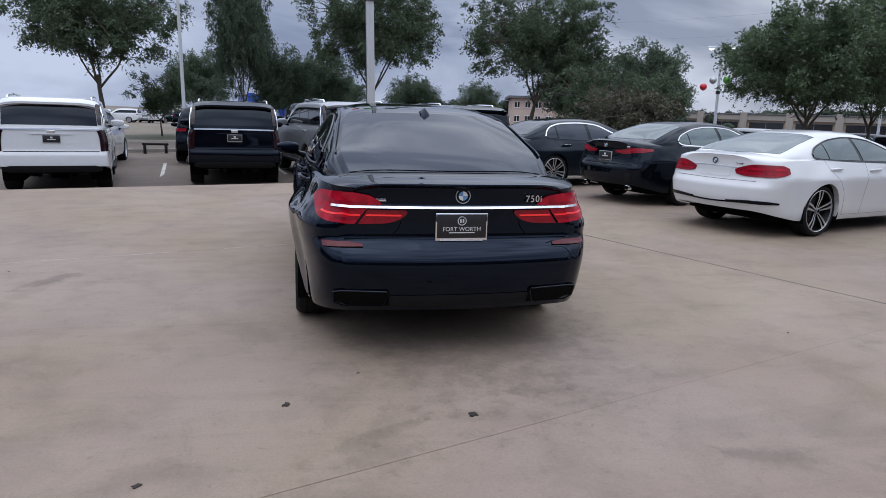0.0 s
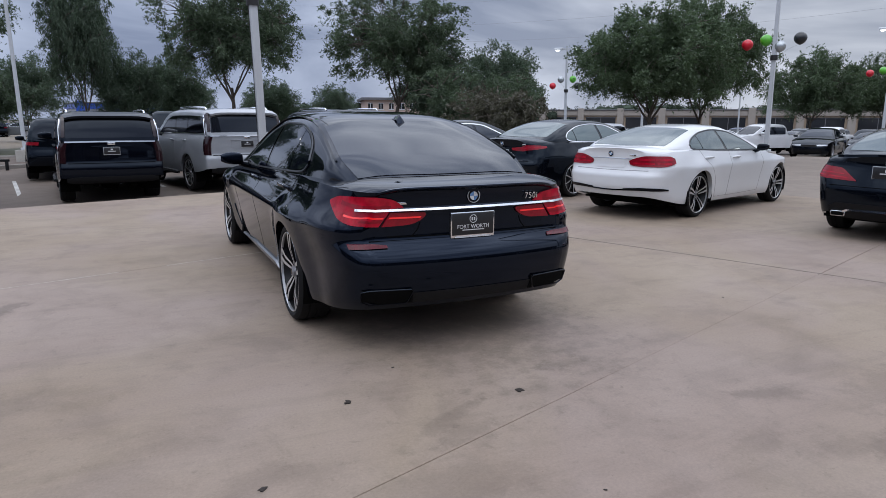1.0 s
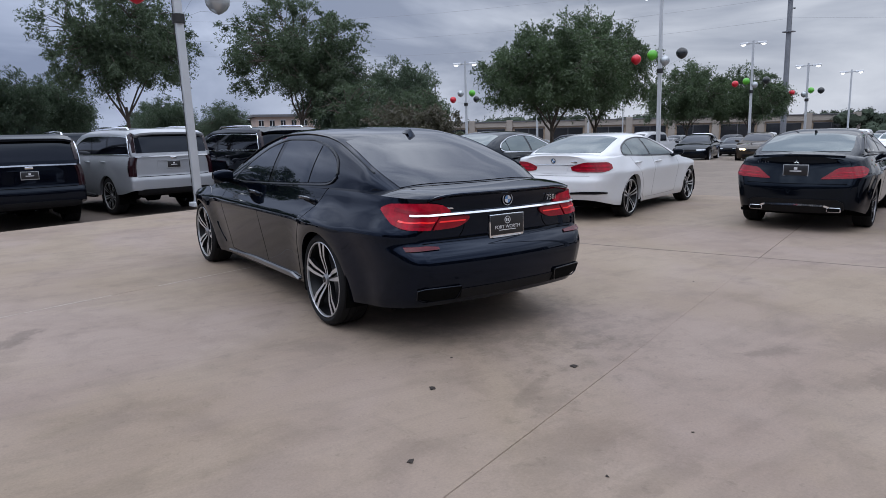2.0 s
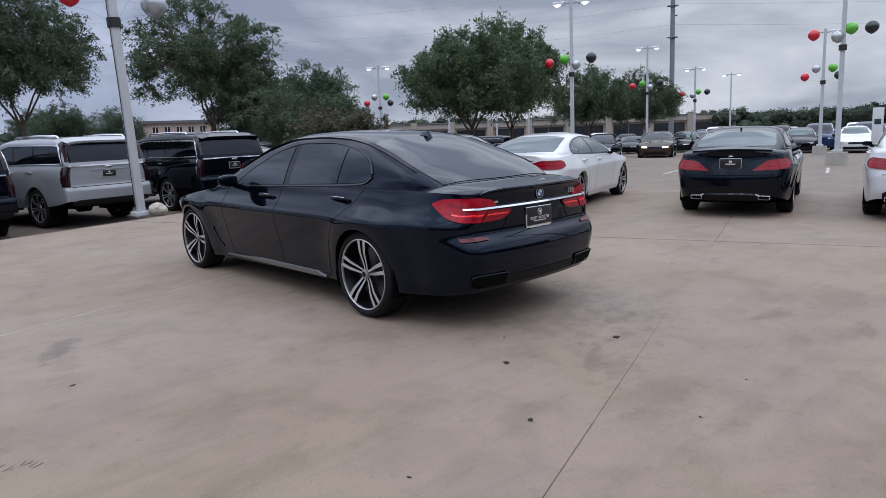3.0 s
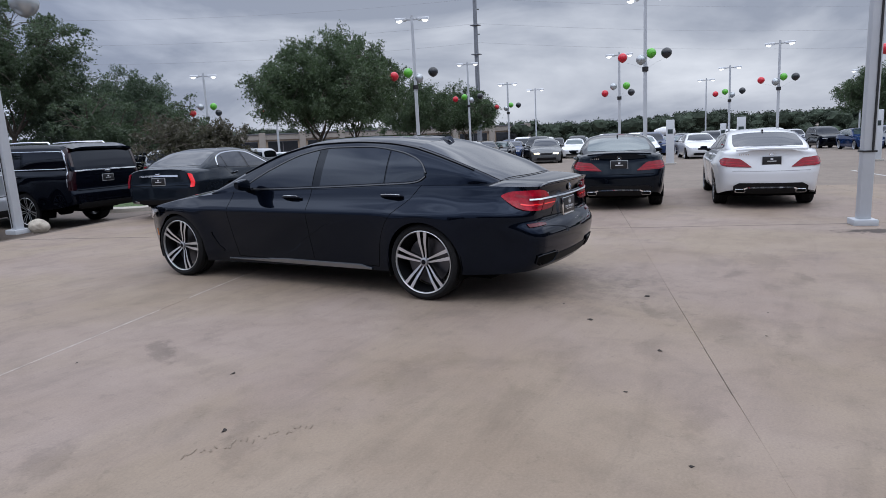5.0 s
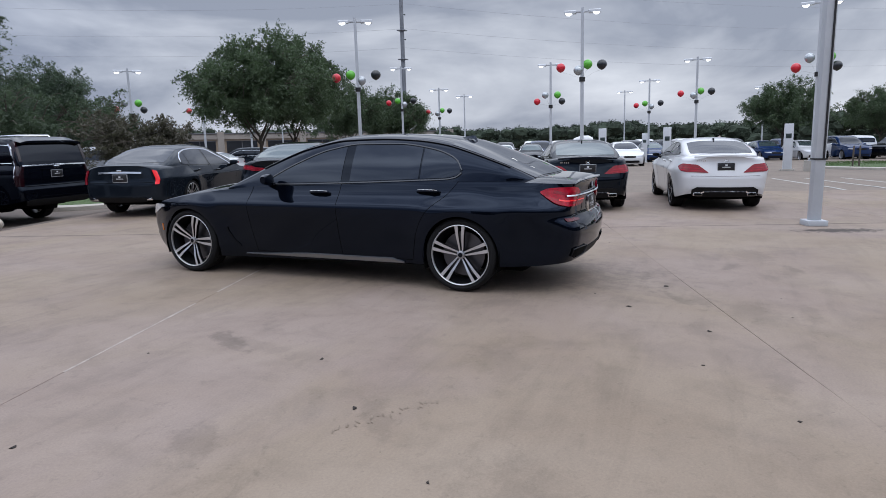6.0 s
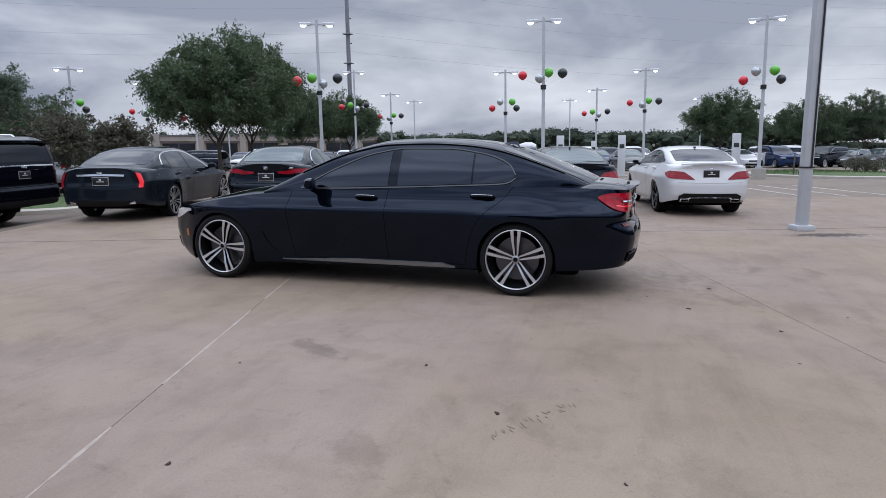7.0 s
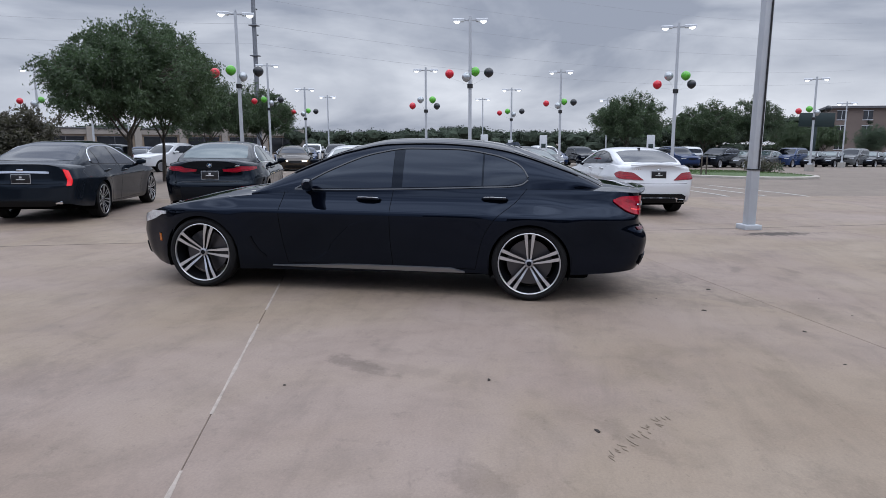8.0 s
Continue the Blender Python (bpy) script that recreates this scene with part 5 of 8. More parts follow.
CTS = shifted(SALOON,
    inset=((0.15, 0.12), (0.22, 0.078), (0.30, 0.056), (0.40, 0.046), (0.52, 0.033), (0.62, 0.018), (0.70, 0.006), (0.735, 0.001), (0.75, 0.001), (0.775, 0.008), (0.82, 0.024), (0.88, 0.046), (0.95, 0.074), (1.06, 0.125)),
    crease=0.745, more_rows=6, flare=0.026,
    tail_crown=0.045,
    plan=((-1.10, 0.715), (-1.07, 0.765), (-0.95, 0.825), (-0.6, 0.885), (0.0, 0.918), (1.5, 0.918), (2.4, 0.915), (2.95, 0.895), (3.4, 0.82), (3.68, 0.66), (3.76, 0.5)),
    belt=((-1.10, 0.98), (-0.8, 1.0), (-0.3, 1.005), (0.8, 0.975), (1.9, 0.945), (2.4, 0.91), (3.0, 0.84), (3.4, 0.77), (3.76, 0.66)),
    deck=((-1.10, 1.06), (-1.02, 1.075), (-0.6, 1.09), (0, 1.08), (2.1, 1.0), (2.45, 0.97), (3.0, 0.90), (3.5, 0.79), (3.76, 0.68)),
    roof=((-0.80, 1.06), (-0.62, 1.10), (-0.2, 1.27), (0.15, 1.39), (0.55, 1.44), (1.0, 1.452), (1.4, 1.42), (1.8, 1.28), (2.2, 1.10), (2.5, 0.94)),
    wheelbase=2.91, wheel_r=0.335, arch_r=0.365, tyre_w=0.24, track_half=0.785, wheel_style=(7, 0.80, 0.09, 1.6, True), roof_half=0.555,
    rear_glass=(-0.62, 0.14), windscreen=(1.46, 2.3), glass="tint_glass", side_glass="tint_glass",
    dlo_low=((-0.16, 1.05), (-0.10, 1.03), (0.05, 1.02), (1.0, 0.985), (1.9, 0.965), (2.06, 0.965)),
    dlo_high=((-0.16, 1.09), (-0.10, 1.19), (0.05, 1.285), (0.35, 1.345), (0.8, 1.362), (1.2, 1.335), (1.6, 1.19), (2.06, 0.97)),
    panes=((-0.13, 0.12), (0.15, 0.92), (1.0, 2.02)), dlo_trim="chrome", trim_top_only=True, trim_w=0.028, door_handles=((1.2, 0.87), (0.28, 0.90)), handle_chrome=True,
    gaps=(((0.98, 0.97), (1.0, 0.75), (1.0, 0.5), (0.98, 0.27)), ((-0.02, 1.0), (0.1, 0.85), (0.34, 0.68), (0.47, 0.5), (0.5, 0.27)),
          ((2.2, 0.92), (2.24, 0.7), (2.2, 0.5), (2.16, 0.27)), ((0.5, 0.27), (1.2, 0.262), (2.16, 0.27))), mirror=(1.92, 0.955, 0.9), tail_from=-0.5,
    rear_in=((0.2, 0.16), (0.3, 0.05), (0.42, 0.0), (0.64, 0.0), (0.69, 0.012), (0.74, 0.024), (0.95, 0.024), (1.05, 0.02)))
CTS = shifted(CTS, belt=tuple((y, z - 0.045) for y, z in CTS["belt"]), deck=tuple((y, z - 0.05) for y, z in CTS["deck"]), roof=tuple((y, z - 0.055) for y, z in CTS["roof"]),
              dlo_low=tuple((y, z - 0.045) for y, z in CTS["dlo_low"]), dlo_high=tuple((y, z - 0.055) for y, z in CTS["dlo_high"]), deck_pow=4.5, mirror=(1.92, 0.91, 0.9),
              door_handles=((1.2, 0.825), (0.28, 0.855)))
cad, kc = car_body("executive_saloon", CTS, "grey_paint", at_grid(3.93, 8.79, 16.5), "dark grey saloon with upright red tail lamps and chrome bar", group="display row")
for sg in (-1, 1):
    lamp(cad, kc, "tail_lamp", sg, -0.034, 0.008, ((-0.034, 0.66), (0.0, 0.65), (0.008, 0.66)), ((-0.034, 0.90), (0.0, 0.925), (0.008, 0.925)), "lamp_red_lit" if sg > 0 else "lamp_red_dark", out=0.014, cols=8, rows=9, label="glowing upright red tail lamp")
    y = kc.cap(sg * 0.5, 0.34).y
    part("tailpipe_trim", Geo().box((sg * 0.52 - 0.09, y - 0.012, 0.34), (sg * 0.52 + 0.09, y + 0.05, 0.40), bevel=0.012), "chrome", cad)
plate(cad, kc, 0.765, dress=False)
end_bar(cad, kc, "lid_bar", [(-0.44, 0.872), (0, 0.882), (0.44, 0.872)], "chrome", 0.040, 0.016, label="chrome lid bar")
end_bar(cad, kc, "bumper_gap", [(-0.66, 0.685), (0, 0.68), (0.66, 0.685)], "seam", 0.010, 0.002)
part("badge", Geo().box((-0.05, kc.cap(0, 0.915).y - 0.022, 0.893), (0.05, kc.cap(0, 0.915).y, 0.930), bevel=0.006), "chrome", cad)
end_panel(cad, kc, "bumper_lower_panel", -0.5, 0.5, 0.30, 0.40, "plastic", out=0.01)

# two coupes of one model
CLA = shifted(FASTBACK,
    plan=((-0.98, 0.56), (-0.95, 0.655), (-0.85, 0.76), (-0.55, 0.828), (0.0, 0.850), (1.3, 0.850), (2.2, 0.848), (2.8, 0.83), (3.15, 0.76), (3.42, 0.61), (3.5, 0.45)),
    belt=((-0.98, 0.945), (-0.8, 0.965), (-0.3, 0.985), (0.8, 0.975), (1.7, 0.94), (2.2, 0.89), (2.8, 0.80), (3.2, 0.70), (3.5, 0.56)),
    deck=((-0.98, 1.01), (-0.92, 1.035), (-0.6, 1.06), (0, 1.07), (1.9, 1.0), (2.2, 0.96), (2.8, 0.86), (3.2, 0.74), (3.5, 0.58)),
    roof=((-0.74, 1.02), (-0.60, 1.055), (-0.1, 1.215), (0.3, 1.312), (0.75, 1.352), (1.15, 1.342), (1.5, 1.27), (1.85, 1.13), (2.2, 0.96), (2.32, 0.89)),
    wheelbase=2.70, wheel_r=0.325, arch_r=0.355, track_half=0.708, tyre_w=0.235, wheel_style=(5, 0.78, 0.13, 0.8, False), glass="clear_glass", side_glass="tint_glass",
    rear_glass=(-0.60, 0.16), windscreen=(1.45, 2.1), roof_half=0.545, roof_pow=3.6, deck_pow=3.2, tail_crown=0.08,
    dlo_low=((-0.16, 1.06), (-0.1, 1.04), (0.1, 1.02), (1.0, 0.99), (1.75, 0.96), (1.92, 0.96)),
    dlo_high=((-0.16, 1.072), (-0.1, 1.09), (0.1, 1.155), (0.45, 1.238), (0.8, 1.262), (1.2, 1.232), (1.55, 1.12), (1.92, 0.965)),
    panes=((-0.08, 0.14), (0.16, 0.82), (0.89, 1.88)), dlo_trim="satin", door_handles=((1.05, 0.88), (0.2, 0.90)), mirror=(1.8, 0.945, 0.66),
    gaps=(((0.86, 0.96), (0.88, 0.75), (0.88, 0.5), (0.86, 0.27)), ((-0.02, 0.98), (0.1, 0.85), (0.32, 0.68), (0.44, 0.5), (0.46, 0.27)),
          ((1.98, 0.90), (2.02, 0.7), (2.0, 0.5), (1.96, 0.27)), ((0.46, 0.27), (1.2, 0.262), (1.96, 0.27))),
    rear_in=((0.2, 0.18), (0.32, 0.05), (0.46, 0.0), (0.60, 0.0), (0.68, 0.02), (0.78, 0.05), (0.92, 0.08), (1.03, 0.05)))


def display_coupe(paint, m, label, bar_mat, glass):
    s = shifted(CLA, glass=glass)
    car, k = car_body("coupe", s, paint, m, label, group="display row")
    rear_set(car, k, ((-0.28, 0.815), (-0.15, 0.755), (0.0, 0.725), (0.25, 0.714)), ((-0.28, 0.840), (-0.12, 0.880), (0.02, 0.862), (0.14, 0.800), (0.25, 0.728)), -0.28, 0.25, "lamp_red_dark", 0.82, 0.655,
             lower=(0.58, 0.26, 0.45), pipes=(0.47, 0.315, 0.085, 0.036, "chrome"))
    for sg in (-1, 1):
        for z0 in (0.752, 0.792):
            lamp(car, k, "lamp_light_bar", sg, -0.20, 0.15 if z0 < 0.78 else 0.09, ((-0.20, z0 + 0.02), (0.0, z0), (0.17, z0 - 0.012)), ((-0.20, z0 + 0.032), (0.0, z0 + 0.014), (0.17, z0 + 0.0)), "lamp_red", out=0.0125, cols=10, rows=2)
    end_bar(car, k, "bumper_strip", [(-0.42, 0.335), (-0.35, 0.362), (0, 0.372), (0.35, 0.362), (0.42, 0.335)], bar_mat, 0.026, 0.024)
    end_bar(car, k, "lid_lip", [(-0.55, 1.0), (0, 1.022), (0.55, 1.0)], paint, 0.03, 0.014)
    y = k.cap(0, 0.935).y
    ring = Geo().tube([(0.036 * math.cos(a), y - 0.004, 0.935 + 0.036 * math.sin(a)) for a in span(0, 2 * math.pi, 21)], 0.0035, 5, cap=False)
    for q in (90, 210, 330):
        ring.tube([(0, y - 0.005, 0.935), (0.035 * math.cos(radians(q)), y - 0.004, 0.935 + 0.035 * math.sin(radians(q)))], [0.005, 0.002], 5)
    part("badge", ring, "chrome", car)
    g = Geo()
    for i in range(5):
        x = -0.50 + 0.034 * i
        yy = k.cap(x, 0.93).y
        g.box((x, yy - 0.004, 0.918), (x + 0.024, yy + 0.002, 0.942))
    part("model_badge", g, "chrome", car)
    fin = Geo().box((-0.012, 0.18, k.roof(0.2)), (0.012, 0.32, k.roof(0.25) + 0.035), bevel=0.010)
    part("roof_antenna", fin, "gloss_black", car)
    return car


display_coupe("navy_paint", at_grid(6.90, 0.31, 16.3), "black four-door coupe with red tail lamps and chrome bumper strip", "chrome", "clear_glass")
display_coupe("white_paint", at_grid(7.60, -2.17, 11.5), "white four-door coupe with red tail lamps and black lower bumper", "chrome", "tint_glass")

# full-size SUVs
SUV = dict(
    plan=((-1.18, 0.886), (-1.168, 0.922), (-1.11, 0.950), (-0.7, 0.969), (0.0, 0.977), (1.5, 0.977), (2.5, 0.972), (3.1, 0.958), (3.5, 0.910), (3.78, 0.786), (3.86, 0.671)),
    inset=((0.3, 0.06), (0.42, 0.02), (0.6, 0.0), (1.02, 0.005), (1.16, 0.025), (1.27, 0.06), (1.34, 0.08)),
    belt=((-1.18, 1.27), (-0.5, 1.275), (1.5, 1.255), (2.3, 1.225), (2.9, 1.17), (3.5, 1.10), (3.86, 0.98)),
    deck=((-1.18, 1.28), (0, 1.285), (2.0, 1.27), (2.5, 1.265), (3.2, 1.21), (3.7, 1.12), (3.86, 1.0)),
    roof=((-1.14, 1.25), (-1.12, 1.33), (-1.07, 1.54), (-1.01, 1.735), (-0.96, 1.80), (-0.86, 1.838), (-0.5, 1.86), (0.2, 1.875), (1.0, 1.865), (1.45, 1.82), (1.75, 1.70), (2.1, 1.47), (2.5, 1.25), (2.6, 1.19)),
    sill=((-1.18, 0.56), (-0.9, 0.50), (-0.5, 0.45), (0.5, 0.40), (2.4, 0.38), (3.4, 0.36), (3.86, 0.40)),
    rear_in=((0.4, 0.10), (0.5, 0.02), (0.6, 0.0), (0.78, 0.0), (0.85, 0.045), (0.95, 0.05), (1.28, 0.055)),
    front_in=((0.3, 0.1), (0.5, 0.0), (0.9, 0.0), (1.1, 0.06)),
    wheelbase=2.95, wheel_r=0.405, arch_r=0.455, tyre_w=0.285, track_half=0.828, wheel_style=(7, 0.74, 0.09, 1.6, True), roof_half=0.825, rail_drop=0.06, roof_pow=6.0, tuck=0.0,
    tail_crown=0.022, nose_crown=0.06, rear_glass=(-1.117, -1.015), windscreen=(1.62, 2.44), rear_bow=0.0, glass_u=0.915,
    dlo_low=((-0.98, 1.325), (-0.93, 1.318), (0.5, 1.305), (1.8, 1.280), (2.1, 1.275)),
    dlo_high=((-0.98, 1.60), (-0.93, 1.665), (-0.7, 1.685), (0.5, 1.70), (1.1, 1.69), (1.5, 1.60), (1.85, 1.42), (2.1, 1.285)),
    panes=((-0.94, -0.02), (0.06, 0.82), (0.90, 2.06)), dlo_trim="chrome", trim_w=0.012, glass="privacy_glass", side_glass="privacy_glass",
    gaps=(((0.86, 1.27), (0.87, 0.9), (0.86, 0.45)), ((0.02, 1.27), (0.08, 1.0), (0.40, 0.80), (0.50, 0.45)), ((2.1, 1.23), (2.12, 0.8), (2.1, 0.45))),
    door_handles=((1.05, 1.14), (0.2, 1.15)), handle_chrome=True, mirror=(1.95, 1.25, 1.3), flare=0.022, tail_from=-0.6)


def full_size_suv(paint, m, label, lamp_mat="lamp_dark", spec=SUV):
    car, k = car_body("suv", spec, paint, m, label, group="parked SUVs")
    for sg in (-1, 1):
        # upright tail lamp up the corner, lower half on the body and upper half on the pillar
        lamp(car, k, "tail_lamp", sg, -0.085, 0.060, ((-0.085, 0.86), (0.050, 0.85)), ((-0.085, 1.255), (0.050, 1.26)), lamp_mat, out=0.012, cols=8, rows=8, label="slim upright tail lamp")
        rows = []
        for z in span(1.262, 1.70, 12):
            lo_, hi_ = k.g0, k.g0 + 0.4
            for _ in range(24):
                mid = (lo_ + hi_) / 2
                if k.roof(mid) < z + 0.10:
                    lo_ = mid
                else:
                    hi_ = mid
            y = lo_
            a = k.top(y, sg * 0.925, 1, 0.010)
            b = k.top(y, sg * 1.0, 1, 0.012)
            c = k.green(y + 0.07, z, sg, 0.012)
            rows.append([a, b, c])
        pl = part("pillar_lamp", Geo().grid(rows, flip=sg > 0), lamp_mat, car, "slim dark pillar lamp")
        edge = [r[2] + Vector((sg * 0.004, 0, 0)) for r in rows]
        part("lamp_edge", Geo().strip(edge, [Vector((sg, 0, 0.2))] * len(edge), 0.030, 0.008), "chrome", pl, "chrome edge")
        pts = [k.wrap(-0.09, z, sg, False, 0.006) for z in span(0.93, 1.26, 8)]
        part("lamp_edge", Geo().strip(pts, [Vector((sg, -0.2, 0))] * 8, 0.022, 0.008), "chrome", pl, "chrome edge")
        rails = [k.top(y, sg * 0.86, 1, h) for y, h in ((-0.70, 0.0), (-0.64, 0.045), (0.2, 0.05), (1.0, 0.045), (1.08, 0.0))]
        part("roof_rail", Geo().tube(rails, 0.02, 8), "chrome", car, "bright roof rail")
        pts = [k.side(y, 0.40, sg, 0.05) for y in span(0.55, 2.35, 8)]
        part("running_board", Geo().tube(pts, [0.03] + [0.05] * 6 + [0.03], 8), "plastic", car)
    # roof spoiler, chrome belt bar and the deep bumper
    sp = Geo()
    y = k.s["roof"][4][0]
    rows = []
    for u in span(-0.95, 0.95, 15):
        a = k.top(y + 0.12, u, 1, 0.012)
        b = k.top(y, u, 1, 0.010)
        rows.append([a, b, Vector((b.x * 0.985, y - 0.15, b.z - 0.035)), Vector((b.x * 0.98, y - 0.145, b.z - 0.075)), Vector((b.x * 0.98, y - 0.01, b.z - 0.10))])
    sp.grid(rows)
    part("roof_spoiler", sp, paint, car)
    end_bar(car, k, "tailgate_bar", [(-0.82, 1.262), (0, 1.268), (0.82, 1.262)], "chrome", 0.03, 0.016, label="chrome tailgate bar")
    part("badge", Geo().box((-0.07, k.cap(0, 1.225).y - 0.02, 1.20), (0.07, k.cap(0, 1.225).y, 1.25), bevel=0.008), "chrome", car)
    plate(car, k, 1.08, dress=False)
    end_panel(car, k, "plate_recess", -0.36, 0.36, 0.99, 1.175, paint, out=0.004)
    end_bar(car, k, "tailgate_gap", [(-0.8, 0.835), (0, 0.832), (0.8, 0.835)], "seam", 0.034, 0.002)
    end_bar(car, k, "plate_lip", [(-0.36, 1.175), (0, 1.177), (0.36, 1.175)], paint, 0.02, 0.02)
    end_panel(car, k, "bumper_lower_panel", -0.84, 0.84, 0.44, 0.575, "plastic", out=0.012, corner=0.03)
    for sg in (-1, 1):
        part("rear_suspension", Geo().tube([(sg * 0.3, -0.6, 0.36), (sg * 0.34, 0, 0.36), (sg * 0.34, 0.3, 0.42)], 0.045, 8), "under", car)
    part("rear_axle", Geo().tube([(-0.72, 0, 0.38), (-0.2, 0, 0.38), (-0.12, 0, 0.36), (0.12, 0, 0.36), (0.2, 0, 0.38), (0.72, 0, 0.38)], [0.05, 0.05, 0.14, 0.14, 0.05, 0.05], 10), "under", car)
    return car


LOTZ = -0.24
full_size_suv("pearl_paint", at_grid(-5.76, 10.47, 103, LOTZ - 0.13), "white full-size SUV with dark glass and chrome roof rails", "lamp_dark")
full_size_suv("black_paint_suv", at_grid(-2.35, 11.45, 96, LOTZ - 0.085), "black full-size SUV with slim smoked tail lamps")
full_size_suv("silver_paint", at_grid(0.23, 11.94, 104, LOTZ), "silver full-size SUV beside a light pole", "lamp_dark")
LONG = shifted(SUV, plan=tuple((y - (0.32 if y < 0 else 0), w) for y, w in SUV["plan"]), wheelbase=2.95)
for key in ("belt", "deck", "roof", "sill", "dlo_low", "dlo_high"):
    LONG[key] = tuple((y - (0.32 if y < -0.45 else 0), w) for y, w in SUV[key])
LONG["rear_glass"] = (-1.437, -1.335)
LONG["panes"] = ((-1.26, -0.02), (0.06, 0.82), (0.90, 2.06))
full_size_suv("black_paint_suv", at_grid(3.16, 12.33, 98, LOTZ), "long black SUV with tall chrome-edged tail lamps", "lamp_dark", LONG)


# ---------------------------------------------------------------- ground
def east_drop(x, y):
    """The car park falls away beyond the display pad."""
    al = x * math.cos(radians(HEAD)) + y * math.sin(radians(HEAD))
    return 0.017 * max(0.0, min(al, 70.0) - 11.0)


def ground_z(x, y):
    a = -x * math.sin(radians(HEAD)) + y * math.cos(radians(HEAD))
    return -0.006 - (0.234 + 0.13 * smooth01((4.2 - x * math.cos(radians(HEAD)) - y * math.sin(radians(HEAD))) / 5.5)) * smooth01((a - 8.35) / 2.0) - east_drop(x, y) - 0.014 * max(0.0, min(a, 120.0) - 42.0) * smooth01((34 - x) / 20)


def grid_xy(al, ac):
    return FWD.x * al + ACR.x * ac, FWD.y * al + ACR.y * ac


rows = []
als = [-900, -300, -120, -60] + span(-40, 80, 61) + [110, 160, 300, 900]
acs = [-900, -300, -120, -60, -30, -10, 0, 6, 8.2] + span(8.4, 10.8, 9) + [14, 20, 30, 34, 38, 45, 70, 120, 300, 900]
for al in als:
    rows.append([(*grid_xy(al, ac), ground_z(*grid_xy(al, ac))) for ac in acs])
gnd = part("ground", Geo().grid(rows), "asphalt")
gnd.data.materials.append(M["east_lot"])
gnd.data.materials.append(M["dry_field"])
gnd.data.materials.append(M["verge"])
for poly in gnd.data.polygons:
    c = poly.center
    if FWD.dot(c) > 6 and ACR.dot(c) < 8.3:
        poly.material_index = 1
    elif ACR.dot(c) > 30 and FWD.dot(c) < 22:
        poly.material_index = 3 if ACR.dot(c) < 38 else 2
tagged(gnd, "faded brown-grey asphalt car park reaching the horizon", "ground", kind="structure")

# concrete display pad: slabs with open joints between them
pad = tagged(new("pavement"), "pale broomed concrete display pad with joints", "pavement", kind="structure")
AC = (-24.0, -15.4, -10.9, -6.38, -1.876, 2.61, 8.42)
AL = (-26.0, -16.6, -6.6, 3.38, 10.1)
JOINT = 0.0016


def slab(a0, a1, c0, c1):
    g = Geo()
    sk = {-1.88: 0.0337, 2.61: -0.006}

    def P(al, ac, z):
        # the joints run very slightly out of true
        return (*grid_xy(al - 0.09 * ac * (1.0 if al == 3.38 else 0) + (0.03 if al == 3.38 else 0), ac + sk.get(round(ac, 2), 0.0) * al), z)
    ring = []
    for (a, sa), (c, sc) in (((a0, 1), (c0, 1)), ((a1, -1), (c0, 1)), ((a1, -1), (c1, -1)), ((a0, 1), (c1, -1))):
        base = Vector(P(a, c, 0.0))
        inw = FWD * sa * (4.5 if a == 3.38 else 1.0) + ACR * sc
        ring.append((base, inw))
    top = [b + i * (JOINT + 0.0025) for b, i in ring]
    mid = [b + i * JOINT - Vector((0, 0, 0.005)) for b, i in ring]
    bot = [b + i * JOINT - Vector((0, 0, 0.12)) for b, i in ring]
    g.add(top + mid + bot, [(0, 1, 2, 3)] + [(4 + k, 4 + (k + 1) % 4, (k + 1) % 4, k) for k in range(4)] +
          [(8 + k, 8 + (k + 1) % 4, 4 + (k + 1) % 4, 4 + k) for k in range(4)])
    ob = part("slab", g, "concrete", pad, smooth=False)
    return ob


for c0, c1 in zip(AC, AC[1:]):
    for a0, a1 in zip(AL, AL[1:]):
        slab(a0, a1, c0, c1)
# pale sealant worked into the joint that runs past the saloon
rg = random.Random(2)
seal, rows = Geo(), []
for al in span(-8, 0.1, 240):
    ac = 2.61 - 0.006 * al
    w = 0.009 + 0.007 * noise.noise(Vector((al * 3.1, 0, 4))) + 0.003 * rg.random()
    if noise.noise(Vector((al * 1.3, 7.0, 0))) < -0.22 or w < 0.005:
        if len(rows) > 1:
            seal.grid(rows)
        rows = []
        continue
    a, b = Vector((*grid_xy(al, ac - w), 0)), Vector((*grid_xy(al, ac + w * 0.8), 0))
    rows.append([(a.x, a.y, -0.004), (a.x, a.y, 0.0012), ((a.x + b.x) / 2, (a.y + b.y) / 2, 0.0025), (b.x, b.y, 0.0012), (b.x, b.y, -0.004)])
if len(rows) > 1:
    seal.grid(rows)
M["sealant"] = material("joint_sealant", (0.32, 0.275, 0.24), 0.8, vary=0.35, vscale=9)
part("joint_sealant", seal, "sealant", pad, "pale joint sealant")
# the joint behind the display row is packed with grit almost to the top
rows = []
for al in span(-9.0, 3.5, 260):
    ac = -1.876 + 0.0337 * ((al + 6.6) * 0.9804 - 6.6)
    a, b = Vector((*grid_xy(al, ac - 0.006), 0)), Vector((*grid_xy(al, ac + 0.006), 0))
    z = -0.0022 + 0.0035 * noise.noise(Vector((al * 1.7, 0.5, 0))) + 0.0012 * noise.noise(Vector((al * 11, 2.5, 0)))
    z = min(z - 0.0032 * smooth01((al + 3.2) / 0.6) * smooth01((1.2 - al) / 1.6), -0.0006)
    z = z + (-0.0012 - z) * smooth01((al + 0.9) / 1.1)
    rows.append([(a.x, a.y, -0.02), (a.x, a.y, z), (b.x, b.y, z), (b.x, b.y, -0.02)])
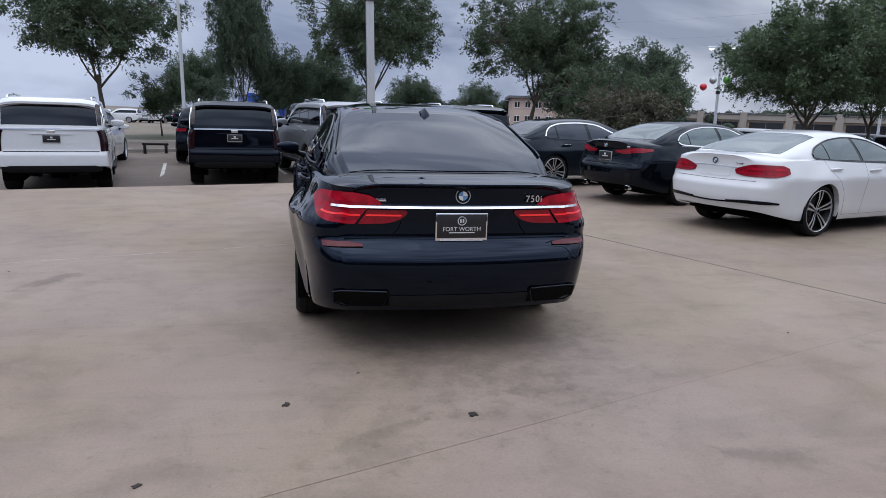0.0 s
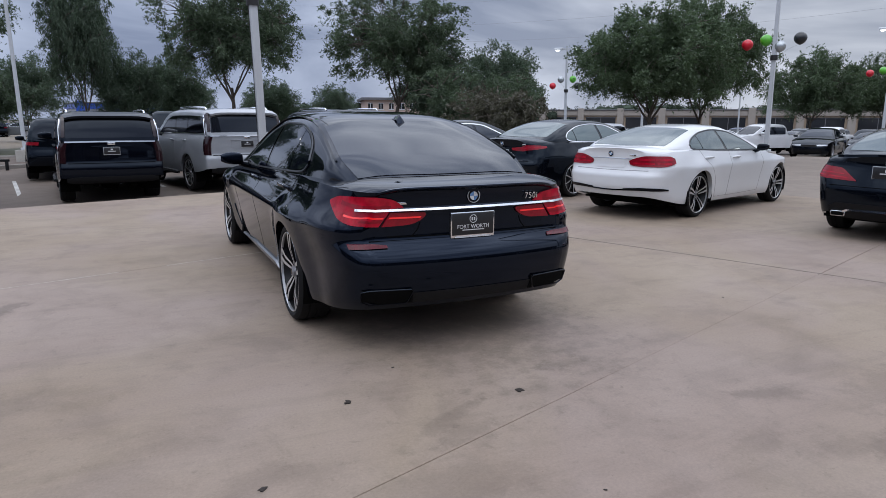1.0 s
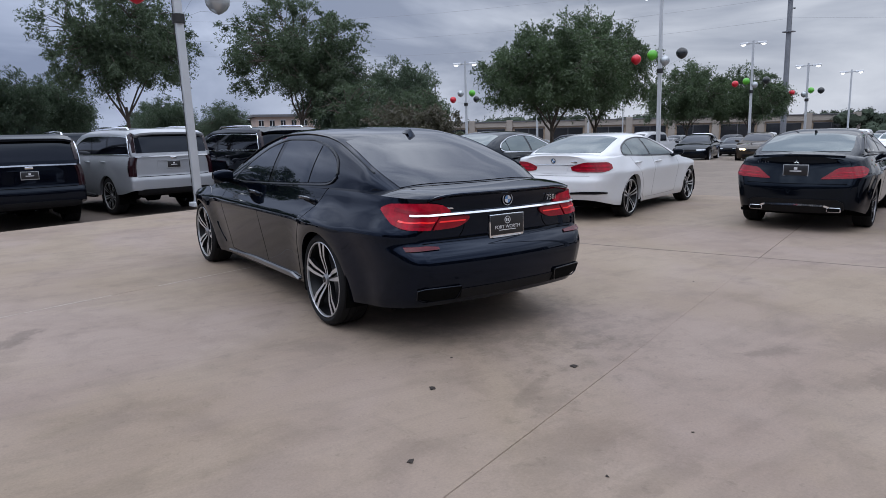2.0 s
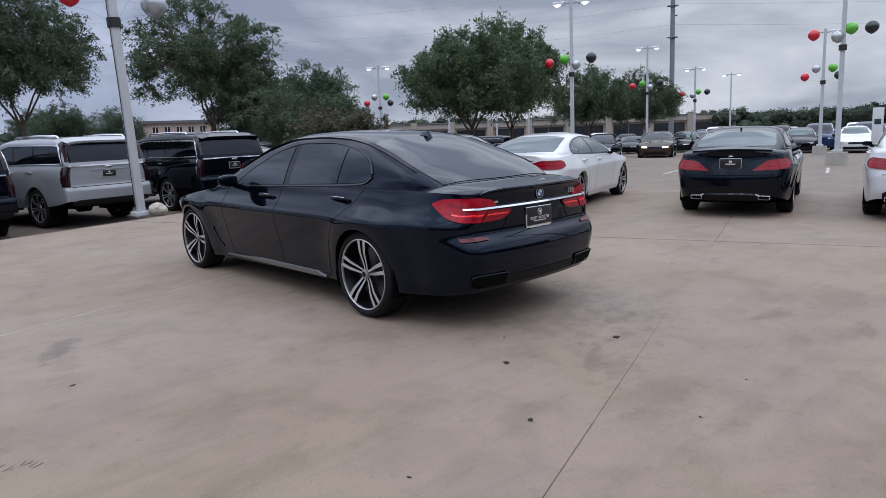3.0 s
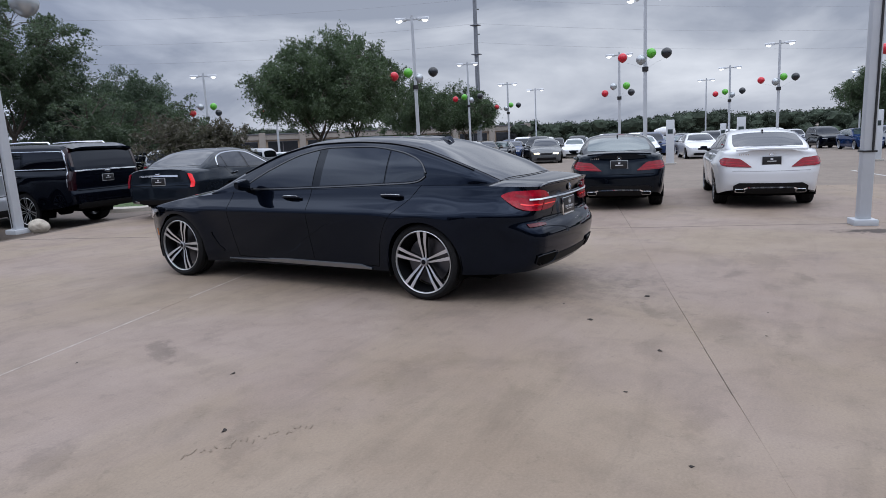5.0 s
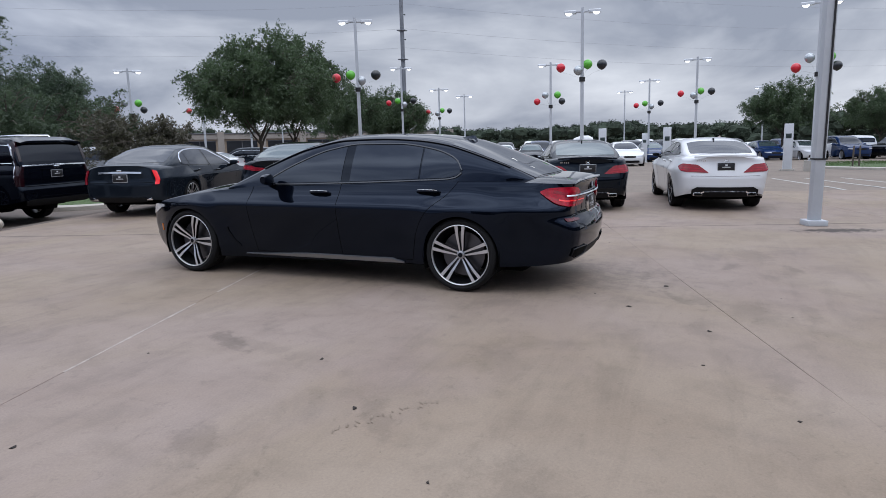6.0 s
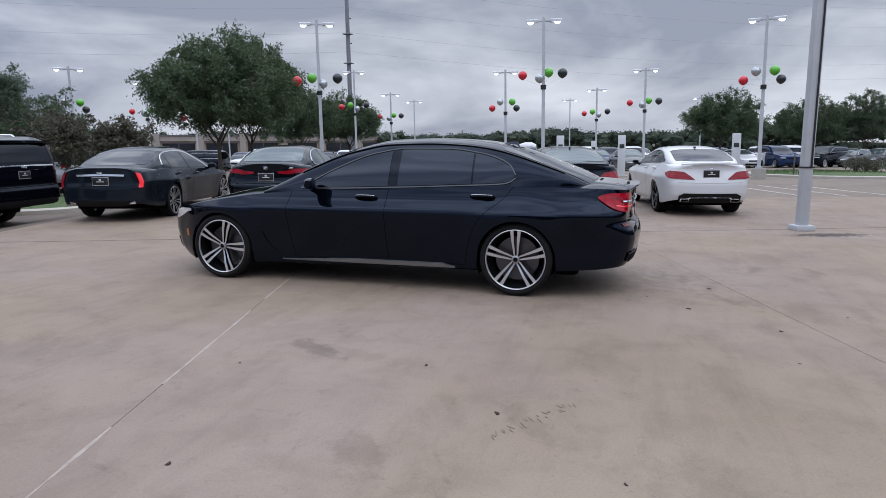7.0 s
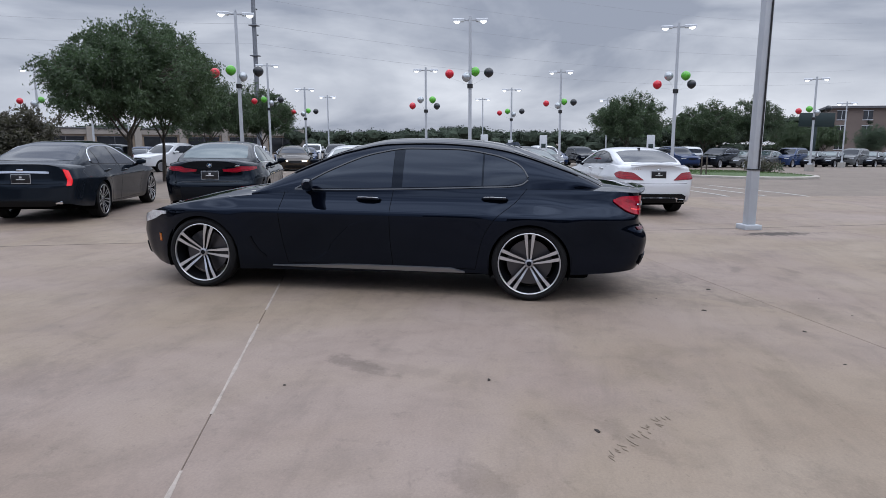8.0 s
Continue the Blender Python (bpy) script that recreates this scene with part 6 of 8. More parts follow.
part("joint_grit", Geo().grid(rows), "concrete", pad, "packed grit in the joint")
# dark worn sealant in the joint that crosses in front of the display row
rows = []
for ac in span(-10.0, 8.3, 120):
    al = 3.41 - 0.09 * ac
    w = 0.008 + 0.005 * rg.random()
    a, b = Vector((*grid_xy(al - w, ac), 0)), Vector((*grid_xy(al + w, ac), 0))
    rows.append([(a.x, a.y, -0.004), (a.x, a.y, 0.0015), (b.x, b.y, 0.0015), (b.x, b.y, -0.004)])
M["dark_sealant"] = material("dark_sealant", (0.13, 0.11, 0.09), 0.85, vary=0.5, vscale=6)
part("dark_sealant", Geo().grid(rows), "dark_sealant", pad, "dark worn joint sealant")
# crumbs of dry leaf and grit
for i, (x, y, r) in enumerate(((-3.0, 0.19, 0.022), (-3.63, -0.42, 0.024), (-0.98, -1.55, 0.028), (-0.10, -1.79, 0.030), (-1.52, -2.18, 0.022), (-0.93, -2.78, 0.012),
                               (-2.30, -2.15, 0.014), (-0.3, -2.75, 0.010), (-4.6, 0.9, 0.02),
                               (-3.3, 1.4, 0.012), (-3.01, -2.61, 0.014), (-0.6, -1.2, 0.012), (-4.2, -1.1, 0.014), (2.4, -0.9, 0.014))):
    g = Geo()
    ring = [(r * (1 + 0.5 * math.sin(3 * a + i)) * math.cos(a) * 1.3, r * (1 + 0.4 * math.cos(2 * a + i)) * math.sin(a), 0.001 + 0.3 * r * (0.5 + 0.5 * math.sin(2 * a + i * 1.7))) for a in span(0, 5.6, 9)]
    g.add(ring + [(0, 0, 0.45 * r)], [(k, (k + 1) % 9, 9) for k in range(9)])
    g.add([(x_, y_, 0.0) for x_, y_, _ in ring], [tuple(range(9))[::-1]])
    ob = part("dry_leaf", g, "debris")
    ob.matrix_world = pose(x, y, 0.001, 0, 0, i * 47) @ Matrix.Scale(0.6, 4)
    tagged(ob, "small crumpled brown leaf lying on the concrete", "leaf", "leaf litter")


# ---------------------------------------------------------------- light poles
def balloon_parts(parent, z, s, order):
    """Four balloons on thin rods out of a collar on the pole."""
    hold = part("balloon_collar", Geo().tube([(0, 0, z - 0.10), (0, 0, z + 0.08)], 0.125, 10), "cable", parent, "black collar")
    for mat, dx, dz, r in order:
        c = Vector((dx, 0.05 * math.sin(dx * 9), z + dz))
        rod = Geo().tube([(0.05 * (1 if dx > 0 else -1), 0, z), (dx * 0.55, 0, z + dz * 0.42), tuple(c - Vector((0, 0, r * 0.9)))], 0.0020, 5)
        part("balloon_rod", rod, "satin", hold)
        g = Geo().lathe([(-r * 1.10, 0.0), (-r * 1.04, r * 0.10), (-r * 0.96, r * 0.30), (-r * 0.72, r * 0.66), (-r * 0.35, r * 0.92), (0.0, r), (r * 0.35, r * 0.93), (r * 0.70, r * 0.71), (r * 0.92, r * 0.36), (r, 0.0)], 22, axis="z")
        g.v = [tuple(Vector(p) + c) for p in g.v]
        part("balloon", g, mat, hold, {"balloon_red": "red balloon", "balloon_green": "green balloon", "balloon_silver": "silver balloon", "balloon_black": "black balloon"}[mat])


FOUR = (("balloon_red", -0.92, 0.50, 0.20), ("balloon_green", -0.30, 0.62, 0.21), ("balloon_silver", 0.16, 0.38, 0.20), ("balloon_black", 0.80, 0.62, 0.22))


MIXED = (("balloon_red", -0.88, 0.50, 0.19), ("balloon_silver", -0.16, 0.36, 0.20), ("balloon_green", 0.22, 0.60, 0.20), ("balloon_black", 0.80, 0.56, 0.21))
RAISED = (("balloon_red", -0.80, 0.30, 0.20), ("balloon_silver", -0.32, 0.66, 0.20), ("balloon_green", 0.40, 0.66, 0.21), ("balloon_black", 0.66, 0.28, 0.20))


def light_pole(x, y, high, turn, balloons=None, half=0.07, base=True, arms=0.74, lit=True, label="grey steel light pole with two lit lamp heads", bz=None, z0=0.0, order=FOUR):
    high += east_drop(x, y)
    bz = (bz or balloons or 0) + east_drop(x, y)
    ob = empty("light_pole", pose(x, y, z0 + ground_z(x, y), UPX, UPY, turn), label, "light pole", "car park light poles")
    b0 = 0.0
    if base:
        part("concrete_base", Geo().tube([(0, 0, -0.1), (0, 0, 0.44)], 0.42, 4, square=True), "concrete_base", ob, "square concrete base", smooth=False)
        b0 = 0.44
    part("base_plate", Geo().box((-half * 2.1, -half * 2.1, b0), (half * 2.1, half * 2.1, b0 + 0.09), bevel=0.01), "pole_paint", ob)
    part("pole", Geo().tube([(0, 0, b0), (0, 0, high * 0.5), (0, 0, high + 0.1)], [half * 1.55, half * 1.4, half * 1.15], 4, square=True), "pole_paint", ob, smooth=False)
    part("arm", Geo().box((-0.42 * arms, -0.04, high - 0.10), (0.42 * arms, 0.04, high - 0.03), bevel=0.01), "pole_paint", ob)
    for sg in (-1, 1):
        g = Geo()
        x0, x1 = sg * 0.35 * arms, sg * 1.0 * arms
        g.grid([[(x0 + (x1 - x0) * t, -w, high - 0.10 + h) for w, h in ((0.17, -0.02), (0.15, 0.07), (0.0, 0.12), (-0.15, 0.07), (-0.17, -0.02))] for t in (0, 0.06, 0.5, 0.94, 1)])
        hd = part("lamp_head", g, "pole_paint", ob, "shoebox lamp head")
        lens = Geo()
        rr = []
        for t in span(0, 1, 9):
            rr.append([(x0 + (x1 - x0) * (0.36 + 0.54 * t), -0.13 + 0.26 * u, high - 0.118 - 0.085 * math.sin(math.pi * t) ** 0.7 * math.sin(math.pi * u) ** 0.7) for u in span(0, 1, 7)])
        lens.grid(rr)
        part("lamp_lens", lens, "lamp_lens" if lit else "lamp_clear", hd, "lit white lens" if lit else "")
    if balloons:
        balloon_parts(ob, bz, 1.0, order)
    return ob


for n, (x, y, hgt, bal) in enumerate(((19.45, 12.45, 6.55, 3.62), (21.78, 3.06, 6.55, 3.78), (24.6, -5.95, 6.6, 3.75), (36.0, 18.3, 6.35, 3.45), (35.4, -1.1, 5.75, 3.3), (32.8, 6.95, 5.65, 3.2),
                       (45.0, 2.4, 5.4, 3.1), (42.1, 18.0, 5.25, 3.0), (22.2, 28.9, 5.8, 3.3), (40.5, -17.8, 5.7, 3.1), (29.4, 30.2, 5.7, 3.3), (36.1, 31.6, 5.8, 3.3))):
    light_pole(x, y, hgt, math.degrees(math.atan2(y + 1.0, x + 6.5)) - 90, balloons=bal, order=(FOUR, MIXED, RAISED)[n % 3])
for x, y, hgt in ((50.2, 18.9, 5.2), (54.3, -25.5, 4.9), (60.0, 6.0, 5.6), (58.0, -6.0, 5.4), (-5.6, 25.6, 7.0)):
    light_pole(x, y, hgt, math.degrees(math.atan2(y + 1.0, x + 6.5)) - 90, half=0.06, label="distant grey light pole with two lit lamp heads")


def post_lamp(x, y, top):
    z = ground_z(x, y)
    ob = empty("post_lamp", pose(x, y, z, UPX, UPY), "slim pale post with one flat lit lamp head", "light pole")
    h = top - z
    part("post", Geo().tube([(0, 0, -0.05), (0, 0, h * 0.5), (0, 0, h)], [0.065, 0.055, 0.045], 8), "pole_paint", ob)
    hd = part("lamp_head", Geo().box((-0.16, -0.16, h - 0.02), (0.16, 0.16, h + 0.09), bevel=0.03), "pole_paint", ob, "flat square lamp head")
    part("lamp_lens", Geo().lathe([(-0.05, 0.0), (-0.04, 0.07), (0.0, 0.11), (0.01, 0.0)], 12, axis="z"), "lamp_lens", hd, "lit white lens").location = (0, 0, h - 0.03)
    return ob


post_lamp(39.9, 31.4, 4.5)


def near_pole(x, y, high, turn, label, balloons=False, cable=0, order=FOUR, bz=3.5):
    ob = empty("light_pole", pose(x, y, 0.0, 0 if cable else -0.4, 0 if cable else -1.2, turn), label, "light pole", "display pad light poles")
    h = 0.078
    part("pole", Geo().box((-h, -h, 0.0), (h, h, high), bevel=0.018), "pole_paint", ob)
    part("base_plate", Geo().box((-0.15, -0.15, 0.0), (0.15, 0.15, 0.085), bevel=0.008), "pole_paint", ob)
    c = Geo()
    zs = span(0.12 if not cable else 1.02, high - 0.2, 24)
    c.tube([(-h - 0.012, -h * 0.45 if cable else 0.01 * math.sin(z * 2), z) for z in zs], 0.016 if cable else 0.007, 6)
    part("cable", c, "cable", ob, "black cable")
    for z in ((1.02,) if cable else ()):
        part("cable_tie", Geo().box((-h - 0.014, -h - 0.014, z - 0.012), (h + 0.014, h + 0.014, z + 0.012), bevel=0.004), "cable", ob)
    if balloons:
        balloon_parts(ob, bz, 1.0, order)
    return ob


near_pole(0.66, 9.62, 7.5, 4, "square grey light pole with a cable and balloon collar", True, 0,
          order=(("balloon_red", -0.75, 0.42, 0.20), ("balloon_green", -0.25, 0.80, 0.21), ("balloon_silver", 0.85, 0.40, 0.25), ("balloon_black", 0.5, 0.80, 0.22)), bz=3.74)
near_pole(4.95, -3.63, 7.5, 16, "square grey light pole with a black cable on the concrete pad", False, 1)

# boulder at the foot of the pole
bm = bmesh.new()
bmesh.ops.create_icosphere(bm, subdivisions=4, radius=0.165)
for v in bm.verts:
    n = noise.noise(v.co * 6.0) * 0.05 + noise.noise(v.co * 17.0) * 0.02
    v.co = v.co * (1 + n * 4)
    v.co.z = max(v.co.z * 0.85 + 0.12, 0.0)
    v.co.x *= 1.15
me = bpy.data.meshes.new("boulder")
bm.to_mesh(me)
bm.free()
me.materials.append(M["rock"])
me.polygons.foreach_set("use_smooth", [True] * len(me.polygons))
ob = new("boulder", me)
ob.matrix_world = pose(0.95, 9.46, -0.02, 0, 0, 30)
tagged(ob, "rough pale limestone boulder beside the light pole", "rock")


# ---------------------------------------------------------------- trees
def leaf_mesh(name, clumps, per, size, spread, mat, seed, droop=0.0, hang=0.55):
    """Many small folded leaves scattered round clump centres (x, y, z, r)."""
    rng = np.random.default_rng(seed)
    cl = np.array(clumps, float)
    n = len(cl) * per
    idx = np.repeat(np.arange(len(cl)), per)
    d = rng.normal(size=(n, 3))
    d /= np.linalg.norm(d, axis=1)[:, None]
    rad = rng.random(n) ** 0.45
    c = cl[idx, :3] + d * (rad * cl[idx, 3])[:, None] * np.array([1, 1, spread])
    c[:, 2] -= droop * rng.random(n) * cl[idx, 3]
    # more than half of the leaves sit along twigs that arch out of the clump and hang
    twigs = 6
    tw = rng.normal(size=(len(cl), twigs, 3))
    mid = cl[:, :3].mean(axis=0)
    tw += 0.9 * ((cl[:, :3] - mid) / np.linalg.norm(cl[:, :3] - mid, axis=1)[:, None])[:, None, :]
    tw[:, :, 2] *= 0.7
    tw /= np.linalg.norm(tw, axis=2)[:, :, None]
    pick, along = rng.integers(0, twigs, n), rng.random(n) ** 0.8
    on = tw[idx, pick] * (along * cl[idx, 3] * 1.55)[:, None] + rng.normal(size=(n, 3)) * (0.07 * cl[idx, 3])[:, None]
    on[:, 2] -= (0.35 + droop * 0.5) * along ** 2 * cl[idx, 3]
    spray = rng.random(n) < hang
    c[spray] = (cl[idx, :3] + on)[spray]
    a = rng.normal(size=(n, 3))
    a /= np.linalg.norm(a, axis=1)[:, None]
    b = np.cross(a, rng.normal(size=(n, 3)))
    b /= np.linalg.norm(b, axis=1)[:, None]
    s = size * (0.6 + 0.8 * rng.random(n))[:, None]
    nn = np.cross(a, b)
    s = s * 1.22
    v = np.stack([c - a * s, c + b * s * 0.46 + nn * s * 0.12, c + a * s * 0.8 - b * s * 0.30], axis=1).reshape(-1, 3)
    f = np.arange(n * 3).reshape(n, 3)
    me = bpy.data.meshes.new(name)
    me.from_pydata(v.tolist(), [], f.tolist())
    me.materials.append(M[mat])
    return me


def grow(seed, high, wide, trunk_r, fork, levels, clump_r, n_first=5, lean=0.0, up=0.75, fill=100, low=-0.75):
    """Trunk and limbs as tapered tubes; returns the geometry and the clump centres at the twig ends."""
    rng = random.Random(seed)
    g, tips = Geo(), []

    def limb(p, d, length, r, level):
        pts, rr = [p], [r]
        q, dd = Vector(p), Vector(d)
        steps = 4 if level else 5
        for i in range(steps):
            dd = (dd + Vector((rng.uniform(-1, 1), rng.uniform(-1, 1), rng.uniform(-0.6, 0.8))) * (0.20 if level else 0.07)).normalized()
            q = q + dd * length / steps
            pts.append(Vector(q))
            rr.append(r * (1 - 0.55 * (i + 1) / steps))
            if level >= levels - 1 or (level == levels - 2 and i >= steps - 2):
                tips.append((q.x, q.y, q.z, clump_r * rng.uniform(0.55, 1.15)))
        g.tube(pts, rr, 8 if level < 2 else 5, cap=False)
        if level < levels:
            n = n_first if level == 0 else rng.choice((3, 4))
            for k in range(n):
                at = rng.uniform(0.55, 1.0) if level else rng.uniform(0.75, 1.0)
                i = min(int(at * steps), steps - 1)
                base = pts[i].lerp(pts[i + 1], at * steps - i if at < 1 else 1.0)
                ang = 2 * math.pi * (k + rng.uniform(-0.35, 0.35)) / n + level
                out = Vector((math.cos(ang), math.sin(ang), rng.uniform(up * 0.5, up * 1.4))).normalized()
                mixd = (dd * 0.35 + out * wide / high * 1.6).normalized() if level == 0 else (dd * 0.7 + out * 0.8).normalized()
                limb(base, mixd, length * rng.uniform(0.55, 0.8) * (1.25 if level == 0 else 1.0), rr[i] * 0.62, level + 1)
    limb(Vector((0, 0, -0.1)), Vector((lean, 0, 1)).normalized(), fork, trunk_r, 0)
    # keep to the wanted crown size
    zt = max(t[2] for t in tips)
    wt = max(math.hypot(t[0], t[1]) for t in tips)
    sz, sx = (high * 0.9 - fork) / (zt - fork), wide * 0.78 / wt
    fix = lambda p: (p[0] * (1 + (sx - 1) * smooth01((p[2] - fork * 0.6) / fork)), p[1] * (1 + (sx - 1) * smooth01((p[2] - fork * 0.6) / fork)), p[2] if p[2] < fork else fork + (p[2] - fork) * sz)
    g.v = [fix(p) for p in g.v]
    ends = [Vector(fix(t)) for t in tips]
    tips = [(e.x, e.y, e.z, clump_r * rng.uniform(0.5, 1.0)) for e in ends]
    # outer sprays fill an uneven dome, each on its own twig
    zc, rz = fork + (high - fork) * 0.48, (high - fork) * 0.52
    for i in range(fill):
        a, u = rng.uniform(0, 2 * math.pi), rng.uniform(low, 1.0)
        rad = rng.uniform(0.55, 1.0) ** 0.6
        d = Vector((math.cos(a) * math.sqrt(1 - u * u), math.sin(a) * math.sqrt(1 - u * u), u))
        lump = 1.0 + 0.38 * noise.noise(d * 2.1 + Vector((seed, 0, 0)))
        p = Vector((d.x * wide * rad * lump, d.y * wide * rad * lump, zc + d.z * rz * rad * lump))
        e = min(ends, key=lambda q: (q - p).length_squared)
        g.tube([e, e.lerp(p, 0.5) + Vector((0, 0, 0.12)), p], [0.022, 0.015, 0.008], 4, cap=False)
        r = clump_r * rng.uniform(0.45, 1.0)
        tips.append((p.x, p.y, p.z, r))
        tips.append((p.x * 0.93 + rng.uniform(-r, r), p.y * 0.93 + rng.uniform(-r, r), p.z - r * rng.uniform(0.2, 1.0), r * 0.7))
    return g, tips


TREES = {}


def tree_kind(name, seed, high, wide, fork, per, leaf, mat, trunk_r=0.16, clump=0.55, n_first=5, droop=0.5, lean=0.0, levels=3, fill=100, low=-0.75):
    g, tips = grow(seed, high, wide, trunk_r, fork, levels, clump, n_first, lean, 0.75, fill, low)
    root = empty("tree", pose(0, 0, 0), "leafy live oak with a grey trunk and uneven crown", "tree", "car park trees")
    part("trunk", g, "bark", root, sharp=None)
    cr = new("crown", leaf_mesh("crown", tips, per, leaf, 0.8, mat, seed, droop))
    cr.parent = root
    TREES[name] = [root, True]
    return root


tree_kind("open_oak", 3, 9.5, 3.8, 3.3, 100, 0.066, "leaf", clump=0.50, fill=200, low=-0.66)
tree_kind("round_oak", 11, 7.7, 3.9, 2.7, 128, 0.066, "leaf_light", clump=0.58, n_first=6, fill=230, low=-0.60)
tree_kind("dense_oak", 21, 8.2, 3.5, 2.0, 105, 0.075, "leaf_dark", clump=0.72, n_first=6, fill=170)
tree_kind("sparse_tree", 44, 5.6, 2.7, 1.5, 24, 0.10, "leaf_russet", trunk_r=0.09, clump=0.42, fill=50)
tree_kind("small_tree", 31, 4.2, 1.9, 1.1, 50, 0.05, "leaf", trunk_r=0.06, clump=0.32, fill=40)


def tree(kind, x, y, turn, s=1.0, sz=None, label=""):
    root, fresh = TREES[kind]
    m = pose(x, y, ground_z(x, y), UPX, UPY, turn)
    if fresh:
        TREES[kind][1] = False
        root.matrix_world = m
        root.scale = (s, s, sz or s)
        return root
    ob = copy_thing(root, m)
    ob.scale = (s, s, sz or s)
    return ob


tree("open_oak", -10.4, 32.0, 0, 1.06, 1.0)
tree("dense_oak", -3.7, 33.0, 40, 0.48, 1.10)
tree("dense_oak", -1.6, 34.0, 160, 0.50, 0.60)
tree("open_oak", 3.0, 30.5, 120, 0.92, 0.98)
tree("dense_oak", 0.6, 36.5, 300, 0.52, 0.62)
tree("dense_oak", 6.4, 38.0, 110, 0.50)
tree("open_oak", 12.0, 31.5, 200, 1.06, 1.0)
tree("dense_oak", 15.4, 32.0, 250, 0.78)
tree("dense_oak", 20.0, 32.6, 20, 0.70, 0.80)
tree("round_oak", 17.05, 16.0, 0, 0.79, 0.80)
tree("round_oak", 20.26, 16.6, 130, 0.62, 0.88)
tree("round_oak", 36.2, 22.9, 70, 0.72, 0.80)
tree("round_oak", 40.4, 20.9, 170, 0.68, 0.74)
tree("round_oak", 50.5, -7.0, 300, 0.76)
tree("round_oak", 56.0, -14.5, 250, 0.72)
tree("open_oak", 57.0, -19.0, 10, 0.66)
tree("round_oak", 78.0, -29.5, 40, 0.62)
tree("round_oak", 84.0, -35.5, 140, 0.66)
tree("dense_oak", 88.0, -43.0, 10, 0.60)
for x, y, turn, s in ((9.7, 14.6, 0, 0.50), (9.7, 16.4, 140, 0.54)):
    tree("sparse_tree", x, y, turn, s)
tree("small_tree", 14.2, 22.2, 0, 1.0)
tree("small_tree", -8.3, 35.0, 20, 1.0, 0.9)
tree("small_tree", 12.2, 24.0, 80, 1.05)
tree("dense_oak", -8.5, 52.0, 210, 0.75)
tree("dense_oak", 12.0, 70.0, 0, 0.7)
tree("dense_oak", 20.0, 72.0, 90, 0.75)
tree("dense_oak", 4.0, 68.0, 180, 0.7)

# far woods along the horizon: a broken canopy of many rugged leaf masses with loose sprays over them
rng = random.Random(5)
bm = bmesh.new()
bmesh.ops.create_icosphere(bm, subdivisions=2, radius=1.0)
bm.verts.index_update()
MASS_V = np.array([v.co[:] for v in bm.verts])
MASS_F = np.array([[v.index for v in q.verts] for q in bm.faces])
bm.free()
nrg = np.random.default_rng(8)
vs, fs, sprays = [], [], []
for i in range(3000):
    az = rng.uniform(-44, 82)
    d = rng.uniform(118, 170) if az > -16 else rng.uniform(140, 185)
    x, y = d * math.cos(radians(az)), d * math.sin(radians(az))
    crest = 3.5 + 1.5 * noise.noise(Vector((az * 0.10, 3.3, 0))) + 0.7 * noise.noise(Vector((az * 0.9, 0.3, 0))) + 0.5 * rng.uniform(-1, 1) + 3.4 * smooth01((-az - 4) / 16) * (1 - smooth01((-az - 34) / 10))
    r = rng.uniform(0.7, 1.7)
    z = rng.choice((crest - r, crest - r, crest - 1.6, crest - 2.8, crest - 4.4, 0.2))
    if z < -1.5:
        z = -1.0
    sc = nrg.uniform(0.72, 1.18, len(MASS_V))[:, None]
    vs.append(MASS_V * sc * np.array([r * 1.02, r * 1.02, r * 0.78]) + np.array([x, y, z]))
    fs.append(MASS_F + i * len(MASS_V))
    sprays.append((x, y, z, r * 1.22))
me = bpy.data.meshes.new("far_woods")
me.from_pydata(np.concatenate(vs).tolist(), [], np.concatenate(fs).tolist())
me.materials.append(M["leaf_far"])
fw = new("far_woods", me)
tagged(fw, "dark green woods along the horizon", "woods", kind="stuff")
fl = new("far_woods_sprays", leaf_mesh("far_woods_sprays", sprays, 170, 0.19, 0.95, "leaf_far", 9, hang=0.0))
tagged(fl, "loose leafy sprays over the far woods", "woods", kind="stuff")


# ---------------------------------------------------------------- the rest of the car park
def far_front(car, k, lit=False, z=0.66):
    for sg in (-1, 1):
        lamp(car, k, "head_lamp", sg, -0.10 if lit else -0.2, 0.05 if lit else 0.10, ((-0.2, z - 0.03), (0.10, z - 0.04)), ((-0.2, z + 0.04), (0.10, z + 0.03)), "lamp_on" if lit else "lamp_clear", front=True, cols=8, rows=4)
    end_panel(car, k, "grille", -0.34, 0.34, z - 0.09, z + 0.02, "plastic", front=True)
    end_panel(car, k, "lower_intake", -0.55, 0.55, 0.26, 0.40, "plastic", front=True)


def far_rear(car, k, z=0.85):
    for sg in (-1, 1):
        lamp(car, k, "tail_lamp", sg, -0.18, 0.22, ((-0.18, z - 0.03), (0.22, z - 0.05)), ((-0.18, z + 0.05), (0.22, z + 0.04)), "lamp_red_dark", cols=8, rows=4)


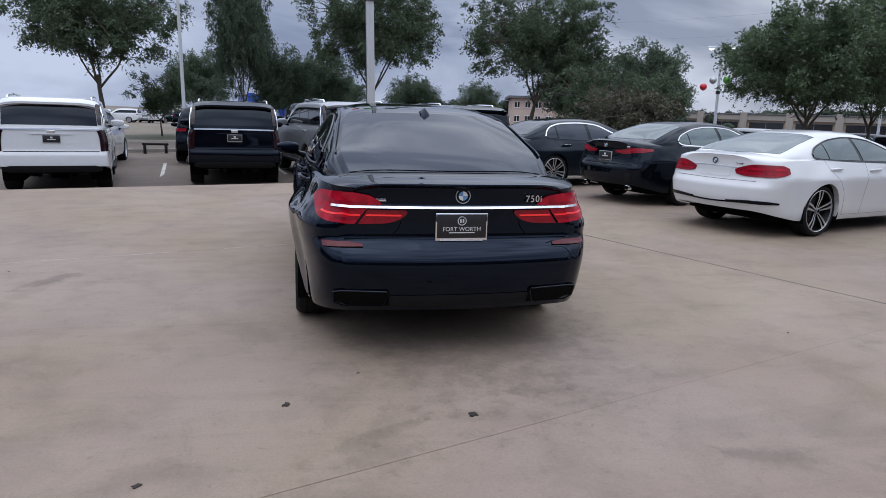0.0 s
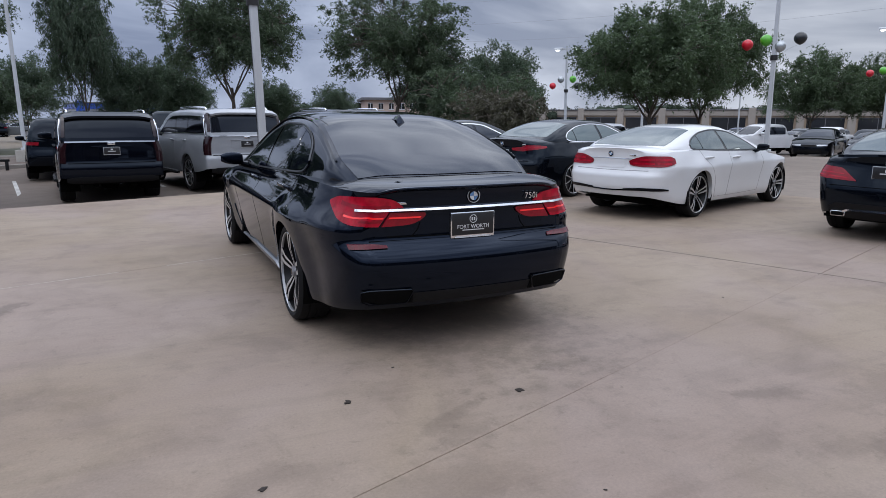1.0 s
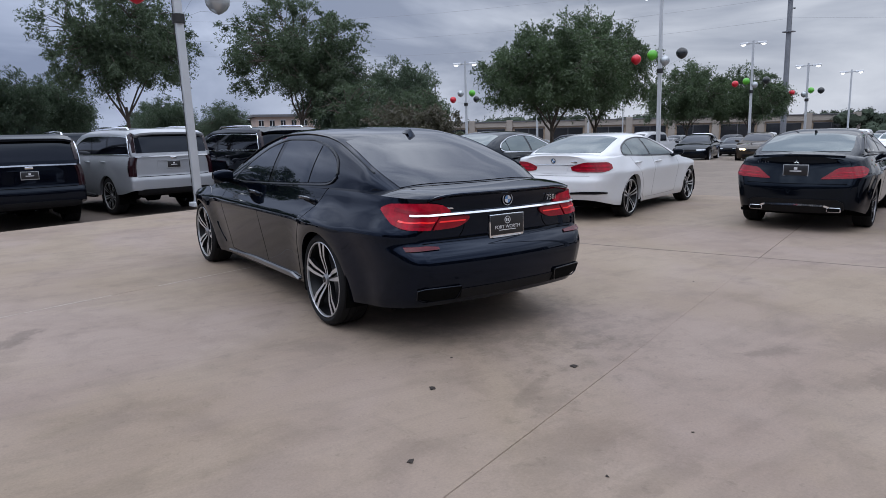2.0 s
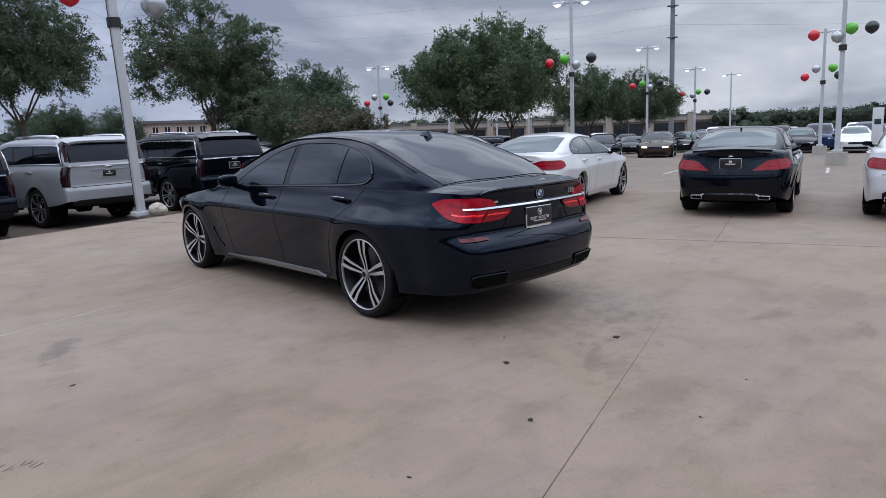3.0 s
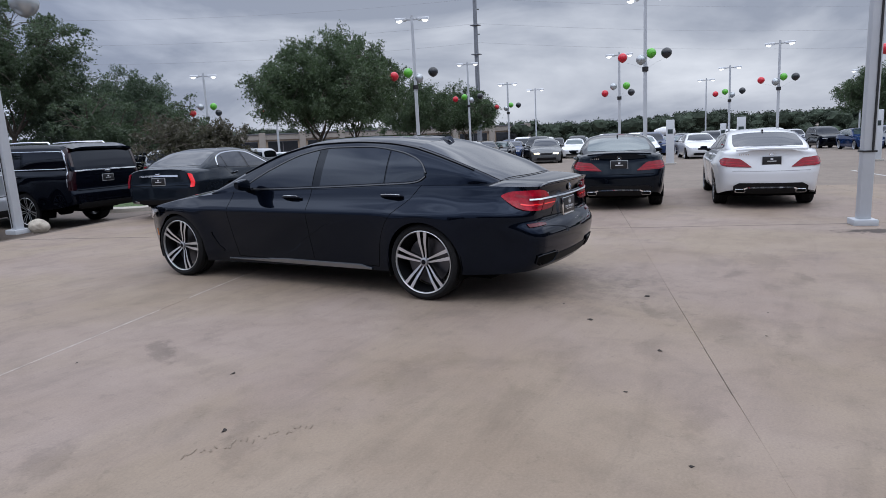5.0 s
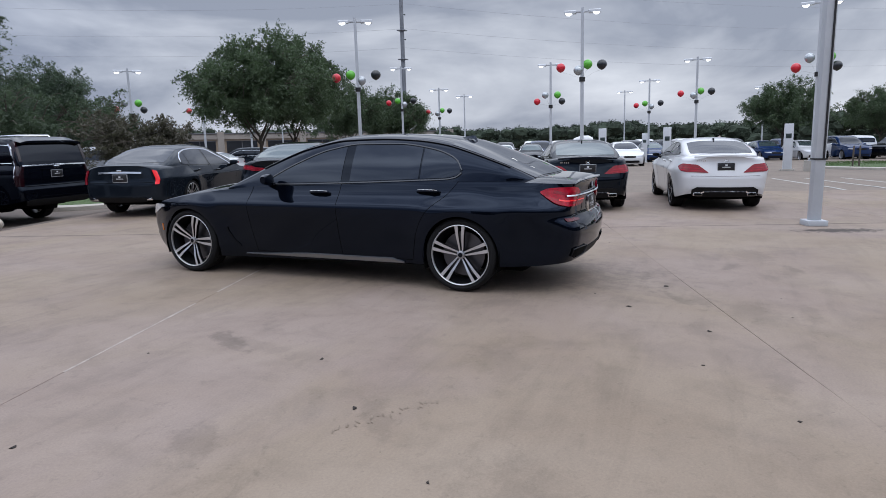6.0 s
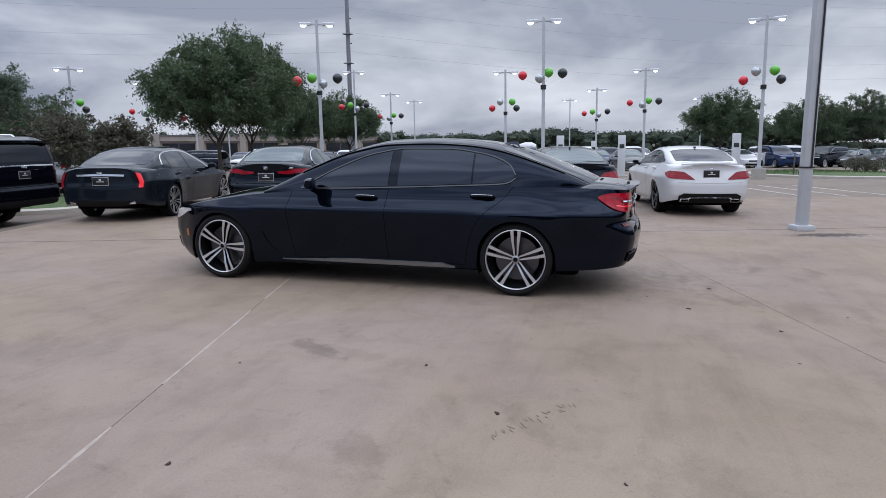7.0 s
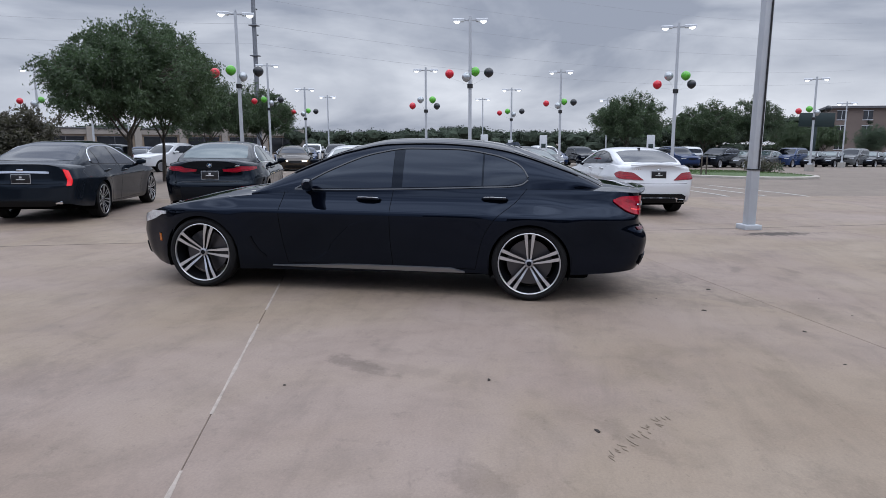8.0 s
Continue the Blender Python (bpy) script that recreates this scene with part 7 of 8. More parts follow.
CROSS = shifted(SUV, plan=tuple((y * 0.9, w * 0.92) for y, w in SUV["plan"]), belt=tuple((y * 0.9, z - 0.13) for y, z in SUV["belt"]), deck=tuple((y * 0.9, z - 0.13) for y, z in SUV["deck"]),
                roof=tuple((y * 0.9, z - 0.17) for y, z in SUV["roof"]), sill=tuple((y * 0.9, z - 0.14) for y, z in SUV["sill"]), inset=tuple((z - 0.13, v) for z, v in SUV["inset"]),
                wheelbase=2.66, wheel_r=0.36, arch_r=0.40, track_half=0.79, roof_half=0.66, rear_glass=(-1.005, -0.915), windscreen=(1.46, 2.2),
                dlo_low=tuple((y * 0.9, z - 0.13) for y, z in SUV["dlo_low"]), dlo_high=tuple((y * 0.9, z - 0.175) for y, z in SUV["dlo_high"]),
                panes=((-0.84, -0.02), (0.06, 0.74), (0.82, 1.85)), mirror=(1.75, 1.03, 1.1), wheel_style=(5, 0.72, 0.0, 1.0, True))
PICKUP = shifted(SUV, plan=tuple((y - (0.45 if y < 0 else -0.75 if y > 0.5 else 0), w) for y, w in SUV["plan"]), wheelbase=3.7,
                 belt=((-1.63, 1.20), (1.0, 1.20), (3.0, 1.19), (3.7, 1.14), (4.61, 1.0)), deck=((-1.63, 1.205), (1.3, 1.205), (3.0, 1.24), (4.1, 1.18), (4.61, 1.02)),
                 roof=((0.62, 1.19), (0.72, 1.45), (0.80, 1.72), (0.95, 1.85), (1.6, 1.88), (2.1, 1.83), (2.4, 1.70), (2.8, 1.42), (3.1, 1.18)),
                 rear_glass=(0.66, 0.80), windscreen=(2.35, 3.05), dlo_low=((0.85, 1.25), (1.6, 1.245), (2.7, 1.22)), dlo_high=((0.85, 1.62), (1.0, 1.67), (1.9, 1.68), (2.3, 1.55), (2.7, 1.23)),
                 panes=((0.90, 1.55), (1.62, 2.65)), gaps=(), mirror=(2.6, 1.22, 1.4), wheel_style=(6, 0.68, 0.0, 1.0, True), sill=((-1.63, 0.55), (0.5, 0.45), (3.0, 0.42), (4.61, 0.45)))
MUSCLE = shifted(SALOON, wheelbase=2.95, plan=tuple((y * 0.92, w * 1.0) for y, w in SALOON["plan"]), belt=tuple((y * 0.92, z) for y, z in SALOON["belt"]), deck=tuple((y * 0.92, z) for y, z in SALOON["deck"]),
                 roof=tuple((y * 0.92, z - 0.03) for y, z in SALOON["roof"]), windscreen=(1.6, 2.3), rear_glass=(-0.55, 0.18), dlo_low=tuple((y * 0.92, z) for y, z in SALOON["dlo_low"]),
                 dlo_high=tuple((y * 0.92, z - 0.028) for y, z in SALOON["dlo_high"]), panes=((0.0, 1.1), (1.2, 2.0)), mirror=(1.92, 0.975, 0.95), wheel_style=(5, 0.8, 0.0, 1.0, False))
for nm, col in (("red", (0.22, 0.012, 0.012)), ("blue", (0.012, 0.03, 0.09)), ("bronze", (0.038, 0.028, 0.020)), ("grey", (0.09, 0.095, 0.10))):
    M["far_" + nm] = material(nm + "_paint", col, 0.35, coat=1.0, spec=0.0, vary=0.08)
KINDS = {}


def stock(kind, paint, x, y, head, colour, lit=False):
    key = (kind, paint, lit)
    m = at_grid(x, y, head, ground_z(x, y))
    words = {"saloon": "saloon car", "crossover": "compact SUV", "pickup": "pickup truck", "muscle": "two-door coupe"}[kind]
    if key not in KINDS:
        spec = {"saloon": SPORTS, "crossover": CROSS, "pickup": PICKUP, "muscle": MUSCLE}[kind]
        car, k = car_body({"saloon": "saloon", "crossover": "suv", "pickup": "pickup_truck", "muscle": "coupe"}[kind], spec, paint, m,
                          "%s %s parked in the car park%s" % (colour, words, " with its headlamps lit" if lit else ""), "pickup truck" if kind == "pickup" else "car", "car park stock", fine=0.55)
        hz = {"saloon": 0.62, "crossover": 0.80, "pickup": 0.93, "muscle": 0.64}[kind]
        far_front(car, k, lit, hz)
        far_rear(car, k, hz + 0.22)
        KINDS[key] = car
        return car
    return copy_thing(KINDS[key], m)


PALETTE = (("white_paint", "white"), ("silver_paint", "silver"), ("navy_paint", "black"), ("far_grey", "grey"), ("far_blue", "dark blue"), ("far_red", "dark red"))
BACK = HEAD + 180
stock("muscle", "navy_paint", 31.6, 18.6, BACK + 8, "black")
stock("muscle", "far_bronze", 32.3, 15.4, BACK + 8, "bronze", True)
stock("muscle", "far_grey", 33.6, 11.9, BACK + 6, "grey", True)
stock("saloon", "white_paint", 38.6, 7.0, BACK, "white")
stock("saloon", "navy_paint", 38.8, 9.8, BACK, "black")
stock("muscle", "white_paint", 36.5, 3.4, BACK, "white")
stock("saloon", "far_grey", 40.4, 0.2, BACK, "grey")
stock("pickup", "white_paint", 35.4, 23.8, HEAD + 150, "white")
stock("crossover", "white_paint", 50.5, -11.9, 106, "white")
stock("crossover", "silver_paint", 12.6, 20.4, HEAD + 20, "silver")
stock("saloon", "white_paint", 9.0, 20.0, 96, "white")
stock("crossover", "white_paint", -6.95, 15.6, 96, "white")
stock("crossover", "navy_paint", -3.65, 17.2, 96, "black")
stock("pickup", "navy_paint", -0.2, 19.0, 96, "black")
stock("saloon", "navy_paint", 2.8, 19.4, 96, "black")
rng = random.Random(12)
DARK = (("navy_paint", "black"), ("far_blue", "dark blue"), ("far_grey", "grey"), ("navy_paint", "black"))
for i in range(9):
    p, c = rng.choice(DARK)
    stock("saloon" if i % 3 else "crossover", p, 51.5 + 1.5 * i, -15.2 - 2.35 * i, 140, c)
for i in range(7):
    p, c = rng.choice(DARK)
    stock("saloon", p, 62.5 + 1.5 * i, -20.6 - 2.35 * i, 140, c)
for al, kinds in ((45.5, ("saloon", "crossover")), (53.0, ("crossover", "saloon", "muscle")), (62.5, ("saloon", "crossover", "pickup")), (71.5, ("saloon", "crossover"))):
    ac = -30.0
    while ac < 24:
        ac += 2.75
        if rng.random() < 0.16 or (al < 50 and ac > 6):
            continue
        x, y = grid_xy(al + rng.uniform(-0.4, 0.4), ac)
        if x > 43 and y < -11.5 and al < 60:
            continue
        p, c = rng.choice(PALETTE[:5])
        kd = rng.choice(kinds)
        stock(kd, "white_paint" if kd == "pickup" else p, x, y, BACK, "white" if kd == "pickup" else c)
for i in range(10):
    p, c = rng.choice(PALETTE[:4])
    stock(rng.choice(("saloon", "crossover")), p, -40 + 5.0 * i, 88.0 + rng.uniform(-0.5, 0.5), 190 if i % 2 else 100, c)
for i in range(7):
    p, c = rng.choice(PALETTE[:5])
    stock(rng.choice(("crossover", "saloon", "crossover")), p, -29.5 + 2.9 * i, 83.0 + rng.uniform(-0.5, 0.5), 100 if i % 3 else 175, c)
for i in range(15):
    p, c = rng.choice(PALETTE[:5])
    stock(rng.choice(("saloon", "crossover")), p, -44 + 3.3 * i, 108.0 + rng.uniform(-0.5, 0.5), 100, c)
for i in range(6):
    p, c = rng.choice(PALETTE[:4])
    stock(rng.choice(("saloon", "crossover")), p, 13.5 + 3.0 * i, 26.5 - 0.3 * i, HEAD + 88, c)

# rubber scuffs ground into the slab
M["scuff"] = material("rubber_scuff", (0.205, 0.162, 0.124), 0.85, vary=0.25, vscale=30)
rng = random.Random(77)
for x0, y0, x1, y1, n, ln in ((-3.92, -0.45, -3.36, -0.81, 24, 0.060),):
    g = Geo()
    d = Vector((x1 - x0, y1 - y0, 0)).normalized()
    for i in range(n):
        t = (i + rng.uniform(-0.3, 0.3)) / n
        c = Vector((x0 + (x1 - x0) * t, y0 + (y1 - y0) * t, 0.0)) + Vector((-d.y, d.x, 0)) * rng.uniform(-0.025, 0.025)
        a = rng.uniform(0.9, 1.7)
        u = d * math.cos(a) + Vector((-d.y, d.x, 0)) * math.sin(a)
        v = Vector((-u.y, u.x, 0))
        h, w = ln * rng.uniform(0.35, 1.0) / 2, rng.uniform(0.003, 0.007)
        ring = [c - u * h, c - u * h * 0.3 + v * w, c + u * h * 0.5 + v * w * 0.7, c + u * h, c + u * h * 0.2 - v * w, c - u * h * 0.6 - v * w * 0.8]
        g.add([(p.x, p.y, 0.0035) for p in ring] + [(p.x, p.y, -0.002) for p in ring], [tuple(range(6))] + [(k, k + 6, (k + 1) % 6 + 6, (k + 1) % 6) for k in range(6)])
    tagged(part("tyre_scuff", g, "scuff", smooth=False), "faint dark rubber scuff ticks on the concrete", "scuff mark", kind="stuff")

# painted bay lines
for x0, y0, x1, y1 in ((14.85, 5.86, 17.9, 6.75), (16.7, 1.85, 19.7, 2.7), (18.2, -5.0, 12.6, -6.3), (18.6, -6.1, 12.4, -7.6), (18.0, -4.0, 12.2, -5.2), (-4.2, 12.6, -4.9, 17.0), (-1.2, 13.0, -1.9, 17.4), (-7.3, 12.2, -8.0, 16.6)):
    d = Vector((x1 - x0, y1 - y0, 0)).normalized()
    s = Vector((-d.y, d.x, 0)) * 0.045
    g = Geo()
    rows = []
    for t in span(0, 1, 8):
        x, y = x0 + (x1 - x0) * t, y0 + (y1 - y0) * t
        z = ground_z(x, y) + 0.005
        rows.append([(x - s.x, y - s.y, z - 0.006), (x - s.x, y - s.y, z), (x + s.x, y + s.y, z), (x + s.x, y + s.y, z - 0.006)])
    tagged(part("bay_line", g.grid(rows), "line_paint", smooth=False), "worn white painted parking bay line", "road marking", "bay lines", kind="structure")


# planted island with a kerb, grass, shrubs and a staked sapling
def ellipse(cx, cy, a, b, turn, n, k=1.0, wob=0.0):
    out = []
    for i in range(n):
        q = 2 * math.pi * i / n
        r = k * (1 + wob * math.sin(3 * q))
        x, y = a * r * math.cos(q), b * r * math.sin(q)
        c, s = math.cos(radians(turn)), math.sin(radians(turn))
        out.append((cx + x * c - y * s, cy + x * s + y * c))
    return out


def island(cx, cy, a, b, turn):
    ob = empty("planted_island", pose(0, 0, 0), "kerbed island with mown green grass in the car park", "island", "planted islands", "structure")
    g = Geo()
    rows = []
    for kk, z in ((1.0, -0.05), (1.0, 0.10), (0.985, 0.13), (0.94, 0.13), (0.935, 0.08)):
        rows.append([(x, y, ground_z(x, y) + z) for x, y in ellipse(cx, cy, a, b, turn, 40, kk)] + [(*ellipse(cx, cy, a, b, turn, 40, kk)[0], ground_z(cx, cy) + z)])
    part("kerb", g.grid(rows), "kerb", ob, "pale concrete kerb")
    rows = []
    for kk, z in ((0.94, 0.10), (0.8, 0.13), (0.5, 0.17), (0.2, 0.19), (0.01, 0.19)):
        e = ellipse(cx, cy, a, b, turn, 40, kk)
        rows.append([(x, y, ground_z(x, y) + z + 0.01 * math.sin(x * 3) * kk) for x, y in e + e[:1]])
    part("lawn", Geo().grid(rows), "grass", ob, "mown green grass")
    r = np.random.default_rng(4)
    n = 5000
    q, rad = r.random(n) * 2 * math.pi, np.sqrt(r.random(n)) * 0.93
    pts = np.stack([a * rad * np.cos(q), b * rad * np.sin(q)], 1)
    c, s = math.cos(radians(turn)), math.sin(radians(turn))
    px, py = cx + pts[:, 0] * c - pts[:, 1] * s, cy + pts[:, 0] * s + pts[:, 1] * c
    an = r.random(n) * 6.28
    h = 0.05 + 0.05 * r.random(n)
    z0 = ground_z(cx, cy) + 0.10 + 0.09 * (1 - rad)
    dx, dy = np.cos(an) * 0.012, np.sin(an) * 0.012
    v = np.stack([np.stack([px - dx, py - dy, z0], 1), np.stack([px + dx, py + dy, z0], 1), np.stack([px + dy * 2, py + dx * 2, z0 + h], 1)], 1).reshape(-1, 3)
    me = bpy.data.meshes.new("grass_blades")
    me.from_pydata(v.tolist(), [], np.arange(n * 3).reshape(n, 3).tolist())
    me.materials.append(M["grass_blade"])
    bl = new("grass_blades", me)
    tagged(bl, "short green grass blades on the island", "grass", kind="stuff")
    return ob


island(29.3, -9.9, 4.6, 3.6, 15)
island(10.0, 14.9, 5.2, 2.2, HEAD)


def shrub(x, y, r, h, mat, label, seed):
    rg = random.Random(seed)
    ob = empty("shrub", pose(x, y, ground_z(x, y) + 0.16), label, "shrub", "island shrubs")
    g = Geo()
    tips = []
    for i in range(14):
        a, d = rg.uniform(0, 6.28), rg.uniform(0.1, 1.0) * r
        p = (d * math.cos(a), d * math.sin(a), h * rg.uniform(0.45, 1.0))
        g.tube([(0, 0, -0.05), (p[0] * 0.5, p[1] * 0.5, p[2] * 0.6), p], [0.02, 0.012, 0.005], 5, cap=False)
        tips.append((*p, r * rg.uniform(0.25, 0.45)))
    part("stems", g, "bark", ob)
    cr = new("foliage", leaf_mesh("foliage", tips, 60, 0.05, 0.8, mat, seed, 0.6))
    cr.parent = ob
    return ob


shrub(31.5, -12.0, 0.75, 0.62, "leaf_russet", "low russet-leaved shrub on the island", 3)
shrub(30.9, -11.4, 0.75, 0.60, "leaf_russet", "low russet-leaved shrub on the island", 4)
shrub(32.3, -12.6, 0.6, 0.45, "leaf_dark", "low green shrub on the island", 5)
for x, y in ((27.0, -7.8), (27.05, -8.05)):
    ob = empty("sapling_stake", pose(x, y, ground_z(x, y) + 0.1, UPX, UPY), "short wooden sapling stake in the grass", "stake", "sapling stakes")
    part("stake", Geo().tube([(0, 0, -0.1), (0, 0, 0.9), (0, 0, 0.93)], [0.035, 0.035, 0.01], 6), "bark", ob)


# upright display panels
def display_panel(x, y, turn, h=2.0, w=0.36):
    ob = empty("display_panel", pose(x, y, ground_z(x, y), UPX, UPY, turn), "tall pale grey sign panel with a small dark emblem", "sign", "display panels")
    part("panel", Geo().box((-w / 2, -0.06, 0.06), (w / 2, 0.06, h), bevel=0.02), "sign_white", ob)
    part("foot", Geo().box((-w / 2 - 0.1, -0.22, -0.03), (w / 2 + 0.1, 0.22, 0.07), bevel=0.01), "concrete_base", ob)
    part("emblem", Geo().box((-0.11, -0.066, h - 0.62), (0.11, -0.058, h - 0.42), bevel=0.003), "sign_dark", ob)
    return ob


display_panel(25.4, 2.75, 280)
display_panel(26.3, -0.1, 276)
display_panel(25.4, -5.1, 268)
display_panel(40.0, 2.2, 272)


# tall utility pole and its wires
ob = empty("utility_pole", pose(70.6, 34.6, ground_z(70, 34), UPX, UPY), "tall weathered grey steel utility pole", "utility pole")
part("pole", Geo().tube([(0, 0, -0.2), (0, 0, 8), (0, 0, 30)], [0.32, 0.28, 0.20], 12), "steel", ob)
for z in (15.0, 18.0, 21.0, 24.0):
    part("insulator", Geo().tube([(0.2, 0, z), (0.75, 0.0, z + 0.08), (0.95, 0, z + 0.08)], [0.07, 0.06, 0.10], 8), "sign_dark", ob)
for z in (12.5, 16.0):
    part("bracket", Geo().box((-0.5, -0.5, z), (0.5, 0.5, z + 0.12), bevel=0.02), "steel", ob)
M["wire"] = material("wire", (0.28, 0.29, 0.32), 0.6)
for i, z in enumerate((12.8, 15.1, 18.1, 21.1, 24.1)):
    a, b, c = Vector((71.0, 34.6, z)), Vector((140, -62, z + 1.0)), Vector((20, 120, z + 3.0))
    g = Geo()
    for p, q in ((a, b), (a, c)):
        pts = [p.lerp(q, t) - Vector((0, 0, 2.4 * 4 * t * (1 - t))) for t in span(0, 1, 22)]
        g.tube(pts, 0.010, 4)
    tagged(part("overhead_wire", g, "wire"), "thin dark overhead power wire", "wire", "overhead wires")


# ---------------------------------------------------------------- buildings
def long_block(name, a, b, high, deep, wall, label, bay=6.0, pil="grey_wall", band=0.9, glass=True, base=-0.3):
    """A low block along the line a-b with pilasters, dark bays and a cornice."""
    a, b = Vector((*a, 0)), Vector((*b, 0))
    d = (b - a)
    ln = d.length
    ang = math.degrees(math.atan2(d.y, d.x))
    ob = empty(name, pose(a.x, a.y, base, 0, 0, ang), label, "building")
    part("wall", Geo().box((0, 0, -1.4), (ln, deep, high - band)), wall, ob, smooth=False)
    part("roof", Geo().box((-0.3, -0.35, high - band), (ln + 0.3, deep + 0.3, high), bevel=0.05), pil, ob, smooth=False)
    part("cornice", Geo().box((-0.45, -0.5, high), (ln + 0.45, deep + 0.45, high + 0.18), bevel=0.04), "roof_grey", ob, smooth=False)
    n = max(2, int(ln / bay))
    for i in range(n + 1):
        x = ln * i / n
        part("pilaster", Geo().box((x - 0.55, -0.55, -1.4), (x + 0.55, 0.05, high + 0.35), bevel=0.05), pil, ob, smooth=False)
        if i < n and glass:
            x0, x1 = x + 0.9, ln * (i + 1) / n - 0.9
            w = part("window", Geo().box((x0, -0.08, 0.5), (x1, 0.03, high - band - 0.35)), "dark_window", ob, smooth=False)
            fr = Geo().box((x0 - 0.1, -0.12, 0.4), (x1 + 0.1, -0.02, 0.5))
            fr.box((x0 - 0.1, -0.12, high - band - 0.35), (x1 + 0.1, -0.02, high - band - 0.25))
            fr.box(((x0 + x1) / 2 - 0.05, -0.12, 0.5), ((x0 + x1) / 2 + 0.05, -0.02, high - band - 0.35))
            part("window_frame", fr, "roof_grey", w, smooth=False)
    return ob


long_block("shop_building", (63, 104), (112, 45), 5.1, 18, "tan_wall", "long low tan building with stone pilasters behind the trees", 6.5, base=-2.3)
long_block("blue_canopy_building", (-8, 104), (6, 107), 3.6, 12, "sign_white", "white building with a bright blue roof beyond the road", 4.0, pil="sign_blue", band=0.8)


def apartments(x, y, turn, storeys=3, bays=9, wall="brown_wall", label="brown masonry apartment block with rows of windows", pitch=4.2, floor_h=2.75, pane=(1.5, 1.6)):
    ob = empty("apartment_building", pose(x, y, -0.3, 0, 0, turn), label, "building")
    w, h = bays * pitch, storeys * floor_h
    part("wall", Geo().box((0, 0, -1.4), (w, 14, h)), wall, ob, smooth=False)
    g = Geo()
    g.add([(-0.6, -0.6, h), (w + 0.6, -0.6, h), (w + 0.6, 14.6, h), (-0.6, 14.6, h), (-0.6, -0.6, h + 0.4), (w + 0.6, -0.6, h + 0.4), (w + 0.6, 14.6, h + 0.4), (-0.6, 14.6, h + 0.4)],
          [(0, 1, 5, 4), (1, 2, 6, 5), (2, 3, 7, 6), (3, 0, 4, 7), (4, 5, 6, 7), (3, 2, 1, 0)])
    part("roof", g, "roof_grey", ob, smooth=False)
    for i in range(bays):
        for j in range(storeys):
            x0, z0 = i * pitch + (pitch - pane[0]) / 2, j * floor_h + (floor_h - pane[1]) * 0.6
            x1, z1 = x0 + pane[0], z0 + pane[1]
            win = part("window", Geo().box((x0, -0.05, z0), (x1, 0.04, z1)), "dark_window", ob, smooth=False)
            fr = Geo().box((x0 - 0.1, -0.1, z0 - 0.12), (x1 + 0.1, 0.0, z0)).box((x0 - 0.1, -0.1, z1), (x1 + 0.1, 0.0, z1 + 0.1)).box(((x0 + x1) / 2 - 0.04, -0.09, z0), ((x0 + x1) / 2 + 0.04, 0, z1))
            part("window_frame", fr, "sign_white", win, smooth=False)
    return ob


M["cream_wall"] = material("cream_render", (0.46, 0.36, 0.31), 0.9, vary=0.1, vscale=0.4)
apartments(34.0, 101.7, -15, 2, 6, "cream_wall", "cream two-storey building with small windows behind the parked SUVs", 1.75, 2.3, (0.75, 0.9))
apartments(128, -53.0, -105, 3, 8)
apartments(114, -78, -118, 3, 7)

# pylon sign beyond the car park: a plain dark board with a white disc
ob = empty("pylon_sign", pose(66, -27.5, ground_z(66, -27.5), UPX, UPY, 70), "dark roadside pylon sign with a plain white disc", "sign")
part("board", Geo().box((-1.6, -0.15, 3.9), (1.6, 0.15, 5.3), bevel=0.04), "sign_dark", ob)
part("post", Geo().box((-0.14, -0.10, -0.2), (0.14, 0.10, 3.9), bevel=0.02), "sign_dark", ob)
g = Geo().lathe([(0.0, 0.0), (0.0, 0.55), (0.03, 0.55), (0.03, 0.0)], 24, axis="z")
g.v = [tuple(pose(0.5, -0.16, 4.45, 90) @ Vector(p)) for p in g.v]
part("disc", g, "sign_white", ob)


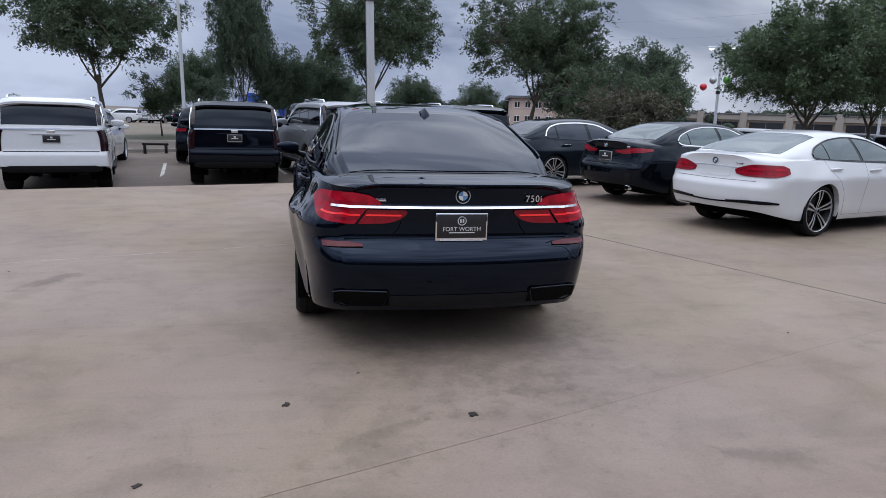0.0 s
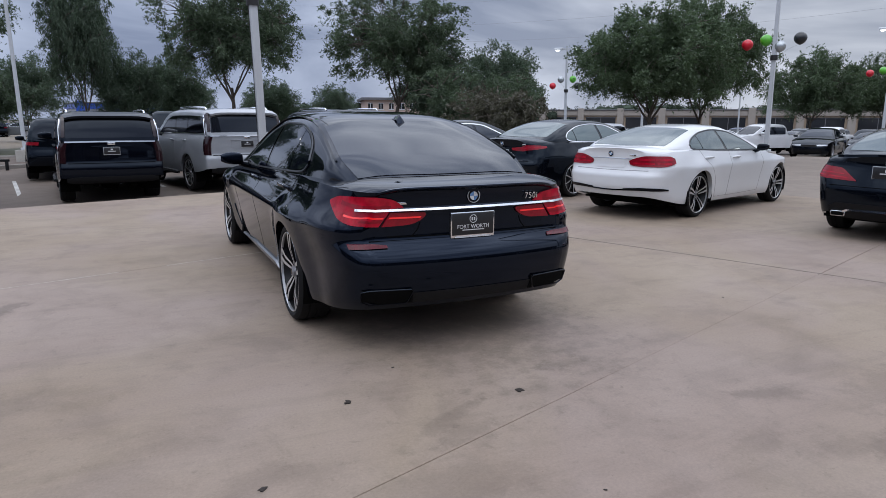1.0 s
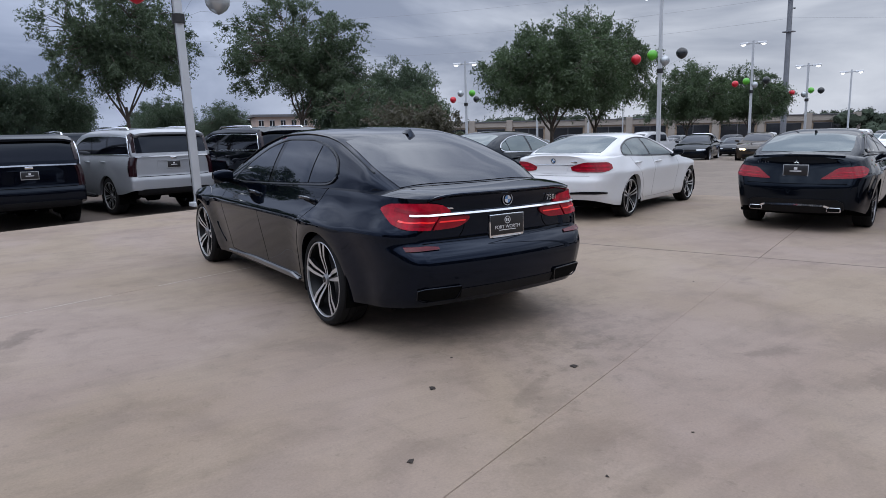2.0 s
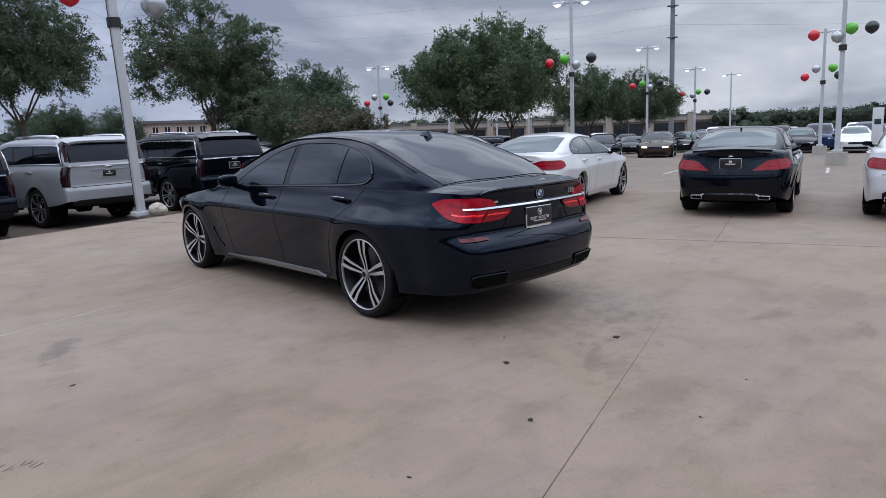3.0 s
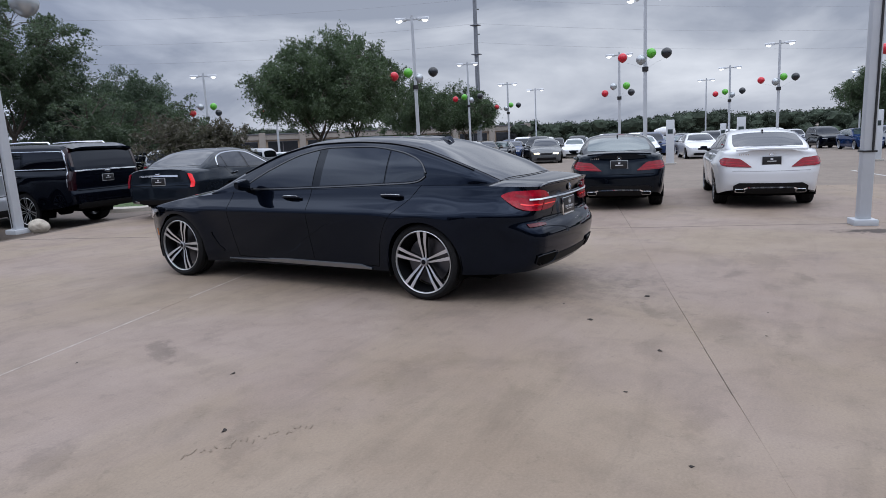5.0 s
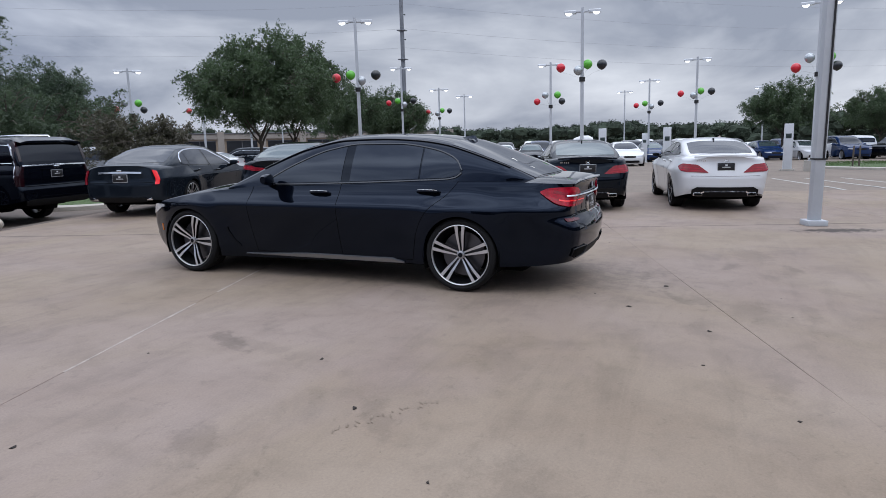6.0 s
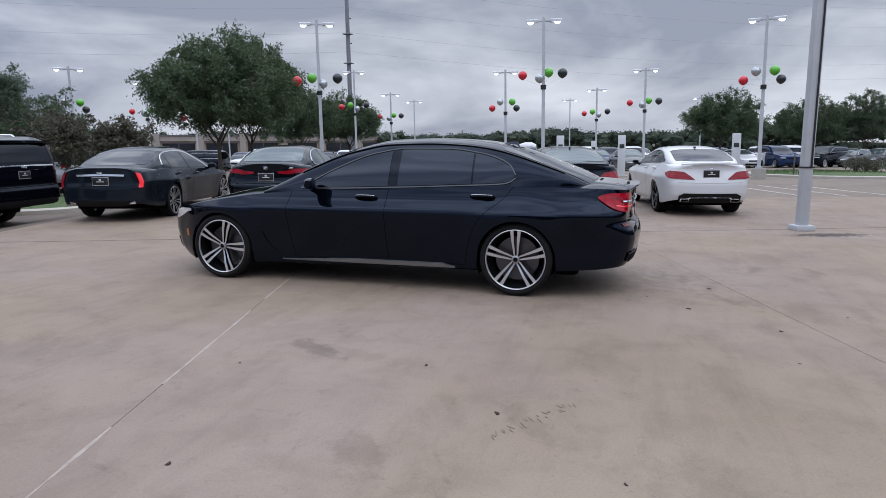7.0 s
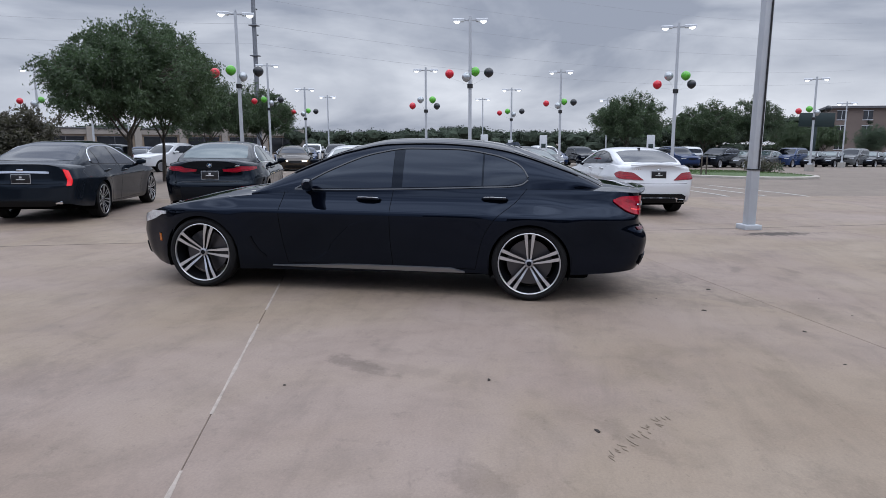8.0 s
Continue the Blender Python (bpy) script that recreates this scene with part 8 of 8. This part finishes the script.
def tank_trailer(x, y, turn, ln=4.2, r=1.0):
    ob = empty("tank_trailer", pose(x, y, ground_z(x, y), 0, 0, turn), "white tank trailer parked beyond the stock cars", "trailer")
    g = Geo().lathe([(-ln / 2, 0.0), (-ln / 2 + 0.1, r * 0.55), (-ln / 2 + 0.7, r), (ln * 0.1, r), (ln / 2 - 0.3, r * 0.62), (ln / 2, r * 0.4), (ln / 2, 0.0)], 24)
    g.v = [(p[0], p[1], p[2] + 1.75) for p in g.v]
    part("tank", g, "white_paint", ob)
    part("chassis", Geo().box((-ln / 2 - 0.3, -0.9, 0.7), (ln / 2 + 0.6, 0.9, 1.35), bevel=0.03), "under", ob)
    for xx in (-ln * 0.38, -ln * 0.12, ln * 0.45):
        for sg in (-1, 1):
            part("wheel", Geo().tube([(xx, sg * 0.85, 0.5), (xx, sg * 1.15, 0.5)], 0.5, 20), "tyre", ob)
    return ob


# unseen blocks behind the camera, added to put a dark band in reflections
long_block("showroom_building", grid_xy(-27.5, -34), grid_xy(-27.5, 14), 6.2, 10, "grey_wall", "added unseen block west of the pad that darkens car reflections", 6.0, pil="roof_grey", base=-0.02)
long_block("workshop_building", grid_xy(18, -27), grid_xy(-27, -27), 6.2, 10, "grey_wall", "added unseen block south of the pad that darkens car reflections", 6.0, pil="roof_grey", base=-0.02)
tank_trailer(88.2, 15.1, 100, 2.8, 0.72)

# north side: road, verge and low rails beyond the bays
g = Geo()
rows = []
for t in span(-60, 7, 25):
    x, y = t, 22.9 + 0.12 * t
    z = ground_z(x, y)
    rows.append([(x, y - 0.3, z - 0.05), (x, y - 0.3, z + 0.12), (x, y, z + 0.12), (x, y + 0.1, z + 0.008), (x, y + 7.0, z + 0.008), (x, y + 7.1, z + 0.12), (x, y + 7.4, z + 0.12), (x, y + 7.4, z - 0.05)])
tagged(part("road", Geo().grid([[p for p in r] for r in rows]), "road", sharp=20), "pale concrete road with kerbs beyond the parking bays", "road", kind="structure")
for i in range(5):
    x, y = -9.2 + 3.2 * i, 20.9 + 0.38 * i
    ob = empty("low_rail", pose(x, y, ground_z(x, y), 0, 0, 4), "low black steel rail at the bay end", "rail", "low rails")
    part("beam", Geo().box((-0.45, -0.05, 0.30), (0.45, 0.05, 0.38), bevel=0.015), "plastic", ob)
    for sx in (-0.36, 0.36):
        part("post", Geo().box((sx - 0.05, -0.05, -0.05), (sx + 0.05, 0.05, 0.31), bevel=0.01), "plastic", ob)
